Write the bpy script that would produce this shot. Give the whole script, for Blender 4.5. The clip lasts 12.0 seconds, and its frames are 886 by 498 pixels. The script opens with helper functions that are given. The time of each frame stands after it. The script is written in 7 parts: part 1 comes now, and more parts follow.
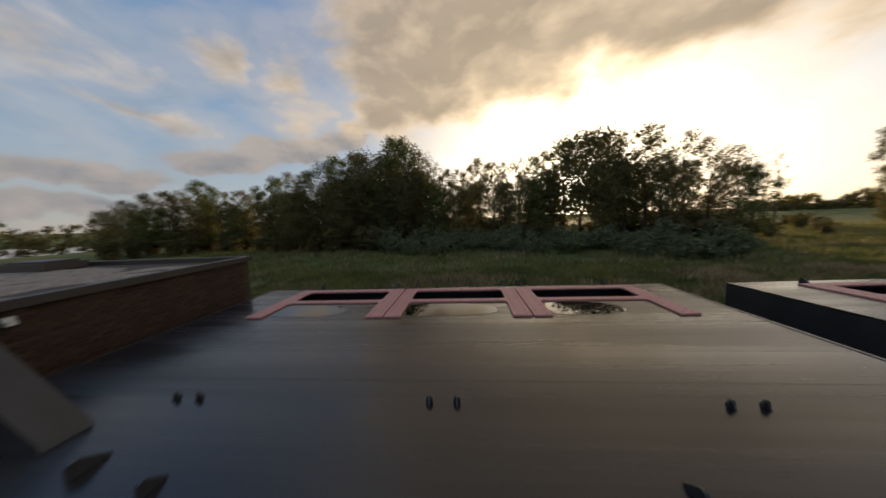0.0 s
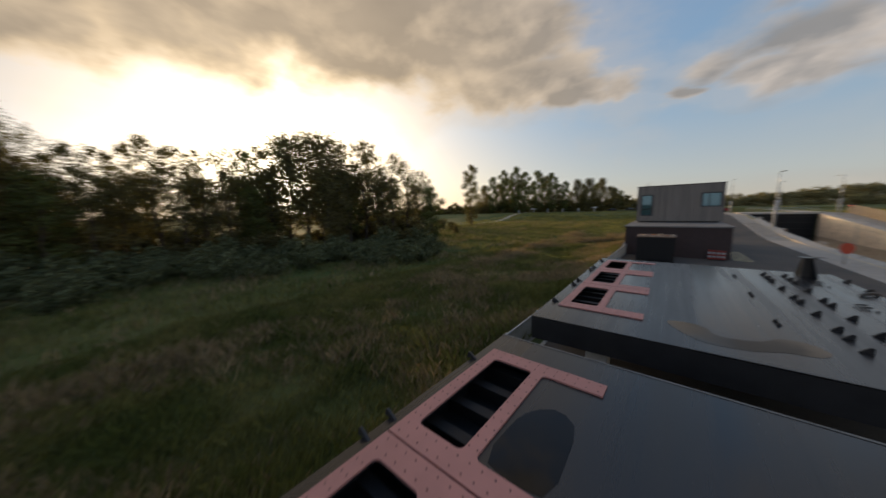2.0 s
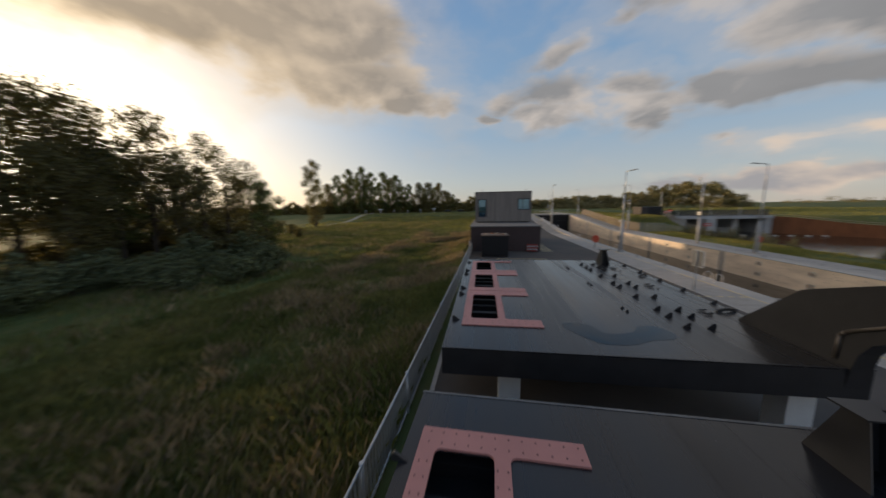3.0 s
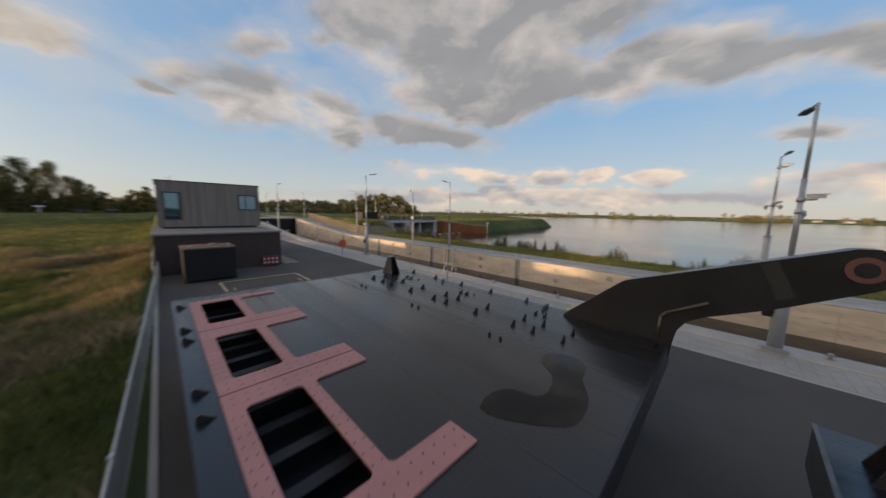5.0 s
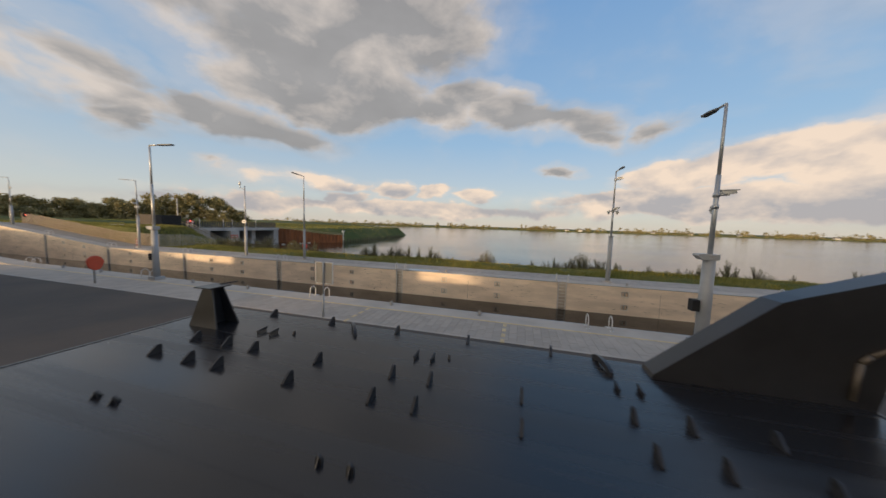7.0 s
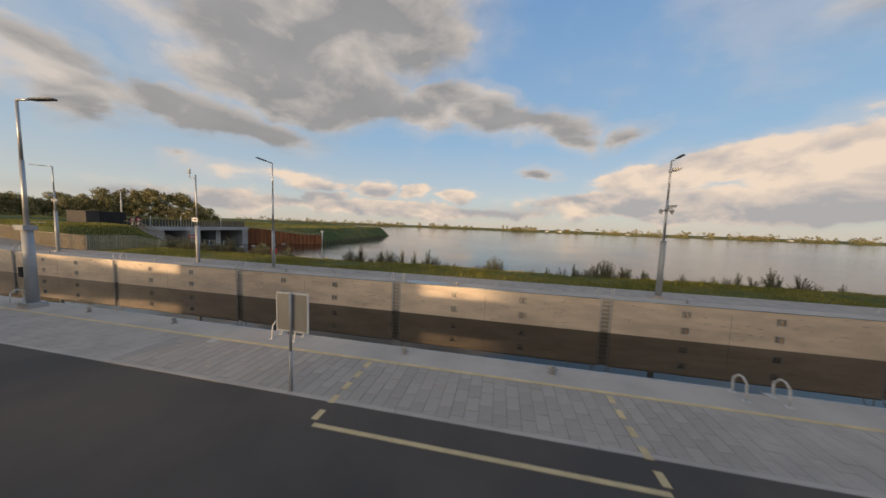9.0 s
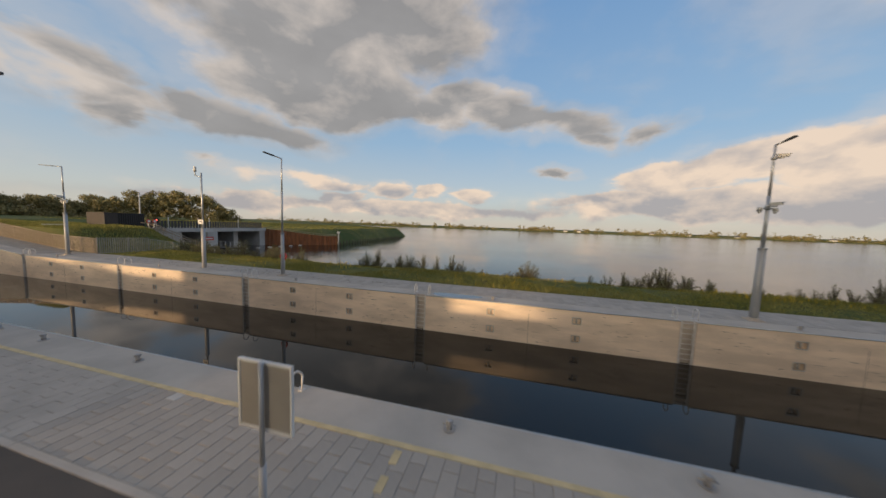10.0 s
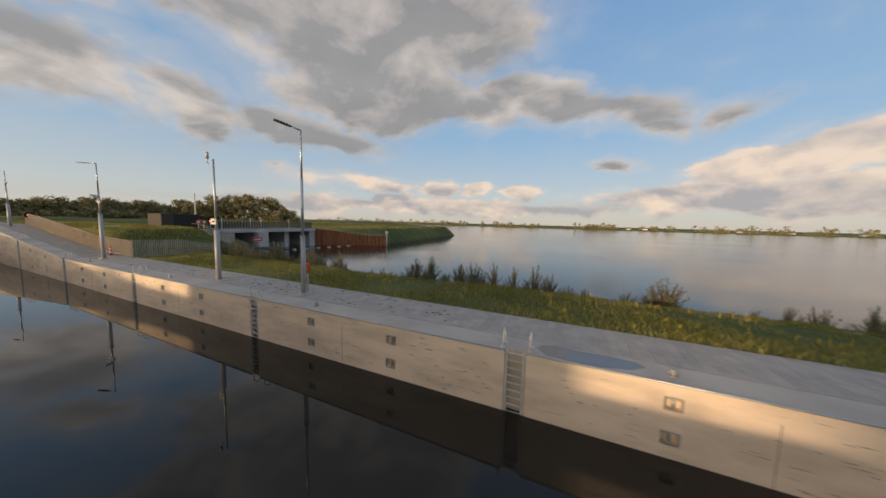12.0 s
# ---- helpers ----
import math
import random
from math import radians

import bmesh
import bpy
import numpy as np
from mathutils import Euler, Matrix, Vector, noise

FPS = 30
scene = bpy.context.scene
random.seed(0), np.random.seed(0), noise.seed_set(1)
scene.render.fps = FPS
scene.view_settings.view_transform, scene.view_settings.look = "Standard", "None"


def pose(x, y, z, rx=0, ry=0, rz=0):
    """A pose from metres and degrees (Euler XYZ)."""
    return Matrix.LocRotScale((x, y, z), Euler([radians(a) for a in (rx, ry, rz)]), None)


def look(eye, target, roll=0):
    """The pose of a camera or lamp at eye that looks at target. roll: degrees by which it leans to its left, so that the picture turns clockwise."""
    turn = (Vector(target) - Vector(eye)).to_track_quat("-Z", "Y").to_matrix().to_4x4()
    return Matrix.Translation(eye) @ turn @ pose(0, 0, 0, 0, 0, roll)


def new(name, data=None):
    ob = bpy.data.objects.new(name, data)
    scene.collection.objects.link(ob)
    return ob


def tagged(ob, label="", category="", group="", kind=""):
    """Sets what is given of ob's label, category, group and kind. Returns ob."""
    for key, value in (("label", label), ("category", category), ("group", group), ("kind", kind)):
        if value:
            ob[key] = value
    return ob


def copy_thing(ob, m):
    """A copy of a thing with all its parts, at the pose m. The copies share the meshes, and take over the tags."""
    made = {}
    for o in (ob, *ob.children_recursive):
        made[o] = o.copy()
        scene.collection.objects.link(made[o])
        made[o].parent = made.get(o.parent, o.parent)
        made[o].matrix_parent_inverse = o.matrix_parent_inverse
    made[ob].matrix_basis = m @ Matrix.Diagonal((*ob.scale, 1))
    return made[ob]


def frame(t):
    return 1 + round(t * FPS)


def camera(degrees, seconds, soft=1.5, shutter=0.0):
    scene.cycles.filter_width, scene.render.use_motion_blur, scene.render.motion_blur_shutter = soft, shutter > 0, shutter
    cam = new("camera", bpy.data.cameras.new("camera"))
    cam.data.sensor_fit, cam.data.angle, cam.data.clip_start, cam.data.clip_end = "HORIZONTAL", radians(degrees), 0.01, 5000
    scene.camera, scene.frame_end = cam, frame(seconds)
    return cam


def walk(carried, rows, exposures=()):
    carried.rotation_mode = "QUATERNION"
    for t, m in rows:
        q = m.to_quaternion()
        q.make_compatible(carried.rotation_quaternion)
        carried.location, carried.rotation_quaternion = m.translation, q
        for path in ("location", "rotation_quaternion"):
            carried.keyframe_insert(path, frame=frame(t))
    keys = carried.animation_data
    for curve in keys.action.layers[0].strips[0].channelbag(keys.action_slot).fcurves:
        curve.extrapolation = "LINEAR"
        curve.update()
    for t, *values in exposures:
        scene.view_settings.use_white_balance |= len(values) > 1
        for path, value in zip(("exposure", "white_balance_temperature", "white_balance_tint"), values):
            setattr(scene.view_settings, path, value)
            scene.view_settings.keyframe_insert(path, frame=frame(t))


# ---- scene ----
cam = camera(115.0, 12.0, shutter=0.5)
PATH = [
    (0, (0.179, 1.845, 3.763), (0.077, 3.831, 3.552), -2.17),
    (0.5, (-0.392, 2.760, 4.088), (-0.097, 4.727, 3.885), -2.35),
    (1, (-0.752, 3.897, 4.381), (0.004, 5.734, 4.149), -2.19),
    (1.5, (-0.850, 5.032, 4.659), (0.322, 6.632, 4.402), -1.89),
    (2, (-0.602, 6.116, 4.885), (0.948, 7.351, 4.613), -1.61),
    (2.5, (0.025, 7.112, 4.997), (1.835, 7.914, 4.714), -1.33),
    (3, (0.905, 7.981, 5.013), (2.863, 8.261, 4.720), -0.99),
    (3.5, (1.938, 8.649, 4.982), (3.903, 8.427, 4.683), -0.56),
    (4, (3.177, 9.051, 4.923), (5.034, 8.370, 4.629), -0.04),
    (4.5, (4.591, 9.153, 4.830), (6.250, 8.071, 4.550), 0.54),
    (5, (6.051, 8.921, 4.688), (7.451, 7.517, 4.428), 1.05),
    (5.5, (7.417, 8.361, 4.492), (8.539, 6.722, 4.256), 1.41),
    (6, (8.629, 7.563, 4.270), (9.504, 5.777, 4.060), 1.59),
    (6.5, (9.736, 6.683, 4.088), (10.419, 4.812, 3.903), 1.67),
    (7, (10.770, 5.769, 3.996), (11.295, 3.846, 3.828), 1.76),
    (7.5, (11.680, 4.753, 3.952), (12.119, 2.809, 3.788), 1.90),
    (8, (12.474, 3.686, 3.932), (12.865, 1.732, 3.769), 2.03),
    (8.5, (13.218, 2.579, 3.940), (13.595, 0.622, 3.778), 2.11),
    (9, (13.981, 1.381, 3.975), (14.377, -0.572, 3.813), 2.13),
    (9.5, (14.796, 0.045, 4.029), (15.237, -1.900, 3.868), 2.10),
    (10, (15.615, -1.416, 4.106), (16.114, -3.345, 3.940), 2.00),
    (10.5, (16.402, -2.980, 4.186), (16.974, -4.888, 4.010), 1.80),
    (11, (17.289, -4.659, 4.192), (17.946, -6.539, 4.008), 1.56),
    (11.5, (18.329, -6.340, 4.112), (19.065, -8.191, 3.929), 1.42),
    (12, (19.552, -8.041, 4.027), (20.362, -9.860, 3.841), 1.47),
]
# the film's own exposure: held back while it faces the sun, cooler over the lake
LIGHT = [(0.0, 0.0, 6500, 10), (1.0, 0.0, 6550, 10), (2.0, -0.14, 6450, 10), (2.6, -0.2, 6350, 10), (3.0, -0.17, 6300, 10), (3.5, -0.09, 6250, 10), (4.2, -0.03, 6250, 10), (5.4, 0.12, 6250, 10), (6.5, 0.14, 6300, 10), (7.5, 0.12, 6450, 10), (9.5, 0.04, 6450, 10), (10.7, 0.02, 6400, 10), (12.0, 0.06, 6350, 10)]
walk(cam, [(t, look(eye, target, roll)) for t, eye, target, roll in PATH], LIGHT)

# ---- world, sun ----
SUN_AZ, SUN_EL = 22.0, 4.2          # degrees clockwise from +y, above the horizon
sun_dir = Vector((math.sin(radians(SUN_AZ)) * math.cos(radians(SUN_EL)), math.cos(radians(SUN_AZ)) * math.cos(radians(SUN_EL)), math.sin(radians(SUN_EL))))
sun_data = bpy.data.lights.new("sun", "SUN")
sun_data.energy, sun_data.angle, sun_data.color = 3.0, radians(2.2), (1.0, 0.66, 0.36)
sun = new("sun", sun_data)
sun.matrix_world = look((0, 0, 60), Vector((0, 0, 60)) - sun_dir)


class Nodes:
    """Short hand for building a node tree."""

    def __init__(self, tree):
        self.tree = tree
        tree.nodes.clear()

    def add(self, kind, **inputs):
        node = self.tree.nodes.new(kind)
        for key, value in inputs.items():
            socket = node.inputs[int(key[1:])] if key[0] == "i" and key[1:].isdigit() else node.inputs[key.replace("_", " ")]
            self.put(socket, value)
        return node

    def put(self, socket, value):
        if isinstance(value, bpy.types.NodeSocket):
            self.tree.links.new(value, socket)
        else:
            socket.default_value = value

    def math(self, op, a, b=0.0, c=0.0, clamp=False):
        node = self.add("ShaderNodeMath", i0=a, i1=b, i2=c)
        node.operation, node.use_clamp = op, clamp
        return node.outputs[0]

    def ramp(self, value, *stops, smooth=True):
        node = self.add("ShaderNodeValToRGB", Fac=value)
        node.color_ramp.interpolation = "EASE" if smooth else "LINEAR"
        el = node.color_ramp.elements
        while len(el) < len(stops):
            el.new(0.5)
        for e, (p, c) in zip(el, stops):
            e.position = p
            e.color = (c, c, c, 1) if isinstance(c, (int, float)) else (*c, 1)
        return node.outputs[0]

    def mix(self, fac, a, b, mode="MIX"):
        node = self.tree.nodes.new("ShaderNodeMix")
        node.data_type, node.blend_type = "RGBA", mode
        for socket, value in ((node.inputs[0], fac), (node.inputs[6], a), (node.inputs[7], b)):
            if isinstance(value, (tuple, list)) and len(value) == 3:
                value = (*value, 1)
            self.put(socket, value)
        return node.outputs[2]

    def noise(self, vector, scale, detail=4.0, rough=0.55, distort=0.0):
        return self.add("ShaderNodeTexNoise", Vector=vector, Scale=scale, Detail=detail, Roughness=rough, Distortion=distort).outputs[0]

    def mapping(self, vector, scale=(1, 1, 1), turn=(0, 0, 0), place=(0, 0, 0)):
        return self.add("ShaderNodeMapping", Vector=vector, Scale=scale, Rotation=turn, Location=place).outputs[0]


world = bpy.data.worlds.new("evening_sky")
scene.world = world
world.use_nodes = True
w = Nodes(world.node_tree)
sky = w.add("ShaderNodeTexSky")
sky.sky_type, sky.sun_disc, sky.sun_elevation, sky.sun_rotation = "NISHITA", False, radians(SUN_EL), radians(SUN_AZ)
sky.ozone_density, sky.dust_density = 4.0, 0.4
way = w.add("ShaderNodeTexCoord").outputs["Generated"]
dx, dy, dz = w.add("ShaderNodeSeparateXYZ", Vector=way).outputs
# azimuth (degrees clockwise from +y, less 100) and elevation, ruffled a little by noise
RAD = 180 / math.pi
f0, f1 = math.sin(radians(100)), math.cos(radians(100))
ahead = w.math("ADD", w.math("MULTIPLY", dx, f0), w.math("MULTIPLY", dy, f1))
aside = w.math("ADD", w.math("MULTIPLY", dx, math.sin(radians(190))), w.math("MULTIPLY", dy, math.cos(radians(190))))
az = w.math("MULTIPLY", w.math("ARCTAN2", aside, ahead), RAD)
el = w.math("MULTIPLY", w.math("ARCSINE", dz), RAD)
puff = w.noise(w.mapping(way, (1, 1, 1.7)), 5.0, 9, 0.52, 0.2)
puff_up = w.noise(w.mapping(way, (1, 1, 1.7), place=(0, 0, 0.055)), 5.0, 6, 0.52, 0.2)
wisp = w.noise(w.mapping(way, (1, 1, 3.2)), 3.0, 5, 0.6)
spot = w.add("ShaderNodeCombineXYZ", X=w.math("MULTIPLY_ADD", wisp, 16.0, w.math("SUBTRACT", az, 8.0)), Y=w.math("MULTIPLY_ADD", puff_up, 7.0, w.math("SUBTRACT", el, 3.5)), Z=0.0).outputs[0]


def cloud(bank):
    """The largest of a set of soft ellipses: azimuth, elevation, half widths, tilt in degrees, weight."""
    total = None
    for a, e, wa, we, tilt, weight in bank:
        node = w.add("ShaderNodeMapping", Vector=spot, Location=(a - 100 if a < 285 else a - 460, e, 0), Rotation=(0, 0, radians(tilt)), Scale=(wa, we, 1))
        node.vector_type = "TEXTURE"
        far = w.add("ShaderNodeVectorMath", i0=node.outputs[0])
        far.operation = "LENGTH"
        one = w.math("MULTIPLY_ADD", far.outputs["Value"], -weight, weight)
        total = one if total is None else w.math("MAXIMUM", total, one)
    return w.math("MAXIMUM", total, -0.8)


# the sun's cloud, its left-hand wisps, the southern mass with its tail, and single puffs
high = cloud([(15, 36, 30, 16.5, 0, 1.5), (352, 28, 16, 13, 0, 1.4), (347, 18.5, 9, 5, -8, 1.2), (40, 33, 26, 14, 0, 1.5), (58, 28, 20, 9.5, 0, 1.3), (68, 21, 14, 5.5, -3, 1.2), (75, 18.6, 9, 3.2, 6, 1.1), (20, 56, 60, 24, 0, 1.3),
              (331, 22, 5.5, 6, 10, 0.5), (322, 25, 4, 2.4, 20, 0.45), (304, 20, 6, 5, 30, 0.4), (312, 16, 6, 1.2, -8, 0.35),
              (92, 16.4, 2.6, 1.3, 0, 0.8), (100, 15.6, 6, 2.2, 4, 0.9), (103, 18.6, 11, 3.8, 2, 1.0), (114, 17.6, 7, 3.0, -6, 1.0), (116, 14.8, 8, 2.3, -6, 0.8), (104, 24.6, 5, 1.6, 12, 0.55), (110, 39, 14, 6, 8, 0.9), (114, 27, 4, 1.4, 10, 0.5),
              (117, 13.0, 3.6, 2.4, 0, 0.9), (123.5, 16.6, 4, 1.8, 0, 1.0), (127, 15.4, 11, 2.8, -3, 0.9), (136, 14.4, 8.5, 2.2, -5, 0.8),
              (143, 37, 29, 15, 0, 1.5), (138, 25, 18, 7.5, -8, 1.4), (142, 19.8, 11, 3.2, -2, 1.1), (152, 22.5, 12, 5, 0, 1.3), (122, 30, 13, 6, -6, 0.9),
              (163, 21, 9, 3.6, 5, 1.2), (169, 24.2, 7, 2.8, 5, 1.1), (177, 21.6, 9, 3.0, -10, 1.15), (182, 19.4, 12, 3.0, -12, 1.1), (190, 16.2, 5, 1.5, -8, 0.9),
              (125.5, 7.8, 1.8, 1.1, 0, 0.7), (186.5, 10.0, 3.2, 1.0, 0, 1.1), (200, 16.3, 3.2, 1.2, 0, 0.6), (240, 30, 22, 8, 0, 0.8), (270, 24, 18, 6, 0, 0.7)])
low = cloud([(154, 6.0, 5.5, 2.0, 0, 1.2), (163, 6.2, 4.5, 1.8, 0, 1.2), (171.5, 5.9, 3.8, 1.5, 0, 1.1), (145, 4.4, 5, 1.6, 0, 1.0), (131.5, 3.9, 4, 1.4, 0, 0.9), (122, 3.2, 4, 1.1, 0, 0.6), (142, 7.0, 11, 1.0, -3, 0.5), (156, 2.8, 42, 1.5, 0, 0.85),
             (204, 8.8, 9, 2.6, 10, 1.3), (212, 9.8, 9, 3.4, 4, 1.5), (226, 9.4, 14, 4.8, 0, 1.4), (196, 5.6, 12, 1.5, 3, 1.0), (206, 5.4, 16, 1.7, 0, 1.0), (216, 3.6, 36, 2.2, 0, 1.0), (250, 6, 22, 4, 0, 0.9),
             (303, 6.9, 12, 1.9, 2, 1.1), (320, 10.4, 8, 2.0, 4, 1.1), (331, 12.6, 9, 2.4, 8, 1.1), (340, 14.8, 6, 2.2, 8, 1.0), (298, 3.6, 22, 1.3, 0, 0.6), (275, 6, 16, 3, 0, 0.9)])
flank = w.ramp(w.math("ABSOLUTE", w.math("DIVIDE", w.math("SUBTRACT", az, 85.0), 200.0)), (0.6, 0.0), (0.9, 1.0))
fluff = w.math("MULTIPLY_ADD", puff, 2.0, -0.96)
thick_high = w.math("ADD", w.math("MULTIPLY", high, 1.2), fluff)
thick_low = w.math("ADD", w.math("MULTIPLY", low, 1.3), w.math("MULTIPLY", fluff, 0.8))
cover_high = w.math("MAXIMUM", w.ramp(w.math("ADD", thick_high, 0.34), (0.0, 0.0), (0.9, 1.0)), w.math("MULTIPLY", w.ramp(w.math("ADD", thick_high, 0.9), (0.0, 0.0), (0.9, 1.0)), 0.32))
cover_low = w.math("MAXIMUM", w.ramp(w.math("ADD", thick_low, 0.14), (0.0, 0.0), (0.5, 1.0)), w.math("MULTIPLY", w.ramp(w.math("ADD", thick_low, 0.6), (0.0, 0.0), (0.8, 1.0)), 0.25))
lit = w.math("SUBTRACT", puff, puff_up)
# light through the air: blue above, pale at the horizon, glowing towards the sun
blue = w.ramp(w.math("DIVIDE", el, 90.0), (0.0, (0.66, 0.595, 0.515)), (0.05, (0.59, 0.605, 0.585)), (0.17, (0.345, 0.495, 0.64)), (0.4, (0.205, 0.365, 0.6)), (1.0, (0.135, 0.25, 0.46)), smooth=False)
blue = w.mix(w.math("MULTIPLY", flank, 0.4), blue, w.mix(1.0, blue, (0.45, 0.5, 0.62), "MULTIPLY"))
air = w.mix(0.2, blue, w.mix(1.0, sky.outputs[0], (0.22, 0.22, 0.22), "MULTIPLY"))
dot = w.add("ShaderNodeVectorMath", i0=way, i1=tuple(sun_dir))
dot.operation = "DOT_PRODUCT"
near = w.math("MAXIMUM", dot.outputs["Value"], 0.0)
halo = w.math("ADD", w.math("ADD", w.math("MULTIPLY", w.math("POWER", near, 3.0), 0.12), w.math("MULTIPLY", w.math("POWER", near, 7.0), 0.8)), w.math("ADD", w.math("MULTIPLY", w.math("POWER", near, 26.0), 4.0), w.math("MULTIPLY", w.math("POWER", near, 300.0), 9.0)))
gold = w.mix(1.0, w.mix(w.math("POWER", near, 16.0), (1.0, 0.74, 0.46), (1.0, 0.84, 0.56)), w.add("ShaderNodeCombineColor", i0=halo, i1=halo, i2=halo).outputs[0], "MULTIPLY")
air = w.mix(1.0, air, gold, "ADD")
# the pale band of light low over the horizon to both sides of the sun
toward = w.math("ADD", w.math("MULTIPLY", dx, math.sin(radians(SUN_AZ + 12))), w.math("MULTIPLY", dy, math.cos(radians(SUN_AZ + 12))))
level = w.math("DIVIDE", toward, w.math("SQRT", w.math("MAXIMUM", w.math("SUBTRACT", 1.0, w.math("MULTIPLY", dz, dz)), 0.01)))
band = w.math("MULTIPLY", w.math("POWER", w.math("MAXIMUM", level, 0.0), 6.0), w.ramp(w.math("DIVIDE", el, 36.0), (0.0, 1.0), (0.4, 0.75), (1.0, 0.0)))
air = w.mix(w.math("MULTIPLY", band, 0.85), air, w.mix(1.0, air, (0.62, 0.4, 0.14), "ADD"))
# cloud bodies: grey-beige where thick, cream where thin or facing the light, gold towards the sun
warm = w.ramp(near, (0.2, 0.0), (0.95, 1.0))
grey = w.mix(warm, (0.315, 0.3, 0.288), (0.46, 0.36, 0.25))
cream = w.mix(warm, (0.64, 0.56, 0.49), (0.78, 0.6, 0.4))
broad = w.noise(w.mapping(way, (1, 1, 1.6), place=(3, 1, 2)), 3.2, 4, 0.55)
crown = w.math("ADD", w.math("MULTIPLY_ADD", lit, 3.2, w.math("MULTIPLY_ADD", broad, 1.5, -0.68)), w.ramp(w.math("ADD", thick_high, 0.2), (0.2, 0.9), (1.25, 0.0), smooth=False), clamp=True)
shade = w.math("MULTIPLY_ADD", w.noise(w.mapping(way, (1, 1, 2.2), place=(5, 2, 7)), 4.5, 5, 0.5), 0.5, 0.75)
grey = w.mix(1.0, grey, w.add("ShaderNodeCombineColor", i0=shade, i1=shade, i2=shade).outputs[0], "MULTIPLY")
body = w.mix(crown, grey, cream)
rise = w.ramp(w.math("DIVIDE", el, 14.0), (0.2, 0.0), (0.66, 0.7))
tops = w.math("ADD", w.math("MULTIPLY_ADD", lit, 4.5, 0.12), w.math("ADD", rise, w.ramp(thick_low, (0.15, 0.3), (0.9, 0.0))), clamp=True)
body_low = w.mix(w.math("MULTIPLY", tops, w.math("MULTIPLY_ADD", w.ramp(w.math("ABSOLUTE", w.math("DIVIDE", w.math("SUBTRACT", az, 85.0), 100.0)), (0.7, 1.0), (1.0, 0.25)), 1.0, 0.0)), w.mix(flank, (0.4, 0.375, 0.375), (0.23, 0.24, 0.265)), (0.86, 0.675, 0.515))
rim = w.math("MULTIPLY", w.math("POWER", near, 9.0), w.ramp(thick_high, (0.1, 1.1), (0.8, 0.1)))
body = w.mix(1.0, body, w.mix(1.0, (1.0, 0.7, 0.34), w.add("ShaderNodeCombineColor", i0=rim, i1=rim, i2=rim).outputs[0], "MULTIPLY"), "ADD")
seen = w.mix(w.math("MULTIPLY", cover_low, 0.92), air, body_low)
seen = w.mix(w.math("MULTIPLY", cover_high, 0.95), seen, body)
seen = w.mix(w.ramp(w.math("DIVIDE", el, -10.0), (0.0, 0.0), (0.3, 1.0)), seen, (0.12, 0.12, 0.09))
bg = w.add("ShaderNodeBackground", Color=seen, Strength=1.0)
w.add("ShaderNodeOutputWorld", Surface=bg.outputs[0])



# ---- materials ----
def surface(name, colour, rough=0.6, metal=0.0, var=0.25, scale=2.0, fine=40.0, bump=0.2, dist=0.01, tint=None, rough_var=0.1, stretch=(1, 1, 1), rand=0.0, coat=0.0, island=False, spec=0.5, backlit=0.0):
    """A procedural surface: broad stains and fine grain in colour, roughness and relief, at sizes in 1 / metre."""
    m = bpy.data.materials.new(name)
    m.use_nodes = True
    n = Nodes(m.node_tree)
    at = n.add("ShaderNodeTexCoord").outputs["Object"]
    if island or rand:
        geo = n.add("ShaderNodeNewGeometry").outputs["Random Per Island"] if island else n.add("ShaderNodeObjectInfo").outputs["Random"]
    wide = n.noise(n.mapping(at, stretch), scale, 5, 0.6)
    grain = n.noise(n.mapping(at, stretch), fine, 4, 0.6)
    dark = tuple(c * (1 - var) for c in colour)
    light = tint if tint else tuple(min(1, c * (1 + var)) for c in colour)
    col = n.mix(n.ramp(wide, (0.3, 0.0), (0.7, 1.0)), dark, light)
    col = n.mix(0.35, col, n.mix(grain, tuple(c * (1 - var) for c in colour), tuple(min(1, c * (1 + var)) for c in colour)))
    if island or rand:
        k = n.math("MULTIPLY_ADD", geo, 2 * rand, 1 - rand)
        col = n.mix(1.0, col, n.add("ShaderNodeCombineColor", i0=k, i1=k, i2=k).outputs[0], "MULTIPLY")
    r = n.math("MULTIPLY_ADD", wide, 2 * rough_var, rough - rough_var, clamp=True)
    b = n.add("ShaderNodeBump", Strength=bump, Distance=dist, Height=n.math("ADD", grain, n.math("MULTIPLY", wide, 0.6)))
    p = n.add("ShaderNodeBsdfPrincipled", Base_Color=col, Roughness=r, Metallic=metal, Normal=b.outputs[0])
    p.inputs["Coat Weight"].default_value = coat
    p.inputs["Specular IOR Level"].default_value = spec
    out = p.outputs[0]
    if backlit:
        thin = n.add("ShaderNodeBsdfTranslucent", Color=n.mix(1.0, col, (1.0, 0.95, 0.45), "MULTIPLY"))
        both = n.add("ShaderNodeMixShader", Fac=backlit)
        n.put(both.inputs[1], out), n.put(both.inputs[2], thin.outputs[0])
        out = both.outputs[0]
    n.add("ShaderNodeOutputMaterial", Surface=out)
    return m


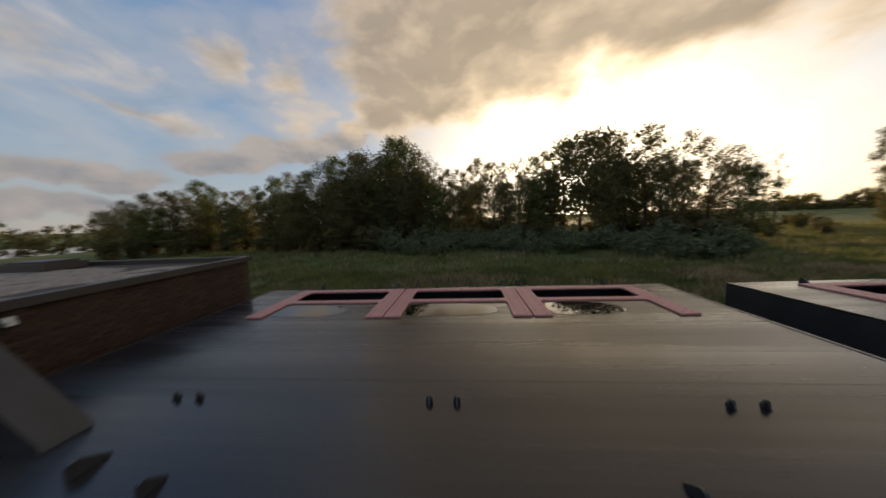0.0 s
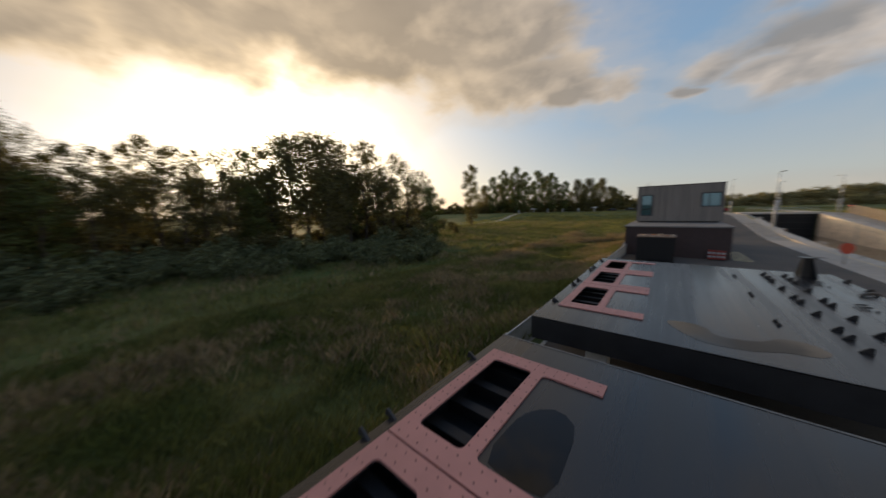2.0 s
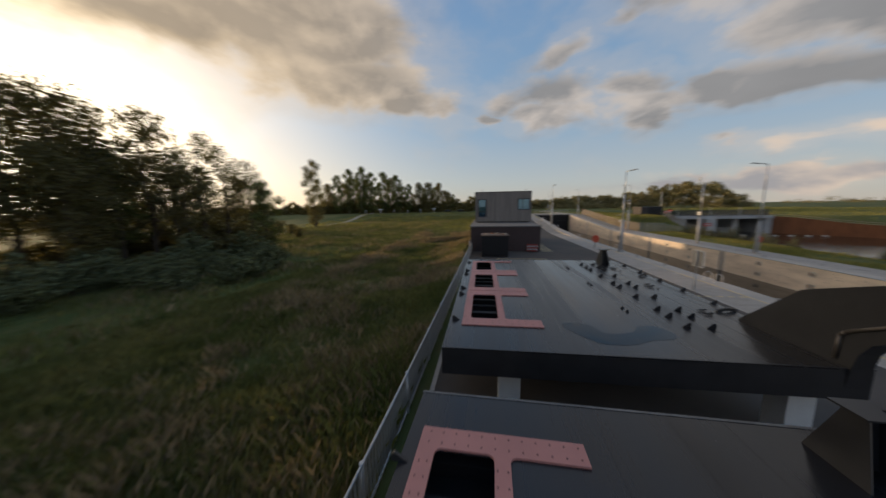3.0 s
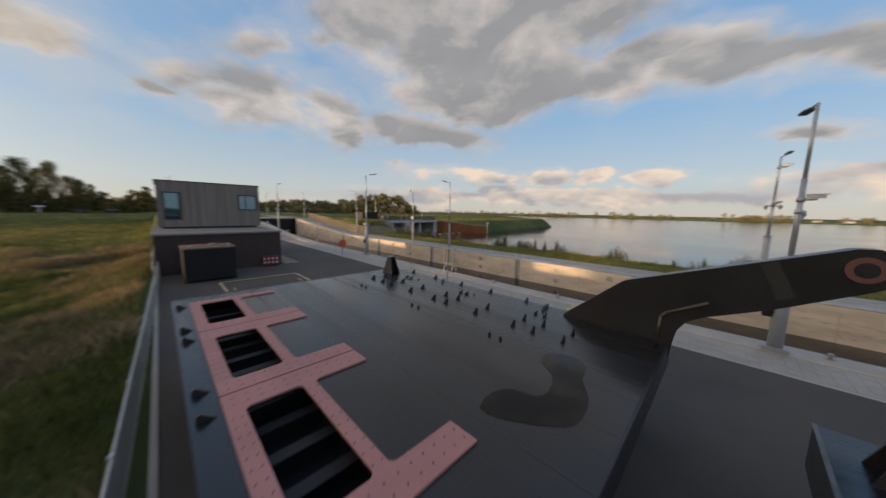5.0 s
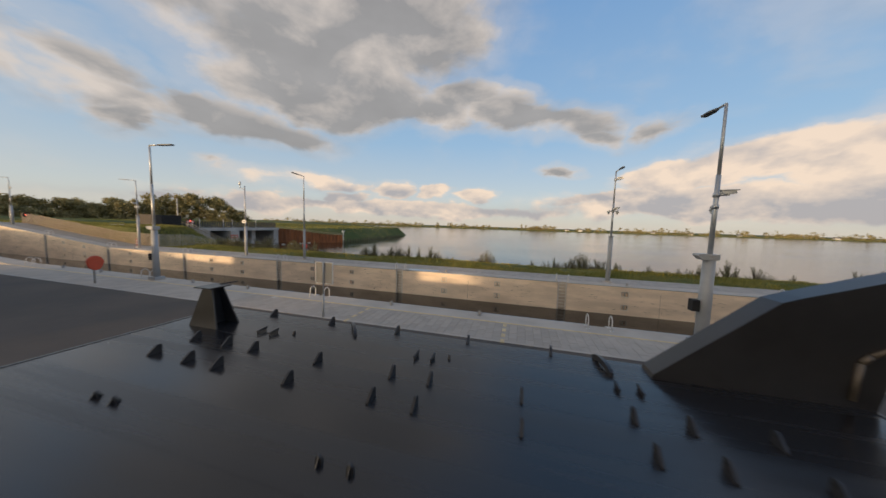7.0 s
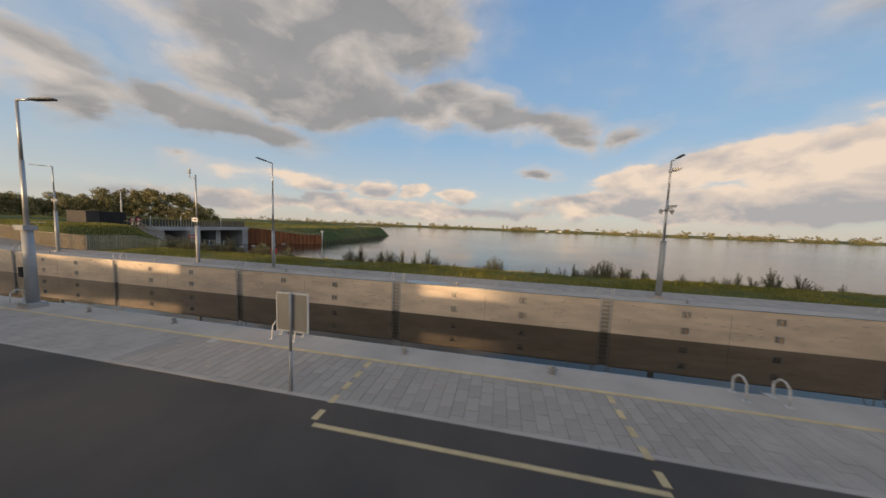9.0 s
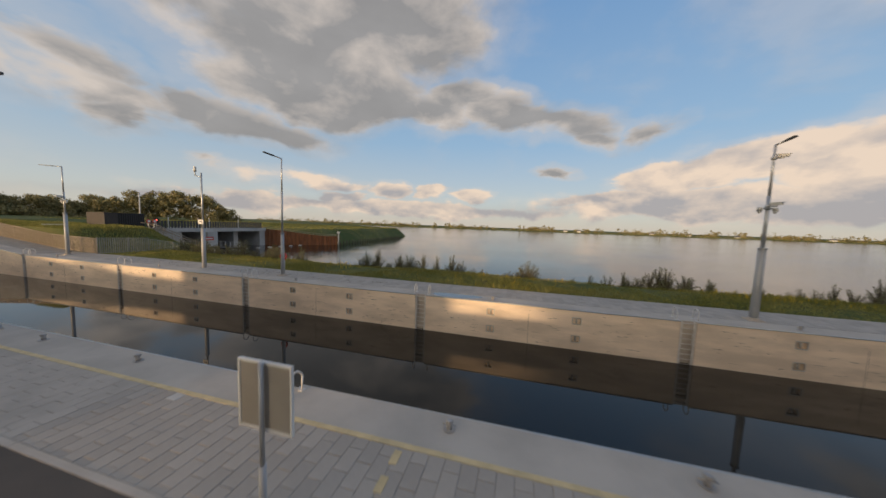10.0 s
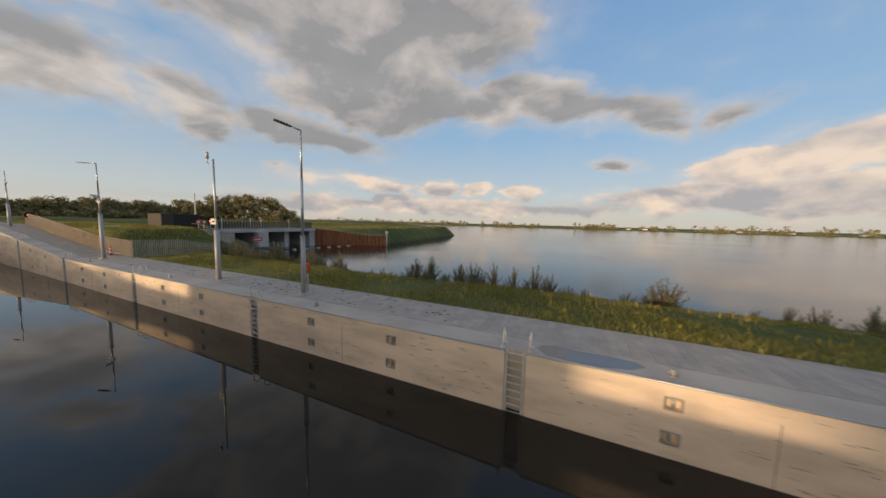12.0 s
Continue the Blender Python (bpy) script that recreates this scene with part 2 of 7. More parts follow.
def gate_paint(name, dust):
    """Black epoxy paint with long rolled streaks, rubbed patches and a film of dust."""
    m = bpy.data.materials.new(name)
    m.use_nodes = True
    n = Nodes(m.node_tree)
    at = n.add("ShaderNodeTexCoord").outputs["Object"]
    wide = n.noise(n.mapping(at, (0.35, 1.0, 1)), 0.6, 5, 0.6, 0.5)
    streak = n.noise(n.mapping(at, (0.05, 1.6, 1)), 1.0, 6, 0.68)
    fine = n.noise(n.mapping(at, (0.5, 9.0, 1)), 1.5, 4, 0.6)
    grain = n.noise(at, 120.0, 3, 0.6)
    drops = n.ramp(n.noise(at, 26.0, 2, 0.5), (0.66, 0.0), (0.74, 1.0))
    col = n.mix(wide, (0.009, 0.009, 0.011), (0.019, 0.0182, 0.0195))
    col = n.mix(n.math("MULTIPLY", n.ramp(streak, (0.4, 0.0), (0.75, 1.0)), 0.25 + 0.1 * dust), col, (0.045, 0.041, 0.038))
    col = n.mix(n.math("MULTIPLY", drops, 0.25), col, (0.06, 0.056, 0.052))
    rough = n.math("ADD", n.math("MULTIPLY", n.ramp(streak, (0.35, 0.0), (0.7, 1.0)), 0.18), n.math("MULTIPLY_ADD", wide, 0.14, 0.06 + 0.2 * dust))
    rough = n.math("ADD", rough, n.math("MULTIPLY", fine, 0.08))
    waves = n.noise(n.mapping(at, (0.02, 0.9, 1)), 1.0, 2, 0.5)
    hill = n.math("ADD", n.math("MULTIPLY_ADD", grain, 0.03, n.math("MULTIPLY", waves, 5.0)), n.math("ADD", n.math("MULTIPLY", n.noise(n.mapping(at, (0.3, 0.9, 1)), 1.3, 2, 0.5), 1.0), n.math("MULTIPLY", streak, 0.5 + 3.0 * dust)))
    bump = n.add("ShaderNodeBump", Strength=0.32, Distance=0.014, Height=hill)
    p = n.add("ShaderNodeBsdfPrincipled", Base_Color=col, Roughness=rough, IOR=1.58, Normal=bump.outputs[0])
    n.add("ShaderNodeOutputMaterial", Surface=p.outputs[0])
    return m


def wet_film():
    """Shallow rain water standing on black paint."""
    m = bpy.data.materials.new("standing_rain_water")
    m.use_nodes = True
    n = Nodes(m.node_tree)
    at = n.add("ShaderNodeTexCoord").outputs["Object"]
    ripple = n.noise(at, 1.6, 2, 0.5)
    bump = n.add("ShaderNodeBump", Strength=0.05, Distance=0.01, Height=ripple)
    p = n.add("ShaderNodeBsdfPrincipled", Base_Color=n.mix(ripple, (0.003, 0.003, 0.004), (0.006, 0.006, 0.006)), Roughness=0.02, IOR=1.36, Normal=bump.outputs[0])
    n.add("ShaderNodeOutputMaterial", Surface=p.outputs[0])
    return m


def brickwork(name, a, b, mortar):
    """Brick courses too fine to pick apart, with relief at the joints; made for upright walls."""
    m = bpy.data.materials.new(name)
    m.use_nodes = True
    n = Nodes(m.node_tree)
    at = n.add("ShaderNodeTexCoord").outputs["Object"]
    x, y, z = n.add("ShaderNodeSeparateXYZ", Vector=at).outputs
    flat = n.add("ShaderNodeCombineXYZ", X=n.math("ADD", x, y), Y=z, Z=0.0).outputs[0]
    br = n.add("ShaderNodeTexBrick", Vector=flat, Color1=(*a, 1), Color2=(*b, 1), Mortar=(*mortar, 1), Scale=1.0)
    br.inputs["Mortar Size"].default_value = 0.006
    br.inputs["Brick Width"].default_value = 0.22
    br.inputs["Row Height"].default_value = 0.0625
    wide = n.noise(at, 0.8, 4, 0.6)
    grain = n.noise(at, 60, 4, 0.6)
    col = n.mix(n.math("MULTIPLY", wide, 0.5), br.outputs[0], tuple(c * 0.55 for c in a))
    h = n.math("ADD", n.math("MULTIPLY", br.outputs[1], -1.0), n.math("MULTIPLY", grain, 0.4))
    bump = n.add("ShaderNodeBump", Strength=0.6, Distance=0.006, Height=h)
    p = n.add("ShaderNodeBsdfPrincipled", Base_Color=col, Roughness=n.math("MULTIPLY_ADD", grain, 0.2, 0.7), Normal=bump.outputs[0])
    n.add("ShaderNodeOutputMaterial", Surface=p.outputs[0])
    return m


def water_surface():
    m = bpy.data.materials.new("still_water")
    m.use_nodes = True
    n = Nodes(m.node_tree)
    at = n.add("ShaderNodeTexCoord").outputs["Object"]
    far = n.ramp(n.math("DIVIDE", n.math("MULTIPLY", n.add("ShaderNodeSeparateXYZ", Vector=at).outputs[1], -1.0), 60.0), (0.3, 0.0), (0.75, 1.0))
    slow = n.noise(n.mapping(at, (0.6, 1.2, 1)), 0.5, 3, 0.5)
    quick = n.noise(n.mapping(at, (1.0, 2.2, 1), (0, 0, 0.5)), 2.2, 4, 0.6)
    gust = n.ramp(n.noise(n.mapping(at, (0.012, 0.05, 1)), 1.0, 3, 0.5), (0.35, 0.15), (0.65, 1.0))
    h = n.math("ADD", n.math("MULTIPLY", slow, 0.5), n.math("MULTIPLY", quick, n.math("MULTIPLY_ADD", far, 0.9, 0.05)))
    bump = n.add("ShaderNodeBump", Strength=n.math("MULTIPLY", n.math("MULTIPLY_ADD", far, 0.11, 0.02), gust), Distance=0.12, Height=h)
    p = n.add("ShaderNodeBsdfPrincipled", Base_Color=(0.02, 0.018, 0.014, 1), Roughness=n.math("MULTIPLY_ADD", far, 0.07, 0.02), IOR=1.37, Normal=bump.outputs[0])
    n.add("ShaderNodeOutputMaterial", Surface=p.outputs[0])
    return m


def ground_cover():
    """Meadow soil and grass tones, changing over metres and tens of metres."""
    m = bpy.data.materials.new("meadow_ground")
    m.use_nodes = True
    n = Nodes(m.node_tree)
    at = n.add("ShaderNodeTexCoord").outputs["Object"]
    big = n.noise(n.mapping(at, (0.6, 1.0, 1)), 0.06, 4, 0.6)
    mid = n.noise(at, 0.7, 5, 0.65)
    fine = n.noise(at, 14.0, 4, 0.7)
    col = n.mix(n.ramp(big, (0.38, 0.0), (0.62, 1.0)), (0.09, 0.125, 0.04), (0.19, 0.19, 0.07))
    col = n.mix(n.ramp(mid, (0.45, 0.0), (0.7, 0.7)), col, (0.19, 0.165, 0.075))
    col = n.mix(n.math("MULTIPLY", fine, 0.6), col, (0.05, 0.075, 0.02))
    bump = n.add("ShaderNodeBump", Strength=0.8, Distance=0.15, Height=n.math("ADD", mid, n.math("MULTIPLY", fine, 0.5)))
    p = n.add("ShaderNodeBsdfPrincipled", Base_Color=col, Roughness=0.9, Normal=bump.outputs[0])
    p.inputs["Specular IOR Level"].default_value = 0.15
    n.add("ShaderNodeOutputMaterial", Surface=p.outputs[0])
    return m


def glass_pane():
    m = bpy.data.materials.new("window_glass")
    m.use_nodes = True
    n = Nodes(m.node_tree)
    # the blue base colour paints a reflection of the sky
    p = n.add("ShaderNodeBsdfPrincipled", Base_Color=(0.1, 0.2, 0.28, 1), Roughness=0.03, Metallic=0.75)
    p.inputs["Coat Weight"].default_value = 0.6
    n.add("ShaderNodeOutputMaterial", Surface=p.outputs[0])
    return m


def glow(name, colour, power):
    m = bpy.data.materials.new(name)
    m.use_nodes = True
    n = Nodes(m.node_tree)
    e = n.add("ShaderNodeEmission", Color=(*colour, 1), Strength=power)
    n.add("ShaderNodeOutputMaterial", Surface=e.outputs[0])
    return m


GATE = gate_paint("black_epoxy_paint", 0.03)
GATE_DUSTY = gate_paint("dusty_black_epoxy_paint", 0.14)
WET = wet_film()
WET_STONE = surface("wet_stone", (0.2, 0.195, 0.185), 0.06, var=0.1, bump=0.02, dist=0.002, rough_var=0.02)
PLATE = surface("black_painted_steel", (0.028, 0.027, 0.028), 0.34, var=0.3, scale=1.5, fine=60, bump=0.12, dist=0.004)
SLUICE_GREY = surface("pale_sluice_concrete", (0.5, 0.48, 0.45), 0.8, var=0.15, scale=0.6, fine=10, bump=0.2)
GREY_EDGE = surface("grey_steel_edge", (0.14, 0.135, 0.13), 0.4, metal=0.3, var=0.4, scale=2.5)
DARK_STEEL = surface("dark_steel_inside", (0.02, 0.018, 0.018), 0.6, var=0.3)
PINK = surface("pink_primer", (0.53, 0.235, 0.2), 0.55, var=0.12, scale=1.2, fine=70, bump=0.1, dist=0.003, rough_var=0.08)
# darkened pink: recess shade painted on the bolts; also the brown bush
BOLT = surface("bolt_recess", (0.2, 0.085, 0.075), 0.6, var=0.2)
ASPHALT = surface("asphalt", (0.1, 0.088, 0.077), 0.85, var=0.22, tint=(0.14, 0.113, 0.092), scale=0.3, fine=160, bump=0.35, dist=0.004, spec=0.3)
CONCRETE = surface("board_marked_concrete", (0.76, 0.635, 0.505), 0.85, var=0.22, scale=1.1, fine=24, bump=0.25, dist=0.006, stretch=(0.35, 1, 1.6), spec=0.25)
COPE = surface("coping_concrete", (0.5, 0.445, 0.38), 0.8, var=0.16, scale=0.6, fine=60, bump=0.15, dist=0.003, spec=0.18)
STAIN = surface("stained_joint", (0.05, 0.045, 0.04), 0.9, var=0.3)
PAVER = surface("concrete_paver", (0.44, 0.385, 0.325), 0.8, var=0.16, scale=1.2, fine=70, bump=0.2, dist=0.003, rand=0.075, spec=0.3)
PAVER_PALE = surface("new_pale_paver", (0.53, 0.5, 0.455), 0.8, var=0.1, scale=1.5, fine=70, bump=0.2, dist=0.003)
BED = surface("joint_sand", (0.36, 0.32, 0.27), 0.95, var=0.2)
YELLOW = surface("yellow_road_paint", (0.66, 0.51, 0.27), 0.7, var=0.22, scale=2, fine=50, bump=0.15, dist=0.003)
GALV = surface("galvanised_steel", (0.5, 0.51, 0.51), 0.42, metal=0.65, var=0.14, scale=3, fine=60, bump=0.06, dist=0.002)
ZINC = surface("dull_zinc", (0.62, 0.6, 0.57), 0.5, metal=0.15, var=0.15, scale=3, fine=60, bump=0.05, dist=0.002)
BOLLARD = surface("worn_bollard_steel", (0.4, 0.38, 0.36), 0.6, metal=0.3, var=0.2)
LAMP_GREY = surface("grey_painted_pole", (0.4, 0.41, 0.42), 0.5, metal=0.2, var=0.1, scale=2, fine=60, bump=0.05, dist=0.002)
HEAD = surface("lamp_head_grey", (0.1, 0.105, 0.11), 0.45, var=0.15)
WHITE = surface("white_paint", (0.72, 0.71, 0.68), 0.55, var=0.08, bump=0.05)
CREAM = surface("camera_housing", (0.6, 0.59, 0.55), 0.5, var=0.08, bump=0.04)
RED = surface("red_plastic", (0.55, 0.05, 0.025), 0.45, var=0.15, bump=0.05)
ORANGE = surface("orange_plastic", (0.62, 0.09, 0.04), 0.5, var=0.12, bump=0.05)
BRICK = brickwork("dark_brick", (0.08, 0.042, 0.024), (0.055, 0.032, 0.02), (0.05, 0.038, 0.03))
CLAY_BRICK = surface("clay_brick", (0.056, 0.031, 0.019), 0.85, var=0.3, scale=6, fine=60, bump=0.3, dist=0.004, rand=0.3, spec=0.25)
CLAY_BRICK_ROWS = surface("clay_brick_rows", (0.056, 0.031, 0.019), 0.85, var=0.3, scale=6, fine=60, bump=0.3, dist=0.004, island=True, rand=0.3, spec=0.25)
DARK_BRICK = brickwork("aubergine_brick", (0.085, 0.052, 0.048), (0.06, 0.04, 0.038), (0.05, 0.045, 0.042))
TIMBER = surface("weathered_timber", (0.25, 0.215, 0.185), 0.8, var=0.18, scale=1.0, fine=12, bump=0.25, dist=0.004, stretch=(6, 6, 0.25), rand=0.14)
ROOF_EDGE = surface("brown_roof_edge", (0.055, 0.045, 0.038), 0.5, metal=0.3, var=0.1)
GRAVEL = surface("roof_gravel", (0.33, 0.27, 0.21), 0.95, var=0.65, scale=14, fine=60, bump=0.9, dist=0.03)
ROOFING = surface("grey_roofing", (0.2, 0.19, 0.18), 0.85, var=0.15)
GLASS = glass_pane()
FRAME_DARK = surface("anthracite_frame", (0.035, 0.037, 0.04), 0.45, var=0.15)
CONTAINER = surface("black_container", (0.012, 0.011, 0.011), 0.7, var=0.3, scale=1.5)
SHEET = surface("rusty_sheet_pile", (0.26, 0.105, 0.045), 0.85, var=0.35, scale=1.2, fine=20, bump=0.3, dist=0.01, stretch=(1, 1, 0.3))
WOOD_FENCE = surface("pale_timber_fence", (0.42, 0.34, 0.25), 0.85, var=0.2, scale=1.5, fine=20, stretch=(5, 5, 0.4), rand=0.15)
MESH_TAN = surface("tan_coated_mesh", (0.36, 0.29, 0.21), 0.7, var=0.15)
SLAT_GREY = surface("weathered_slats", (0.3, 0.29, 0.23), 0.75, var=0.2, rand=0.15)
WATER = water_surface()
GROUND = ground_cover()
LEAF_DARK = surface("dark_leaves", (0.165, 0.147, 0.066), 0.6, var=0.35, scale=0.5, fine=6, bump=0.0, island=True, rand=0.35, spec=0.2, backlit=0.5)
LEAF_GREEN = surface("green_leaves", (0.13, 0.15, 0.048), 0.6, var=0.35, scale=0.5, fine=6, bump=0.0, island=True, rand=0.35, spec=0.2, backlit=0.35)
# distant woods: sun and haze are put into this paler leaf colour
LEAF_OLIVE = surface("olive_leaves", (0.3, 0.26, 0.125), 0.7, var=0.35, scale=0.06, fine=0.8, bump=0.0, island=True, rand=0.4, spec=0.2, backlit=0.25)
LEAF_SCRUB = surface("dull_scrub_leaves", (0.165, 0.185, 0.1), 0.7, var=0.35, scale=0.4, fine=4, bump=0.0, island=True, rand=0.4, spec=0.1, backlit=0.3)
LEAF_WILLOW = surface("grey_green_leaves", (0.22, 0.225, 0.13), 0.6, var=0.3, scale=0.5, fine=6, bump=0.0, island=True, rand=0.3, spec=0.2, backlit=0.3)
BARK = surface("bark", (0.09, 0.07, 0.05), 0.9, var=0.3, scale=3, fine=20, bump=0.5, dist=0.02, stretch=(3, 3, 0.5))
GRASS = surface("grass_blades", (0.16, 0.2, 0.07), 0.7, var=0.4, scale=0.35, fine=1.6, bump=0.0, island=True, rand=0.35, tint=(0.31, 0.27, 0.13), spec=0.2, backlit=0.4)
GRASS_BANK = surface("bank_grass_blades", (0.31, 0.31, 0.095), 0.7, var=0.4, scale=0.3, fine=1.5, bump=0.0, island=True, rand=0.4, tint=(0.38, 0.33, 0.14), spec=0.2, backlit=0.4)
DRY_GRASS = surface("dry_grass", (0.31, 0.24, 0.155), 0.8, var=0.3, scale=0.3, fine=1.2, bump=0.0, island=True, rand=0.35, spec=0.2, backlit=0.3)
FLOWER = surface("yellow_flowers", (0.6, 0.42, 0.03), 0.7, var=0.2, bump=0.0, island=True, rand=0.2)


# ---- mesh helpers ----
def box(bm, x0, x1, y0, y1, z0, z1, m=None):
    v = [bm.verts.new((x, y, z)) for x, y, z in ((x0, y0, z0), (x1, y0, z0), (x1, y1, z0), (x0, y1, z0), (x0, y0, z1), (x1, y0, z1), (x1, y1, z1), (x0, y1, z1))]
    if m:
        for w in v:
            w.co = m @ w.co
    for f in ((3, 2, 1, 0), (4, 5, 6, 7), (0, 1, 5, 4), (1, 2, 6, 5), (2, 3, 7, 6), (3, 0, 4, 7)):
        bm.faces.new([v[i] for i in f])
    return v


def prism(bm, outline, place):
    """A closed solid: an outline given twice, by the two functions in place, and joined."""
    a = [bm.verts.new(place[0](*p)) for p in outline]
    b = [bm.verts.new(place[1](*p)) for p in outline]
    k = len(a)
    bm.faces.new(a[::-1]), bm.faces.new(b)
    for i in range(k):
        bm.faces.new((a[i], a[(i + 1) % k], b[(i + 1) % k], b[i]))


def in_yz(bm, outline, x0, x1):
    prism(bm, outline, (lambda y, z: (x0, y, z), lambda y, z: (x1, y, z)))


def in_xz(bm, outline, y0, y1):
    prism(bm, outline, (lambda x, z: (x, y0, z), lambda x, z: (x, y1, z)))


def in_xy(bm, outline, z0, z1):
    prism(bm, outline, (lambda x, y: (x, y, z0), lambda x, y: (x, y, z1)))


def tube(bm, a, b, ra, rb=None, sides=10, caps=True):
    a, b, rb = Vector(a), Vector(b), ra if rb is None else rb
    q = (b - a).to_track_quat("Z", "Y")
    rings = []
    for p, r in ((a, ra), (b, rb)):
        rings.append([bm.verts.new(p + q @ Vector((r * math.cos(2 * math.pi * i / sides), r * math.sin(2 * math.pi * i / sides), 0))) for i in range(sides)])
    for i in range(sides):
        f = bm.faces.new((rings[0][i], rings[0][(i + 1) % sides], rings[1][(i + 1) % sides], rings[1][i]))
        f.smooth = True
    if caps:
        bm.faces.new(rings[0][::-1]), bm.faces.new(rings[1])


def path_tube(bm, points, r, sides=8):
    for a, b in zip(points, points[1:]):
        tube(bm, a, b, r, sides=sides)


def cells(bm, us, vs, empty, put, w0, w1):
    """A slab over a grid of cells, with the cells for which empty(u, v) holds left open through it."""
    full = [[not empty((us[i] + us[i + 1]) / 2, (vs[j] + vs[j + 1]) / 2) for j in range(len(vs) - 1)] for i in range(len(us) - 1)]
    got = {}

    def at(i, j, k):
        if (i, j, k) not in got:
            got[i, j, k] = bm.verts.new(put(us[i], vs[j], (w0, w1)[k]))
        return got[i, j, k]

    for i in range(len(us) - 1):
        for j in range(len(vs) - 1):
            if not full[i][j]:
                continue
            bm.faces.new((at(i, j, 1), at(i + 1, j, 1), at(i + 1, j + 1, 1), at(i, j + 1, 1)))
            bm.faces.new((at(i, j + 1, 0), at(i + 1, j + 1, 0), at(i + 1, j, 0), at(i, j, 0)))
            for di, dj, a, b in ((-1, 0, (i, j + 1), (i, j)), (1, 0, (i + 1, j), (i + 1, j + 1)), (0, -1, (i, j), (i + 1, j)), (0, 1, (i + 1, j + 1), (i, j + 1))):
                ni, nj = i + di, j + dj
                if not (0 <= ni < len(full) and 0 <= nj < len(full[0]) and full[ni][nj]):
                    bm.faces.new((at(*a, 0), at(*b, 0), at(*b, 1), at(*a, 1)))


def finish(bm, name, material, bevel=0.0):
    if bevel:
        sharp = [e for e in bm.edges if len(e.link_faces) == 2 and e.calc_face_angle(0) > 0.6]
        bmesh.ops.bevel(bm, geom=sharp, offset=bevel, segments=2, affect="EDGES", profile=0.6, clamp_overlap=True)
    bmesh.ops.recalc_face_normals(bm, faces=bm.faces)
    mesh = bpy.data.meshes.new(name)
    bm.to_mesh(mesh)
    bm.free()
    mesh.materials.append(material)
    return mesh


def part(name, bm, material, parent, label="", bevel=0.0, kind=""):
    """Links a bmesh as one mesh object under a thing or a part."""
    ob = new(name, finish(bm, name, material, bevel))
    ob.parent = parent
    return tagged(ob, label=label, kind=kind)


def thing(name, label, category, group="", kind="", place=None):
    ob = new(name)
    ob.empty_display_size = 0.2
    if place is not None:
        ob.matrix_basis = place
    return tagged(ob, label, category, group, kind)


def solid(name, bm, material, label, category, kind="structure", bevel=0.0, group=""):
    return tagged(new(name, finish(bm, name, material, bevel)), label, category, group, kind)


def mesh_of(name, verts, faces, material):
    """A mesh from arrays: verts (n, 3), faces (m, 3 or 4)."""
    verts, faces = np.asarray(verts, dtype=np.float32), np.asarray(faces, dtype=np.int32)
    mesh = bpy.data.meshes.new(name)
    k = faces.shape[1]
    mesh.vertices.add(len(verts)), mesh.loops.add(faces.size), mesh.polygons.add(len(faces))
    mesh.vertices.foreach_set("co", verts.ravel())
    mesh.loops.foreach_set("vertex_index", faces.ravel())
    mesh.polygons.foreach_set("loop_start", np.arange(0, faces.size, k, dtype=np.int32))
    mesh.polygons.foreach_set("loop_total", np.full(len(faces), k, dtype=np.int32))
    mesh.update(calc_edges=True)
    mesh.materials.append(material)
    return mesh




# ---- ground, water, quays ----
NEAR_EDGE, FAR_EDGE, WATER_Z = -7.1, -16.95, -2.1


def step(a, b, v):
    t = min(1.0, max(0.0, (v - a) / (b - a)))
    return t * t * (3 - 2 * t)


def ramp_z(x):
    """The quay's level along the lock: flat, then rising to the bridge."""
    return 2.3 * min(1.0, max(0.0, (x - 60.0) / 28.0))


def shore_x(y):
    """Where the lake meets the land beyond the sluice."""
    if y > -57:
        return 76.0
    if y > -67:
        return 76.0 - (-57 - y) * 1.45
    if y > -135:
        return 61.5 + (-67 - y) * 0.1
    return 68.3 + (-135 - y) * 0.9


def ground_z(x, y):
    n = noise.noise((x * 0.05, y * 0.05, 0)) * 0.25 + noise.noise((x * 0.3, y * 0.3, 2)) * 0.06
    if y > 9.7:
        z = -0.05 - 0.5 * step(9.9, 13.0, y) + n * step(10, 14, y)
        dike = step(118.0, 168.0, x + 0.15 * y) * 2.3
        rise = step(300, 700, math.hypot(x, y)) * 1.0
        pond = step(-84, -98, x) * step(46, 58, y) * step(122, 100, y) * 2.0
        return z + dike + rise - pond
    if y > NEAR_EDGE + 0.5:
        return -0.06 + ramp_z(x + 6) if x < 140 else 2.2
    if y > FAR_EDGE - 0.5:
        return -6.0
    if x > 57.0 and -39.0 < y < -20.5:
        y2 = y - 0.6 * max(0.0, 68.0 - x)
        top = 2.45 * step(58.0, 64.5, x) * step(-34.8, -29.8, y2)
        return top - 0.1 + 0.5 * n - 3.6 * step(-32.6, -37.2, min(y, y2 + 3.0)) - 0.3 * step(64, 58, x)
    if y > -20.5:
        return ramp_z(x) - 0.06
    if y > -620:
        # the bank, then the lake and the land east of it
        bank = -0.05 - 2.6 * step(-25.5, -30.5, y) + 0.4 * n
        inlet = step(-33.5, -36.0, y) * step(-51.5, -49.5, y) if x > 60 else 0.0
        land = step(shore_x(y) - 1.0, shore_x(y) + 7.0, x) if y < -30 else 0.0
        if y < -30:
            bank = -4.0
        low = bank + (1.9 + n - bank) * land
        if x > 60 and -57 < y < -38.9:
            low = -4.0 if x < 100 else 2.2
        return low
    return -1.4 + n + step(-620, -900, y) * 1.2


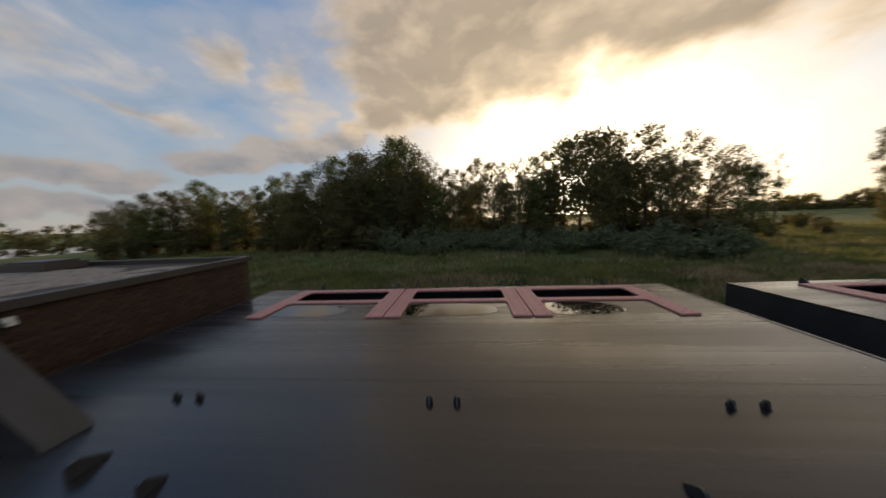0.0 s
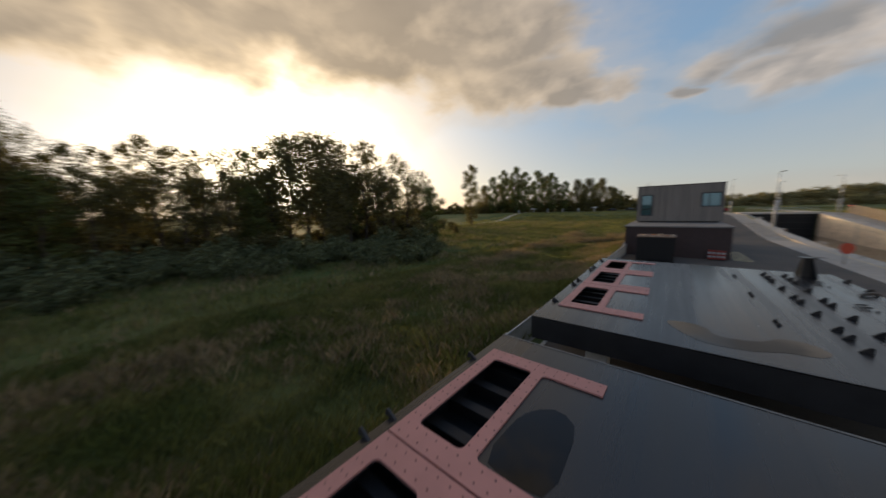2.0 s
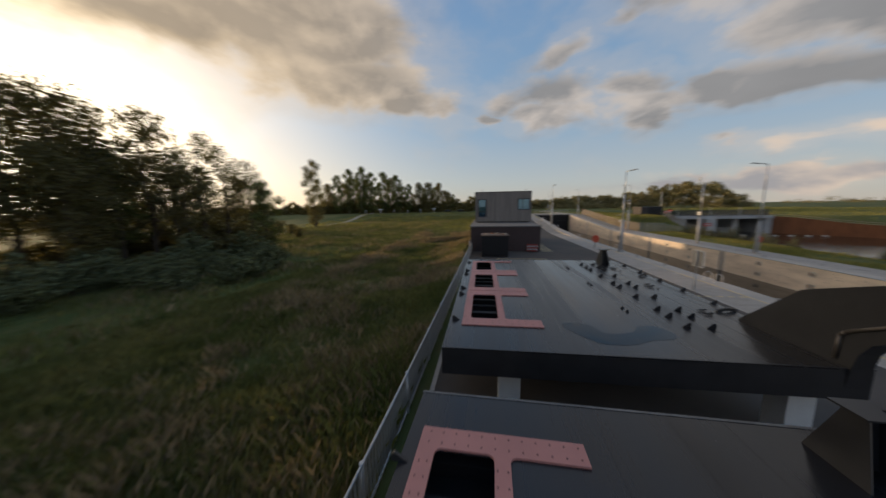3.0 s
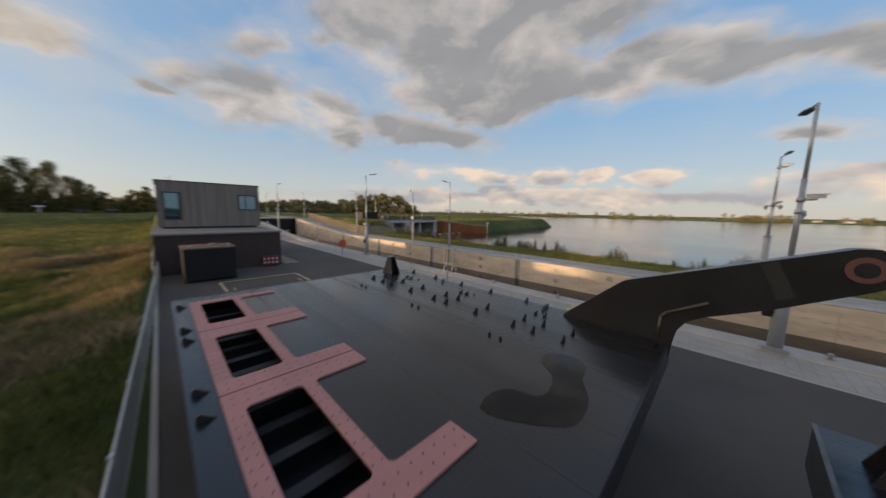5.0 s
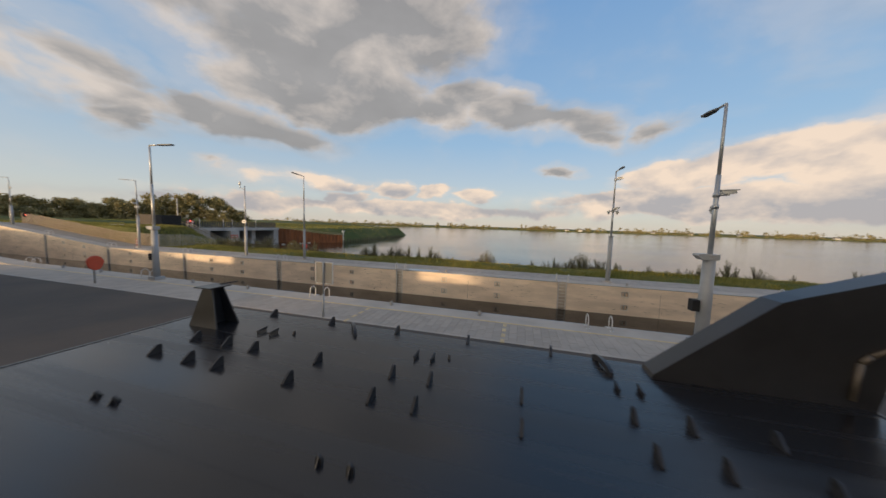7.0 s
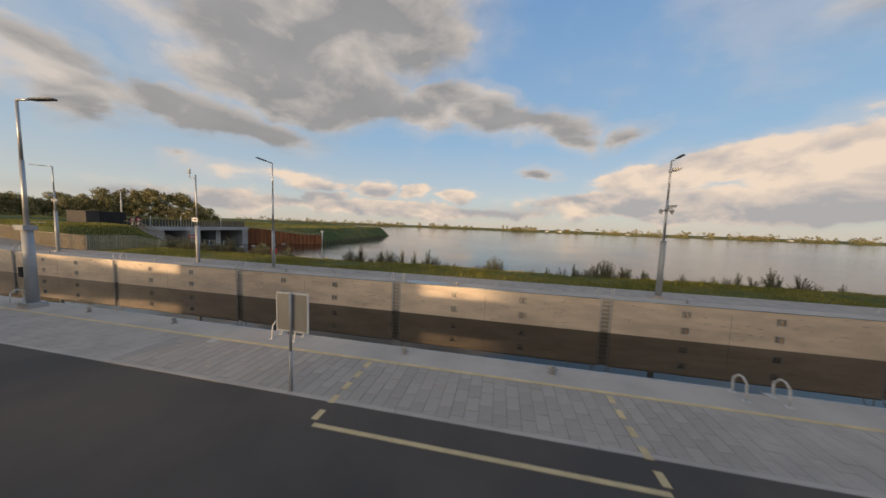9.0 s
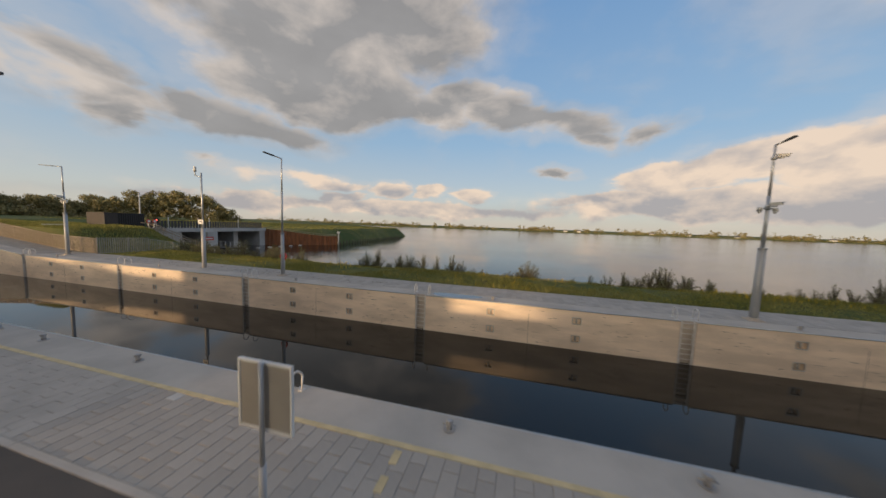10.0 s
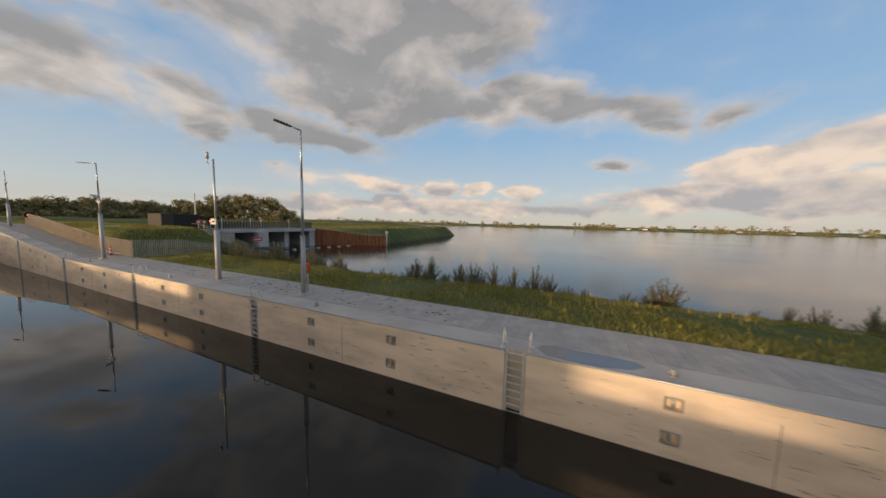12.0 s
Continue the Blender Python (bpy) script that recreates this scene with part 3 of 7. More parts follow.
def axis_lines(marks, far, grow=1.12):
    out = sorted(set(marks))
    d = 2.0
    while out[-1] < far:
        out.append(out[-1] + d)
        d *= grow
    d = 2.0
    while out[0] > -far:
        out.insert(0, out[0] - d)
        d *= grow
    return out


gx = axis_lines([-60 + 3.0 * i for i in range(70)] + [58, 59.5, 61, 62.5, 64, 65], 4200)
gy = axis_lines([NEAR_EDGE + 0.51, NEAR_EDGE + 0.49, FAR_EDGE - 0.49, FAR_EDGE - 0.51, -20.49, -20.51, 9.69, 9.71, -31, -33, -35, -37, -38.8, -39.1, -56.8, -57.2] + [-140 + 2.5 * i for i in range(90) if not -21 < -140 + 2.5 * i < 8] + [0, 4, -12], 4200)
gv = [(x, y, ground_z(x, y)) for y in gy for x in gx]
gf = [(j * len(gx) + i, j * len(gx) + i + 1, (j + 1) * len(gx) + i + 1, (j + 1) * len(gx) + i) for j in range(len(gy) - 1) for i in range(len(gx) - 1)]
ground_mesh = mesh_of("ground", gv, gf, GROUND)
ground_mesh.polygons.foreach_set("use_smooth", [True] * len(ground_mesh.polygons))
tagged(new("ground", ground_mesh), "rough green and straw-coloured meadow ground", "ground", kind="structure")

bm = bmesh.new()
for x0, x1, y0, y1 in ((-4000, 4000, -640, FAR_EDGE - 1.0), (-400, 140, FAR_EDGE - 1.0, NEAR_EDGE + 0.3)):
    bm.faces.new([bm.verts.new(p) for p in ((x0, y0, WATER_Z), (x1, y0, WATER_Z), (x1, y1, WATER_Z), (x0, y1, WATER_Z))])
solid("water", bm, WATER, "calm dark lock water and pale rippled lake", "water")
bm = bmesh.new()
bm.faces.new([bm.verts.new(p) for p in ((-230, 46, -1.6), (-84, 46, -1.6), (-84, 122, -1.6), (-230, 122, -1.6))])
solid("water", bm, WATER, "small pale pond in the meadow", "water")

# the yard's asphalt, with a ramp beyond x = 54
bm = bmesh.new()
prev = None
for x in [-60 + 4.0 * i for i in range(51)]:
    row = [bm.verts.new((x, y, ramp_z(x + 6) - d)) for y, d in ((9.3, 0.3), (9.3, 0), (4, 0), (-1, 0), (-3.98, 0), (-3.98, 0.3))]
    if prev:
        for i in range(5):
            bm.faces.new((prev[i], prev[i + 1], row[i + 1], row[i]))
    prev = row
solid("road", bm, ASPHALT, "dark grey worn asphalt yard along the lock", "road")


def slab(bm, x0, x1, y0, y1, top, low, lift=0.0):
    """A slab whose top follows the ramp."""
    a, b = top(x0) + lift, top(x1) + lift
    v = [bm.verts.new(p) for p in ((x0, y0, low), (x1, y0, low), (x1, y1, low), (x0, y1, low), (x0, y0, a), (x1, y0, b), (x1, y1, b), (x0, y1, a))]
    for f in ((3, 2, 1, 0), (4, 5, 6, 7), (0, 1, 5, 4), (1, 2, 6, 5), (2, 3, 7, 6), (3, 0, 4, 7)):
        bm.faces.new([v[i] for i in f])


near_top = lambda x: ramp_z(x + 6)
LADDERS = [-46.0, -32.7, -19.4, -6.1, 7.52, 20.9, 33.98, 47.05, 60.2, 73.3]

# bedding under the pavers
for name, y0, y1, top in (("pavement", -6.0, -3.98, near_top), ("pavement", -20.5, -18.05, ramp_z)):
    bm = bmesh.new()
    for i in range(50):
        slab(bm, -60 + 4 * i, -56 + 4 * i, y0, y1, top, -0.4, -0.012)
    pav = solid(name, bm, BED, "grey concrete-paver pavement along the lock wall", "pavement")
    if y0 == -6.0:
        near_pave = pav
    else:
        far_pave = pav

# kerb between asphalt and pavers
bm = bmesh.new()
for i in range(50):
    slab(bm, -60 + 4 * i, -56.01 + 4 * i, -4.1, -3.98, near_top, -0.3, 0.006)
solid("kerb", bm, COPE, "flush grey concrete kerb beside the asphalt", "kerb", bevel=0.0)

# lock walls, panel by panel, with niches, copings and ladder recesses
wall_far = thing("wall_far", "pale board-marked concrete lock wall with mooring niches", "wall", kind="structure")
wall_near = thing("wall_near", "pale concrete lock wall with smooth grey coping", "wall", kind="structure")


def wall_panel(x0, x1, parent, edge, side, top):
    """side: -1 for the wall that faces +y, 1 for the wall that faces -y."""
    niches = [x0 - 0.33 + (x1 - x0 + 0.66) * q for q in (0.363, 0.692)] if x1 - x0 < 14 else []
    xs = sorted([x0, x1] + [n + d for n in niches for d in (-0.19, 0.19)])
    zs = [-3.2, -1.68, -1.38, -0.72, -0.42, -0.012]
    bm = bmesh.new()

    def hole(u, v):
        return any(abs(u - n) < 0.19 for n in niches) and (-1.68 < v < -1.38 or -0.72 < v < -0.42)

    def put(u, v, w):
        lift = top(u) * (1.0 if v > -1 else 0.0)
        return (u, edge + side * w, v + lift)
    cells(bm, xs, zs, hole, put, 0.14, 0.0)
    box(bm, x0, x1, *sorted((edge + side * 0.14, edge + side * 0.9)), -3.2, -0.45)
    panel = part("wall_panel", bm, CONCRETE, parent, bevel=0.0)
    for n in niches:
        for z in (-1.53, -0.57):
            bm = bmesh.new()
            tube(bm, (n, edge + side * 0.07, z + top(n) - 0.13), (n, edge + side * 0.07, z + top(n) + 0.13), 0.045, sides=8)
            part("mooring_pin", bm, GALV, panel, "galvanised mooring pin in a niche")
            bm = bmesh.new()
            for a, b, c, d in ((-0.22, 0.22, 0.15, 0.19), (-0.22, 0.22, -0.19, -0.15), (-0.22, -0.18, -0.15, 0.15), (0.18, 0.22, -0.15, 0.15)):
                box(bm, n + a, n + b, *sorted((edge + side * 0.01, edge - side * 0.012)), z + top(n) + c, z + top(n) + d)
            part("niche_frame", bm, GALV, panel, "steel frame round a mooring niche")
    bm = bmesh.new()
    out = edge + side * 0.015
    y0, y1 = sorted((out, edge + side * 1.08))
    slab(bm, x0, x1, y0, y1, top, -0.46, 0.0)
    part("coping", bm, COPE, panel, "smooth grey concrete coping", bevel=0.03)
    bm = bmesh.new()
    a, b = top(x0), top(x1)
    tube(bm, (x0, edge - side * 0.012, a - 0.02), (x1, edge - side * 0.012, b - 0.02), 0.03, sides=8)
    part("edge_strip", bm, GALV, panel, "worn steel edge strip")
    # dark board gaps and stains across the face
    bm = bmesh.new()
    rnd = random.Random(int(x0 * 10) + 7)
    for k in range(90):
        u = rnd.uniform(x0 + 0.3, x1 - 0.9)
        row = rnd.choice((-0.3, -0.62, -0.95, -1.12, -1.4, -1.75)) + rnd.gauss(0, 0.03) if k % 3 else rnd.uniform(-2.0, -0.15)
        z = row + top(u)
        if any(abs(u + 0.2 - n) < 0.7 for n in niches):
            continue
        length, h = rnd.uniform(0.06, 0.6), rnd.uniform(0.003, 0.011)
        drop = rnd.uniform(-0.015, 0.015)
        pts = [(u, z), (u + length * 0.5, z - h + drop * 0.5), (u + length, z + drop), (u + length * 0.5, z + h + drop * 0.5)]
        bm.faces.new([bm.verts.new((px, edge - side * 0.004, pz)) for px, pz in pts])
    part("board_gaps", bm, STAIN, panel, "dark pitted gaps between board marks", kind="stuff")
    if x1 - x0 > 10:
        mid = x0 + 6.9
        bm = bmesh.new()
        box(bm, mid - 0.006, mid + 0.006, *sorted((edge - side * 0.003, edge + side * 0.02)), -3.0, -0.46 + top(mid))
        part("joint", bm, STAIN, panel, "thin upright joint in the concrete")


def ladder(x, edge, side, parent, top):
    """Recess with back wall, side strips, rungs and two grab hoops at the top."""
    z = top(x)
    bm = bmesh.new()
    box(bm, x - 0.33, x + 0.33, *sorted((edge + side * 0.2, edge + side * 0.9)), -3.2, z - 0.46)
    box(bm, x - 0.33, x + 0.33, *sorted((edge + side * 0.1, edge + side * 1.08)), z - 0.45, z - 0.004)
    recess = part("ladder_recess", bm, COPE, parent)
    steel = thing("lock_ladder", "galvanised steel ladder set in the lock wall", "ladder", "lock ladders")
    for s in (-0.27, 0.27):
        bm = bmesh.new()
        box(bm, x + s - 0.04, x + s + 0.04, *sorted((edge + side * 0.01, edge + side * 0.12)), -3.0, z - 0.04)
        part("stile", bm, ZINC, steel)
    k = 0
    while z - 0.12 - 0.25 * k > -2.9:
        bm = bmesh.new()
        zz = z - 0.12 - 0.25 * k
        tube(bm, (x - 0.23, edge + side * 0.05, zz), (x + 0.23, edge + side * 0.05, zz), 0.03, sides=8)
        part("rung", bm, ZINC, steel)
        k += 1
    for s in (-0.43, 0.43):
        bm = bmesh.new()
        a, b = edge + side * 0.14, edge + side * 0.58
        pts = [(x + s, a + side * 0.02, z), (x + s, a, z + 0.34)]
        pts += [(x + s, a + side * 0.03, z + 0.42), (x + s, a + side * 0.16, z + 0.54), (x + s, b - side * 0.16, z + 0.54), (x + s, b - side * 0.03, z + 0.42)]
        pts.append((x + s, b, z))
        path_tube(bm, pts, 0.024)
        for p in (pts[0], pts[-1]):
            box(bm, p[0] - 0.07, p[0] + 0.07, p[1] - 0.07, p[1] + 0.07, z, z + 0.015)
        part("grab_hoop", bm, ZINC, steel, "steel grab hoop with foot plates")


edges = [-60.0] + LADDERS + [88.0]
for edge, side, parent, top in ((FAR_EDGE, -1, wall_far, ramp_z), (NEAR_EDGE, 1, wall_near, near_top)):
    for a, b in zip(edges, edges[1:]):
        wall_panel(a + (0.33 if a != -60 else 0), b - (0.33 if b != 88 else 0), parent, edge, side, top)
    for x in LADDERS:
        ladder(x, edge, side, parent, top)

# a wet patch on the far coping
bm = bmesh.new()
ring = [(20.3, -17.5), (20.0, -17.1), (19.3, -17.0), (18.5, -17.02), (17.7, -17.25), (17.3, -17.6), (17.5, -17.85), (18.2, -17.95), (19.0, -17.9), (19.7, -17.97), (20.2, -17.8)]
bm.faces.new([bm.verts.new((x, y, 0.004)) for x, y in ring])
solid("water", bm, WET_STONE, "shallow rain puddle on the far coping", "puddle")

# dark scuff marks on the far walk
bm = bmesh.new()
scuff = random.Random(88)
for k in range(130):
    cx, cy, a = scuff.uniform(24, 52), scuff.uniform(-20.2, -18.3), scuff.uniform(-0.5, 0.5)
    rx, ry = scuff.uniform(0.05, 0.16), scuff.uniform(0.025, 0.06)
    ring = [(rx * math.cos(q), ry * math.sin(q)) for q in [2 * math.pi * i / 8 for i in range(8)]]
    bm.faces.new([bm.verts.new((cx + u * math.cos(a) - v * math.sin(a), cy + u * math.sin(a) + v * math.cos(a), 0.007)) for u, v in ring])
solid("scuff_marks", bm, STAIN, "small dark scuff marks on the far pavers", "stains", kind="stuff")

# painted lines
bm = bmesh.new()
for i in range(37):
    slab(bm, -60 + 4 * i, -56 + 4 * i, -6.1, -5.98, near_top, -0.02, 0.004)
solid("line_marking", bm, YELLOW, "long worn yellow safety line on the coping", "road marking")
for x in (17.47, 11.2):
    bm = bmesh.new()
    for k in range(5):
        y = -3.4 - 0.55 * k
        box(bm, x - 0.07, x + 0.07, y - 0.3, y, -0.01, 0.008)
    solid("line_marking", bm, YELLOW, "dashed yellow bay marking across the pavers", "road marking")
bm = bmesh.new()
box(bm, 11.2, 17.4, -3.32, -3.22, -0.01, 0.005)
solid("line_marking", bm, YELLOW, "solid yellow bay line on the asphalt", "road marking")
bm = bmesh.new()
for a, b, c, d in ((28.2, 28.32, 2.05, 6.6), (24.4, 28.2, 2.05, 2.17), (25.6, 28.2, 6.48, 6.6), (25.6, 26.4, 2.5, 2.56), (25.6, 26.4, 6.1, 6.16)):
    box(bm, a, b, c, d, -0.01, 0.005)
solid("line_marking", bm, YELLOW, "pale yellow parking bay outline on the asphalt", "road marking")
bm = bmesh.new()
for k in range(9):
    box(bm, 32.9 + 0.7 * k, 33.15 + 0.7 * k, 0.35, 1.5, -0.01, 0.005)
solid("line_marking", bm, YELLOW, "yellow hatched area on the asphalt", "road marking")
bm = bmesh.new()
box(bm, -5.6, 120, 9.3, 9.42, -0.3, 0.03)
solid("kerb", bm, COPE, "low grey concrete kerb under the bar fence", "kerb")


# ---- the two lock gates, stored flat on blocks ----
def fin(parent, x, y, z, h=0.24, w=0.28, t=0.03, name="lug", turn=0.0):
    bm = bmesh.new()
    k = h / 0.24
    s = w / 0.28
    prof = [(0.14 * s, 0), (0.14 * s, 0.035 * k), (-0.03 * s, 0.215 * k), (-0.06 * s, 0.238 * k), (-0.1 * s, 0.24 * k), (-0.13 * s, 0.215 * k), (-0.14 * s, 0.17 * k), (-0.14 * s, 0)]
    in_yz(bm, prof, -t / 2, t / 2)
    bmesh.ops.transform(bm, matrix=pose(x, y, z, 0, 0, turn), verts=bm.verts)
    lug = part(name, bm, PLATE, parent)
    bm = bmesh.new()
    # no hole is cut: a dark disc gives the hole's shade by colour
    tube(bm, (-t / 2 - 0.003, -0.08 * s, 0.15 * k), (t / 2 + 0.003, -0.08 * s, 0.15 * k), 0.03 * k, sides=8)
    bmesh.ops.transform(bm, matrix=pose(x, y, z, 0, 0, turn), verts=bm.verts)
    part("bolt_hole", bm, DARK_STEEL, lug, "dark disc painted as the bored hole's shade")
    return lug


def small_lug(parent, x, y, z):
    """A short round-topped eye plate on a gusset."""
    bm = bmesh.new()
    out = [(x - 0.034, z), (x - 0.033, z + 0.035)] + [(x - 0.027 * math.cos(a), z + 0.052 + 0.026 * math.sin(a)) for a in (0.2, 0.8, 1.57, 2.34, 2.94)] + [(x + 0.033, z + 0.035), (x + 0.034, z)]
    in_xz(bm, out, y - 0.011, y + 0.011)
    in_yz(bm, [(y - 0.055, z), (y - 0.0115, z), (y - 0.0115, z + 0.07)], x - 0.008, x + 0.008)
    in_yz(bm, [(y + 0.055, z), (y + 0.0115, z), (y + 0.0115, z + 0.07)], x - 0.008, x + 0.008)
    part("lug", bm, PLATE, parent)


def pink_frame(parent, xa, xb, ia, ib, z, dy):
    """One bay's mounting frame: side bars with fingers, a top bar and a cross bar round an opening."""
    y = [6.36 + dy, 7.28 + dy, 7.47 + dy, 8.21 + dy, 8.43 + dy]
    bm = bmesh.new()
    cells(bm, [xa, ia, ib, xb], y, lambda u, v: ia < u < ib and (v < y[1] or y[2] < v < y[3]), lambda u, v, w: (u, v, w), z, z + 0.03)
    r = 0.09
    for cx, cy, sx, sy in ((ia, y[2], 1, 1), (ib, y[2], -1, 1), (ia, y[3], 1, -1), (ib, y[3], -1, -1), (ia, y[1], 1, -1), (ib, y[1], -1, -1)):
        arc = [(cx, cy), (cx + sx * r, cy)]
        arc += [(cx + sx * r * (1 - math.sin(a)), cy + sy * r * (1 - math.cos(a))) for a in (0.4, 0.8, 1.2)]
        arc.append((cx, cy + sy * r))
        in_xy(bm, arc, z + 0.001, z + 0.0295)
    frame_ob = part("mounting_frame", bm, PINK, parent, "pink primed steel mounting frame")
    bm = bmesh.new()
    lines = []
    for u in ((xa + ia) / 2, (ib + xb) / 2):
        k = 0
        while y[0] + 0.08 + 0.17 * k < y[4] - 0.04:
            for o in (-0.085, 0.085):
                lines.append((u + o, y[0] + 0.08 + 0.17 * k))
            k += 1
    k = 0
    while ia + 0.12 + 0.2 * k < ib - 0.05:
        for v in ((y[3] + y[4]) / 2 - 0.05, (y[3] + y[4]) / 2 + 0.05, (y[1] + y[2]) / 2 - 0.06, (y[1] + y[2]) / 2 + 0.06):
            lines.append((ia + 0.12 + 0.2 * k, v))
        k += 1
    for u, v in lines:
        tube(bm, (u, v, z + 0.028), (u, v, z + 0.034), 0.014, sides=6)
    part("bolts", bm, BOLT, frame_ob, "rows of small bolts, recess shade put into their dark colour", kind="stuff")


def gate(name_label, x0, x1, y0, y1, z, dx, dy, cone_at, arm_y, arm_tip, rows, paint):
    """A steel lock gate lying on its side: plated box with ribs, frames, lugs, a pivot arm and a prop."""
    g = thing("lock_gate", name_label, "lock gate", "lock gates stored flat")
    bays = [(7.86, 10.88, 8.3, 10.42), (10.92, 13.84, 11.31, 13.36), (13.88, 16.58, 14.3, 16.25)]
    brackets = (16.2, 14.2, 13.5, 11.22, 10.5, 8.22)
    if dx < -1:                                  # the narrower gate has its own spacing
        bays = [(8.3, 11.03, 8.62, 10.7), (11.06, 13.78, 11.37, 13.45), (13.81, 16.6, 14.14, 16.27)]
        brackets = (16.05, 14.0, 13.55, 11.3, 10.8, 8.7)
    xs = sorted({x0, x1} | {b + dx for bay in bays for b in bay[2:]})
    ys = [y0, 7.47 + dy, 8.21 + dy, y1]
    hole = lambda u, v: ys[1] < v < ys[2] and any(b[2] + dx < u < b[3] + dx for b in bays)
    bm = bmesh.new()
    cells(bm, xs, ys, hole, lambda u, v, w: (u, v, w), z - 0.03, z)
    part("top_plate", bm, paint, g, "black painted plating with long streaks")
    for nm, b in (("end_plate", (x0, x0 + 0.04, y0, y1)), ("end_plate", (x1 - 0.04, x1, y0, y1)), ("side_plate", (x0 + 0.04, x1 - 0.04, y0, y0 + 0.04)), ("side_plate", (x0 + 0.04, x1 - 0.04, y1 - 0.04, y1))):
        bm = bmesh.new()
        box(bm, *b, z - 0.62, z - 0.031)
        part(nm, bm, PLATE, g)
    # edge flange, a little proud of the top; paler at the x1 end
    for b in ((x0 - 0.015, x0 + 0.03, y0 - 0.015, y1 + 0.015), (x1 - 0.03, x1 + 0.015, y0 - 0.015, y1 + 0.015)):
        bm = bmesh.new()
        box(bm, *b, z + 0.001, z + 0.008)
        part("edge_flange", bm, GREY_EDGE if b[0] > (x0 + x1) / 2 else PLATE, g)
    # ribs inside and below
    k = 0
    while x0 + 0.5 + 0.62 * k < x1 - 0.2:
        u = x0 + 0.5 + 0.62 * k
        bm = bmesh.new()
        box(bm, u - 0.008, u + 0.008, y0 + 0.05, y1 - 0.05, z - 0.6, z - 0.32)
        box(bm, u - 0.09, u + 0.09, y0 + 0.05, y1 - 0.05, z - 0.32, z - 0.3)
        part("rib", bm, DARK_STEEL, g)
        k += 1
    for v in (y0 + 1.5, y0 + (y1 - y0) * 0.55, 7.25 + dy):
        bm = bmesh.new()
        box(bm, x0 + 0.05, x1 - 0.05, v - 0.01, v + 0.01, z - 0.6, z - 0.04)
        part("girder", bm, DARK_STEEL, g)
    bm = bmesh.new()
    box(bm, x0 + 0.05, x1 - 0.05, y0 + 0.05, y1 - 0.05, z - 0.615, z - 0.602)
    part("bottom_plate", bm, DARK_STEEL, g)
    # weld seams across the plate
    for v in (6.05 + dy, 5.05 + dy, 4.0 + dy * 2):
        bm = bmesh.new()
        box(bm, x0 + 0.03, x1 - 0.03, v - 0.004, v + 0.004, z + 0.0005, z + 0.002)
        part("weld_seam", bm, paint, g)
    for b in bays:
        pink_frame(g, *[q + dx for q in b], z + 0.002, dy)
    # brackets along the far edge
    for u in brackets:
        bm = bmesh.new()
        in_yz(bm, [(8.5 + dy, z), (8.72 + dy, z), (8.7 + dy, z + 0.1), (8.66 + dy, z + 0.115)], u + dx - 0.02, u + dx + 0.02)
        part("edge_bracket", bm, PLATE, g)
    # lugs
    for u, v, h, w in rows:
        if w == 0.12:
            small_lug(g, u, v, z)
        else:
            fin(g, u, v, z, h, w)
    # prop: two tapering flanges, a web and a top plate
    cx, cy = cone_at
    prop = thing("prop", "", "")
    prop.parent = g
    for s in (-1, 1):
        bm = bmesh.new()
        lean = lambda q: 0.21 - 0.11 * (q - z) / 0.72
        prism(bm, [(cx - 0.34, z), (cx + 0.34, z), (cx + 0.11, z + 0.72), (cx - 0.11, z + 0.72)], (lambda u, q: (u, cy + s * lean(q) - 0.012, q), lambda u, q: (u, cy + s * lean(q) + 0.012, q)))
        part("flange", bm, PLATE, prop)
    bm = bmesh.new()
    in_yz(bm, [(cy - 0.197, z), (cy + 0.197, z), (cy + 0.087, z + 0.72), (cy - 0.087, z + 0.72)], cx - 0.01, cx + 0.01)
    part("web", bm, PLATE, prop)
    bm = bmesh.new()
    box(bm, cx - 0.19, cx + 0.19, cy - 0.21, cy + 0.21, z + 0.72, z + 0.742)
    part("prop_plate", bm, PLATE, prop)
    bm = bmesh.new()
    tube(bm, (cx, cy - 0.12, z + 0.75), (cx - 0.1, cy - 0.4, z + 0.76), 0.012, sides=6)
    part("pull_rod", bm, PLATE, prop)
    # pivot arm: root plate on the gate, knee, rising beam, rounded end with a pin
    ax, az = arm_tip, z
    out = [(ax, az), (ax - 0.02, az + 0.06), (ax - 1.3, az + 1.2), (ax - 1.5, az + 1.28), (ax - 4.35, az + 2.27)]
    cx2, cz2, r = ax - 4.45, az + 1.95, 0.34
    out += [(cx2 - r * math.sin(t), cz2 + r * math.cos(t)) for t in (0.3, 0.8, 1.3, 1.8, 2.3, 2.8)]
    out += [(ax - 3.6, az + 1.1), (ax - 2.75, az + 0.72), (ax - 2.5, az + 0.56), (ax - 2.36, az + 0.32), (ax - 2.3, az), (ax - 2.24, az - 0.6), (ax - 2.2, az - 0.6), (ax - 2.2, az)]
    bm = bmesh.new()
    in_xz(bm, out, arm_y - 0.17, arm_y + 0.17)
    arm = part("pivot_arm", bm, PLATE, g, "black welded pivot arm", bevel=0.008)
    bm = bmesh.new()
    tube(bm, (cx2, arm_y - 0.2, cz2), (cx2, arm_y + 0.2, cz2), 0.2, sides=24)
    pin = part("pivot_pin", bm, BOLT, arm, "bronze-brown pivot bush")
    # a slightly paler band laid on the arm's +y face
    bm = bmesh.new()
    in_xz(bm, [(ax - 3.37, az + 1.9), (ax - 3.58, az + 1.97), (ax - 3.84, az + 1.38), (ax - 3.63, az + 1.28)], arm_y + 0.165, arm_y + 0.178)
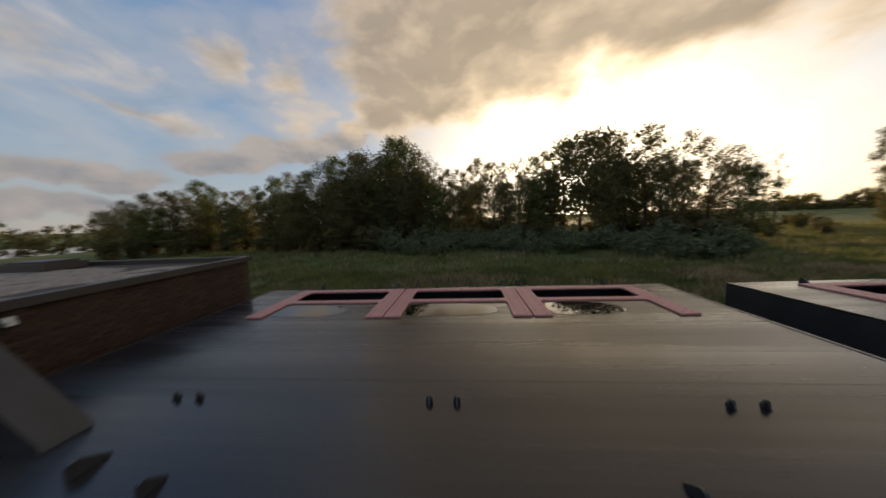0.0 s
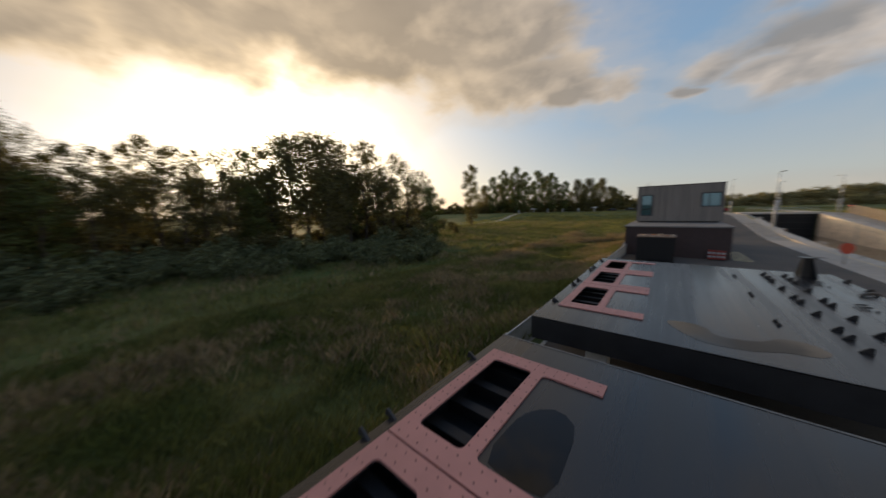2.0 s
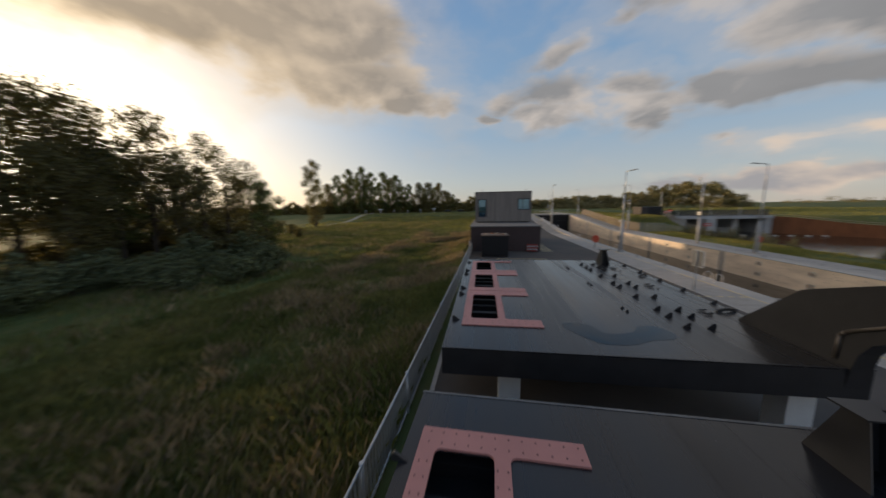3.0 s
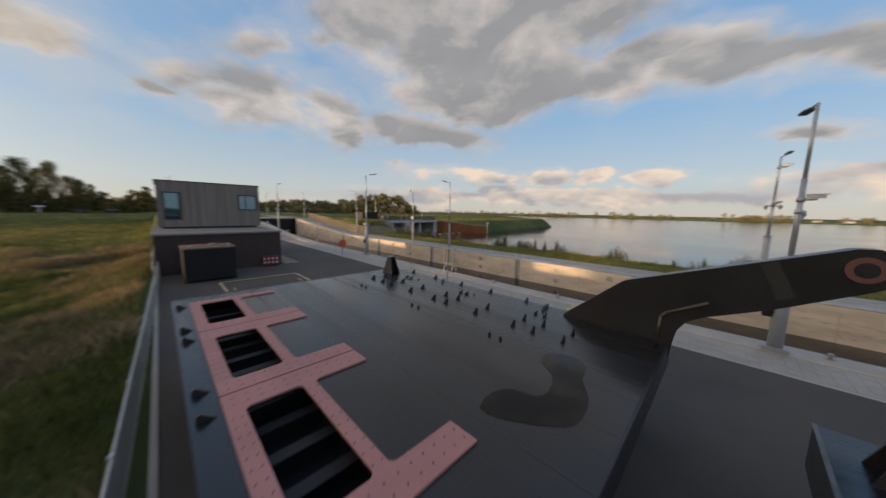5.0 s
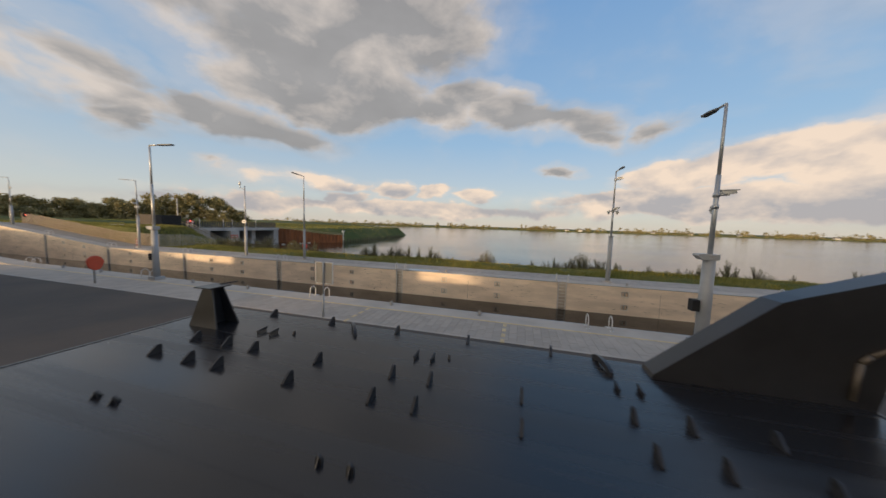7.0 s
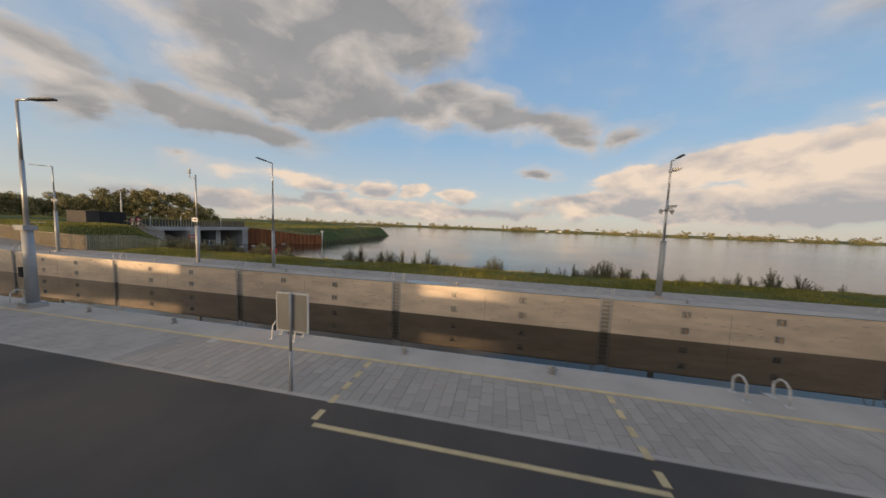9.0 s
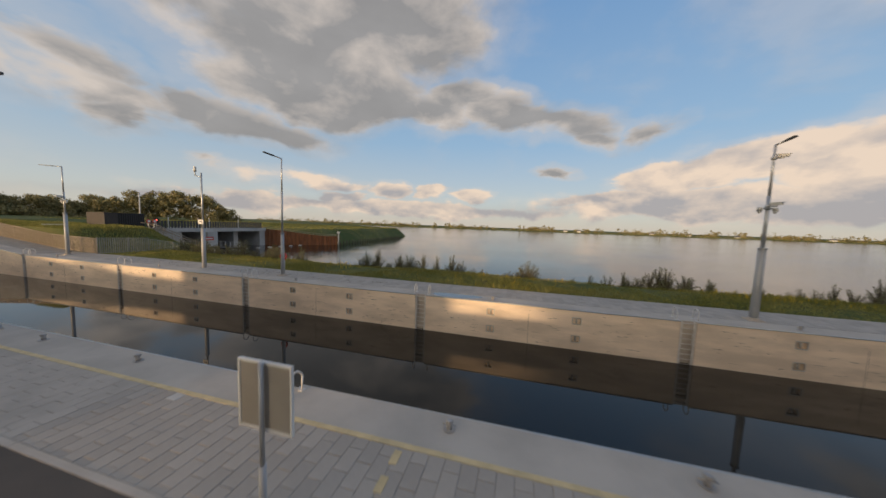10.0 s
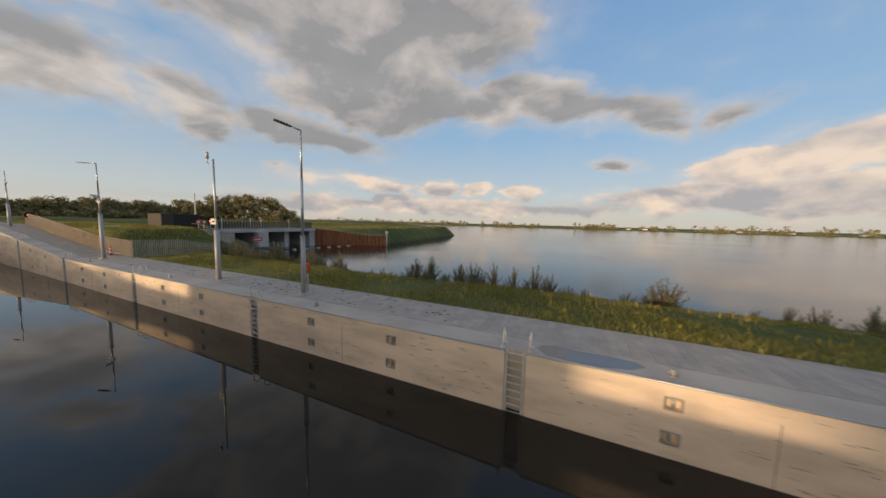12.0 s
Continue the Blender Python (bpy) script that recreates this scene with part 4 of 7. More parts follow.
    part("primer_band", bm, surface("dull_grey_band", (0.045, 0.043, 0.042), 0.5, var=0.15), arm, "dull grey band across the arm")
    bm = bmesh.new()
    tube(bm, (cx2, arm_y - 0.205, cz2), (cx2, arm_y + 0.205, cz2), 0.12, sides=20)
    part("pin_core", bm, PLATE, pin)
    bm = bmesh.new()
    path_tube(bm, [(ax - 2.05, arm_y + 0.18, az + 0.1), (ax - 2.07, arm_y + 0.185, az + 0.56), (ax - 2.15, arm_y + 0.19, az + 0.66), (ax - 2.79, arm_y + 0.19, az + 1.03)], 0.035, 8)
    part("stiffener", bm, surface("rubbed_bar", (0.16, 0.13, 0.1), 0.4, metal=0.4, var=0.25), arm, "rubbed bent bar welded on the arm")
    return g


ROWS2 = [(u, v, 0.13, 0.18) for v in (3.0, 2.45) for u in (15.9, 15.22, 14.68, 13.5, 12.33, 11.8, 10.66, 9.49, 8.97, 8.27)]
ROWS2 += [(u, 3.9, 0.11, 0.12) for u in (15.22, 14.91, 12.3, 12.0, 9.54, 9.25)]
ROWS2 += [(u, 1.04, 0.12, 0.18) for u in (15.75, 14.32, 12.9, 11.56, 10.2)]
ROWS2 += [(u, 1.74, 0.06, 0.05) for u in (14.58, 11.72)]
ROWS1 = [(u, 4.28, 0.11, 0.12) for u in (2.97, 2.68, 0.2, -0.07, -2.52, -2.78)]
ROWS1 += [(1.72, 3.4, 0.11, 0.18), (-1.9, 3.31, 0.11, 0.18), (-2.6, 3.45, 0.12, 0.26)]
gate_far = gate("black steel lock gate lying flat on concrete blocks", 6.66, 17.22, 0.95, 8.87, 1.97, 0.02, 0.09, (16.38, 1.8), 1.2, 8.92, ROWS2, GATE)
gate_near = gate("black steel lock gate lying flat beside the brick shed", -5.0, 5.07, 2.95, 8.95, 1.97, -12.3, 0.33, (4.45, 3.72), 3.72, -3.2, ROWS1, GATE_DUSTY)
gate_near.matrix_basis = Matrix.Translation((5.0, 6.7, 0)) @ Matrix.Rotation(radians(-1.8), 4, "Z") @ Matrix.Translation((-5.0, -6.7, 0))

# perforated ledges and curved handles on the wider gate
for u in (15.05, 12.08, 9.35):
    for s in (-0.13, 0.13):
        bm = bmesh.new()
        for k in range(5):                       # five short teeth under a thin bar
            box(bm, u + s - 0.01, u + s + 0.01, 1.76 + 0.04 * k, 1.775 + 0.04 * k, 1.97, 2.015)
        in_yz(bm, [(1.74, 2.015), (1.95, 2.015), (1.95, 2.03), (1.76, 2.05), (1.74, 2.05)], u + s - 0.012, u + s + 0.012)
        part("ledge", bm, PLATE, gate_far)
for u, turn in ((13.7, 38), (9.5, 10)):
    bm = bmesh.new()
    arch = [(0.3 * math.cos(q), 0.12 * math.sin(q) ** 0.7) for q in [math.pi * k / 10 for k in range(11)]]
    inner = [(0.17 * math.cos(q), 0.035 * math.sin(q) ** 0.7) for q in [math.pi * k / 10 for k in range(11)]]
    in_yz(bm, arch + inner[::-1], -0.025, 0.025)
    bmesh.ops.transform(bm, matrix=pose(u, 1.22, 1.97, 0, 0, turn), verts=bm.verts)
    part("handle", bm, PLATE, gate_far, "bent flat-bar handle")

# rain water left standing on the plates
def puddle(parent, outline, z):
    bm = bmesh.new()
    k = len(outline)
    for i in range(2 * k):                     # rounded outline through the given corners
        a, b, c, d = (outline[(i // 2 + o) % k] for o in (-1, 0, 1, 2))
        t = 0.5 * (i % 2)
        q = [0.5 * (2 * b[n] + (c[n] - a[n]) * t + (2 * a[n] - 5 * b[n] + 4 * c[n] - d[n]) * t * t + (3 * b[n] - a[n] - 3 * c[n] + d[n]) * t ** 3) for n in (0, 1)]
        bm.verts.new((q[0], q[1], z + 0.004))
    face = bm.faces.new(bm.verts)
    bmesh.ops.triangulate(bm, faces=[face])
    ob = part("puddle", bm, WET, parent, "shallow clear rain puddle")
    return ob


puddle(gate_far, [(8.29, 3.74), (7.87, 3.5), (7.55, 3.71), (7.48, 4.15), (7.22, 4.62), (7.15, 5.1), (7.24, 5.45), (7.83, 5.88), (8.23, 5.95), (8.31, 5.51), (8.11, 5.22), (7.82, 5.16), (7.72, 4.88), (7.89, 4.39), (8.2, 4.15)], 1.97)
for q, w1 in ((-3.6, 1.3), (-0.85, 1.6), (1.92, 1.2)):
    puddle(gate_near, [(q, 6.84), (q + 0.6, 6.78), (q + w1, 6.86), (q + w1 + 0.15, 7.18), (q + w1 - 0.15, 7.46), (q + 0.6, 7.54), (q, 7.48)], 1.97)

# concrete blocks under the gates
def block(x, y, h, sx=0.5, sy=0.5):
    bm = bmesh.new()
    box(bm, x - sx / 2, x + sx / 2, y - sy / 2, y + sy / 2, 0.0, h)
    return solid("support_block", bm, WHITE, "pale concrete block carrying a lock gate", "support block", kind="", bevel=0.02, group="support blocks")


for x, y, h in ((7.42, 7.35, 1.35), (7.42, 1.45, 1.35), (16.3, 7.3, 1.35), (16.3, 1.65, 1.35), (12.0, 7.3, 1.35), (12.0, 1.65, 1.35), (4.2, 7.4, 1.35), (4.2, 3.6, 1.35), (-0.2, 7.4, 1.35), (-0.2, 3.6, 1.35), (-3.9, 7.6, 1.35), (-3.9, 3.7, 1.35)):
    block(x, y, h)


# ---- buildings ----
def window(parent, x, y0, y1, z0, z1, mullions=(), bars=()):
    """A window in a wall that faces -x."""
    w = thing("window", "dark-framed window with a painted blue reflection", "window", kind="structure") if parent is None else new("window")
    w.parent = parent
    bm = bmesh.new()
    d0, d1 = x - 0.015, x + 0.12
    for b in ((y0, y1, z0, z0 + 0.07), (y0, y1, z1 - 0.07, z1), (y0, y0 + 0.07, z0 + 0.07, z1 - 0.07), (y1 - 0.07, y1, z0 + 0.07, z1 - 0.07)):
        box(bm, d0, d1, *b)
    for m in mullions:
        box(bm, d0, d1, m - 0.035, m + 0.035, z0 + 0.07, z1 - 0.07)
    for m in bars:
        box(bm, d0, d1, y0 + 0.07, y1 - 0.07, m - 0.04, m + 0.04)
    part("window_frame", bm, FRAME_DARK, w, "anthracite window frame")
    bm = bmesh.new()
    box(bm, x + 0.05, x + 0.07, y0 + 0.06, y1 - 0.06, z0 + 0.06, z1 - 0.06)
    part("pane", bm, GLASS, w, "dark glass with the sky's blue reflection put into its colour")
    return w


lock_house = thing("lock_house", "two-storey lock house, dark brick below and grey timber above", "building")
bm = bmesh.new()
box(bm, 32.85, 47.6, 1.75, 9.35, -0.05, 2.73)
part("wall_lower", bm, DARK_BRICK, lock_house, "dark brown-red brick ground floor")
bm = bmesh.new()
box(bm, 32.75, 47.7, 1.65, 9.45, 2.73, 2.85)
lower_roof = part("roof_lower", bm, ROOFING, lock_house, "light grey flat roof edge")
bm = bmesh.new()
ys = [1.75, 1.95, 3.43, 7.6, 8.6, 9.0]
zs = [3.0, 3.62, 4.52, 5.93, 6.86]
hole = lambda u, v: (1.95 < u < 3.43 and 4.52 < v < 5.93) or (7.6 < u < 8.6 and 3.62 < v < 5.93)
cells(bm, ys, zs, hole, lambda u, v, w: (w, u, v), 39.5, 39.75)
box(bm, 39.8, 47.5, 1.87, 8.9, 3.0, 6.8)
part("wall_upper", bm, FRAME_DARK, lock_house, "upper storey")
bm = bmesh.new()
box(bm, 39.7, 47.3, 2.0, 8.8, 2.855, 2.995)
part("shadow_gap", bm, FRAME_DARK, lock_house)
bm = bmesh.new()
box(bm, 39.42, 47.6, 1.68, 9.08, 6.86, 6.93)
part("roof_upper", bm, ROOF_EDGE, lock_house, "thin metal roof edge")
rnd = random.Random(4)
y = 1.75
while y < 8.97:
    yb = min(y + 0.16, 9.0)
    spans = [(3.0, 6.86)]
    mid = (y + yb) / 2
    if 1.9 < mid < 3.48:
        spans = [(3.0, 4.49), (5.96, 6.86)]
    if 7.55 < mid < 8.65:
        spans = [(3.0, 3.59), (5.96, 6.86)]
    for a, b in spans:
        bm = bmesh.new()
        d = rnd.uniform(0.0, 0.008)
        box(bm, 39.46 - d, 39.498, y + 0.004, yb - 0.004, a, b)
        part("timber_board", bm, TIMBER, lock_house)
    y += 0.16
x = 39.5
while x < 47.4:
    bm = bmesh.new()
    box(bm, x + 0.004, x + 0.156, 1.71, 1.748, 3.0, 6.86)
    part("timber_board", bm, TIMBER, lock_house)
    x += 0.16
bm = bmesh.new()
box(bm, 39.76, 47.5, 1.75, 1.869, 3.0, 6.85)
part("side_wall", bm, TIMBER, lock_house)
window(lock_house, 39.5, 1.95, 3.43, 4.52, 5.93, mullions=(2.85,))
window(lock_house, 39.5, 7.6, 8.6, 3.62, 5.93, bars=(4.35,))
bm = bmesh.new()
for z0, y0, s in ((6.93, 8.0, 0.5), (6.93, 8.3, 0.35)):
    tube(bm, (41.0, y0, z0), (41.0, y0, z0 + s), 0.03, sides=6)
part("roof_mast", bm, GALV, lock_house, "thin mast on the roof")

# brick shed beside the near gate
shed = thing("brick_shed", "low dark brick shed with a gravel roof", "building")
bm = bmesh.new()
box(bm, -24.0, -5.81, -2.0, 9.55, -0.05, 2.8)
shed_wall = part("wall", bm, BRICK, shed, "dark brown brick wall")
bm = bmesh.new()
ys0, ys1, xs0, xs1 = -2.05, 9.6, -24.05, -5.72
cells(bm, [xs0, xs0 + 0.25, xs1 - 0.16, xs1], [ys0, ys0 + 0.25, ys1 - 0.16, ys1], lambda u, v: xs0 + 0.25 < u < xs1 - 0.16 and ys0 + 0.25 < v < ys1 - 0.16, lambda u, v, w: (u, v, w), 2.79, 2.92)
part("parapet", bm, ROOF_EDGE, shed, "grey-brown metal roof edge")
bm = bmesh.new()
gxs = [xs0 + 0.3 + 0.3 * i for i in range(61)]
gys = [ys0 + 0.3 + 0.3 * i for i in range(36)]
vv = {}
for i, u in enumerate(gxs):
    for j, v in enumerate(gys):
        vv[i, j] = bm.verts.new((min(u, xs1 - 0.16), min(v, ys1 - 0.16), 2.81 + 0.05 * noise.noise((u * 1.1, v * 1.1, 3)) + 0.02 * noise.noise((u * 4, v * 4, 1))))
for i in range(60):
    for j in range(35):
        bm.faces.new((vv[i, j], vv[i + 1, j], vv[i + 1, j + 1], vv[i, j + 1]))
part("roof_gravel", bm, GRAVEL, shed, "pale gravel on the flat roof", kind="stuff")
bm = bmesh.new()
box(bm, -11.6, -10.3, 8.4, 9.3, 2.82, 3.0)
box(bm, -11.5, -10.4, 8.5, 9.2, 3.0, 3.06)
part("roof_hatch", bm, ROOF_EDGE, shed, "low metal roof hatch")
bm = bmesh.new()
box(bm, -5.81, -5.74, 5.1, 5.22, 2.62, 2.69)
box(bm, -5.77, -5.7, 5.11, 5.21, 2.58, 2.635)
tagged(new("wall_lamp", finish(bm, "wall_lamp", CREAM, 0.012)), "small white wall lamp on the brick shed", "wall lamp")

# black container in front of the lock house
cont = thing("storage_container", "matt black steel container before the lock house", "container")
bm = bmesh.new()
box(bm, 29.15, 31.6, 5.5, 8.1, 0.12, 2.1)
part("body", bm, CONTAINER, cont)
for k in range(13):
    bm = bmesh.new()
    y = 5.56 + 0.2 * k
    box(bm, 29.1, 29.148, y, y + 0.1, 0.2, 2.05)
    part("panel_rib", bm, CONTAINER, cont)
bm = bmesh.new()
box(bm, 29.1, 31.66, 5.44, 8.16, 2.1, 2.18)
part("lid", bm, surface("rusty_lid", (0.16, 0.11, 0.08), 0.8, var=0.6, scale=3), cont, "rust-streaked grey-brown lid")
bm = bmesh.new()
for y in (5.5, 7.9):
    box(bm, 29.15, 31.6, y, y + 0.2, 0.0, 0.12)
part("skid", bm, CONTAINER, cont)

for k in range(9):
    bm = bmesh.new()
    u, v, d = 29.3 + rnd.uniform(0, 2.1), 5.6 + rnd.uniform(0, 2.3), rnd.uniform(0.08, 0.3)
    box(bm, -d, d, -0.06, 0.06, 0.0, rnd.uniform(0.04, 0.12), Matrix.Translation((u, v, 2.18)) @ Matrix.Rotation(rnd.uniform(0, 3), 4, "Z"))
    part("scrap", bm, SHEET if k % 2 else WOOD_FENCE, cont, "scrap of rusty steel" if k % 2 else "scrap of pale timber")

# red-and-white posts by the lock house
def striped_post(x, y, z=0.0, h=0.85, group="striped posts"):
    t = thing("striped_post", "red and white striped traffic post on a dark foot", "traffic post", group)
    bm = bmesh.new()
    box(bm, x - 0.18, x + 0.18, y - 0.12, y + 0.12, z, z + 0.06)
    part("foot", bm, CONTAINER, t, "black rubber foot", bevel=0.015)
    for k in range(5):
        bm = bmesh.new()
        tube(bm, (x, y, z + 0.06 + k * (h - 0.06) / 5), (x, y, z + 0.06 + (k + 1) * (h - 0.06) / 5), 0.075, sides=12)
        part("band", bm, RED if k % 2 == 0 else WHITE, t, "red band" if k % 2 == 0 else "white band")


for x, y in ((32.55, 3.08), (32.5, 2.8), (32.45, 2.5), (32.4, 2.22)):
    striped_post(x, y)
striped_post(60.6, -19.9, 0.0, 0.9)

# sluice with white piers, dark deck and screens
sluice = thing("sluice", "low white concrete sluice bridge with a dark screen", "sluice")
bm = bmesh.new()
box(bm, 74, 82, -56.4, -36.5, 1.3, 1.95)
part("deck", bm, SLUICE_GREY, sluice, "pale concrete deck edge", bevel=0.04)
for y0, y1, x0 in ((-56.4, -55.0, 74.3), (-44.5, -42.6, 73.2), (-50.6, -49.6, 75.5), (-39.0, -36.5, 74.3)):
    bm = bmesh.new()
    box(bm, x0, 82, y0, y1, -3.0, 1.298)
    part("pier", bm, SLUICE_GREY, sluice, "pale concrete pier")
bm = bmesh.new()
box(bm, 81, 81.6, -55, -39, -3.0, 1.29)
part("back_wall", bm, COPE, sluice, "shaded inner wall")
for k in range(46):
    bm = bmesh.new()
    y = -56.2 + 0.5 * k
    box(bm, 75.0, 75.08, y, y + 0.34, 2.02, 3.25)
    part("screen_bar", bm, FRAME_DARK, sluice, "dark bar of the deck screen")
for z in (2.0, 3.25):
    bm = bmesh.new()
    box(bm, 74.98, 75.1, -56.3, -33.2, z - 0.05, z + 0.03)
    part("screen_rail", bm, FRAME_DARK, sluice)
for y in (-44.0, -42.0, -37.2, -50.0):
    bm = bmesh.new()
    tube(bm, (74.6, y, 1.95), (74.6, y, 3.9), 0.06, sides=6)
    part("screen_post", bm, CREAM, sluice, "pale post")
kiosk = thing("control_kiosk", "low brown and black control boxes on the dike", "control box")
bm = bmesh.new()
box(bm, 74, 78, -30.4, -29.0, 2.2, 4.3)
part("body", bm, surface("brown_panel", (0.06, 0.05, 0.044), 0.7, var=0.2), kiosk, "grey-brown panelled box", bevel=0.03)
bm = bmesh.new()
box(bm, 74.02, 78, -33.6, -30.42, 2.2, 4.3)
part("screen_wall", bm, FRAME_DARK, kiosk, "black slatted screen wall", bevel=0.03)
for k in range(12):
    bm = bmesh.new()
    box(bm, 73.97, 74.018, -33.5 + 0.26 * k, -33.37 + 0.26 * k, 2.3, 4.25)
    part("slat", bm, CONTAINER, kiosk)
bench = thing("barrier", "low white rail barrier on the dike", "barrier")
for y in (-22.3, -23.0, -23.7):
    bm = bmesh.new()
    box(bm, 71.0, 71.1, y - 0.05, y + 0.05, 2.1, 2.55)
    part("leg", bm, WHITE, bench)
bm = bmesh.new()
box(bm, 70.95, 71.0, -23.85, -22.15, 2.5, 2.62)
part("rail", bm, WHITE, bench, bevel=0.01)
mast = thing("pole", "pale slim pole beside the sluice", "pole")
bm = bmesh.new()
tube(bm, (75.5, -33.9, 2.0), (75.5, -33.9, 7.6), 0.11, 0.07, sides=10)
part("shaft", bm, CREAM, mast)
bm = bmesh.new()
tube(bm, (75.5, -33.9, 7.6), (75.5, -33.9, 7.7), 0.1, sides=10)
part("cap", bm, CREAM, mast)

# rusty sheet piling along the inlet
piling = thing("sheet_piling", "rust-brown steel sheet piling with a yellow top rail", "sheet piling", kind="structure")
path = [(75.4 - 0.73 * k, -56.4 - 0.55 * k) for k in range(20)]
for k, (p, q) in enumerate(zip(path, path[1:])):
    h = 1.75 - 1.5 * step(0, 17, k)
    h2 = 1.75 - 1.5 * step(0, 17, k + 1)
    d = Vector((q[0] - p[0], q[1] - p[1], 0))
    nrm = Vector((d.y, -d.x, 0)).normalized() * 0.16
    bm = bmesh.new()
    pts = [Vector((*p, 0)), Vector((*p, 0)) + d * 0.2 - nrm, Vector((*p, 0)) + d * 0.55 - nrm, Vector((*p, 0)) + d * 0.75 + nrm * 0.3, Vector((*q, 0))]
    for a, b in zip(pts, pts[1:]):
        v = [bm.verts.new(c) for c in (a + Vector((0, 0, -3.4)), b + Vector((0, 0, -3.4)), b + Vector((0, 0, h2)), a + Vector((0, 0, h)))]
        bm.faces.new(v)
    geom = bmesh.ops.extrude_face_region(bm, geom=bm.faces[:])
    for e in geom["geom"]:
        if isinstance(e, bmesh.types.BMVert):
            e.co += nrm * 0.3
    part("sheet_pile", bm, SHEET, piling)
bm = bmesh.new()
for k, (p, q) in enumerate(zip(path, path[1:])):
    tube(bm, (*p, 2.2 - 1.5 * step(0, 17, k)), (*q, 2.2 - 1.5 * step(0, 17, k + 1)), 0.05, sides=6)
part("top_rail", bm, WOOD_FENCE, piling, "pale yellow handrail")
bm = bmesh.new()
for k, (p, q) in enumerate(zip(path, path[1:])):
    tube(bm, (*p, 1.85 - 1.5 * step(0, 17, k)), (*q, 1.85 - 1.5 * step(0, 17, k + 1)), 0.045, sides=6)
part("lower_rail", bm, WOOD_FENCE, piling, "pale yellow lower rail")
bm = bmesh.new()
for k in range(30):
    x, y = 60.9 + 0.1 * k, -67.2 - 1.6 * k
    tube(bm, (x, y, -3.2), (x, y, -1.05 + 0.1 * math.sin(k)), 0.14, sides=7)
tagged(new("timber_revetment", finish(bm, "timber_revetment", surface("dark_wet_timber", (0.07, 0.05, 0.035), 0.85, var=0.3))), "dark timber posts along the lake shore", "revetment", kind="structure")
for k in range(9):
    t = thing("float", "pale float of a boom line on the water", "float", "boom floats")
    bm = bmesh.new()
    x, y = 69.7 - 0.28 * k, -41.5 - 2.7 * k
    box(bm, x - 0.35, x + 0.35, y - 0.2, y + 0.2, WATER_Z - 0.1, WATER_Z + 0.18)
    part("body", bm, CREAM, t, bevel=0.05)
marker = thing("marker_post", "pale marker post at the end of the piling", "marker post")
bm = bmesh.new()
tube(bm, (61.3, -66.9, -2.6), (61.3, -66.9, 1.0), 0.16, sides=10)
part("post", bm, CREAM, marker)
bm = bmesh.new()
box(bm, 61.0, 61.6, -67.2, -66.6, 1.0, 1.5)
part("cap", bm, CREAM, marker, bevel=0.03)

# lifted black lock gate and road bridge at the head of the lock
head = thing("lock_head_gate", "tall black steel lock gate closing the chamber", "lock gate")
bm = bmesh.new()
box(bm, 89.0, 89.6, FAR_EDGE + 0.02, NEAR_EDGE - 0.02, -3.0, 2.15)
part("plate", bm, CONTAINER, head)
for z in (-0.9, 0.4, 1.6):
    bm = bmesh.new()
    box(bm, 88.85, 88.99, FAR_EDGE + 0.05, NEAR_EDGE - 0.05, z, z + 0.12)
    part("stiffener", bm, DARK_STEEL, head)
bm = bmesh.new()
box(bm, 88.7, 95, FAR_EDGE - 1, NEAR_EDGE + 1, 2.16, 2.5)
part("walkway", bm, COPE, head, "pale walkway on the gate")
bm = bmesh.new()
for y in [FAR_EDGE + 0.6 * i for i in range(17)]:
    tube(bm, (88.9, y, 2.5), (88.9, y, 3.5), 0.025, sides=6)
tube(bm, (88.9, FAR_EDGE, 3.5), (88.9, NEAR_EDGE, 3.5), 0.03, sides=6)
part("railing", bm, GALV, head)


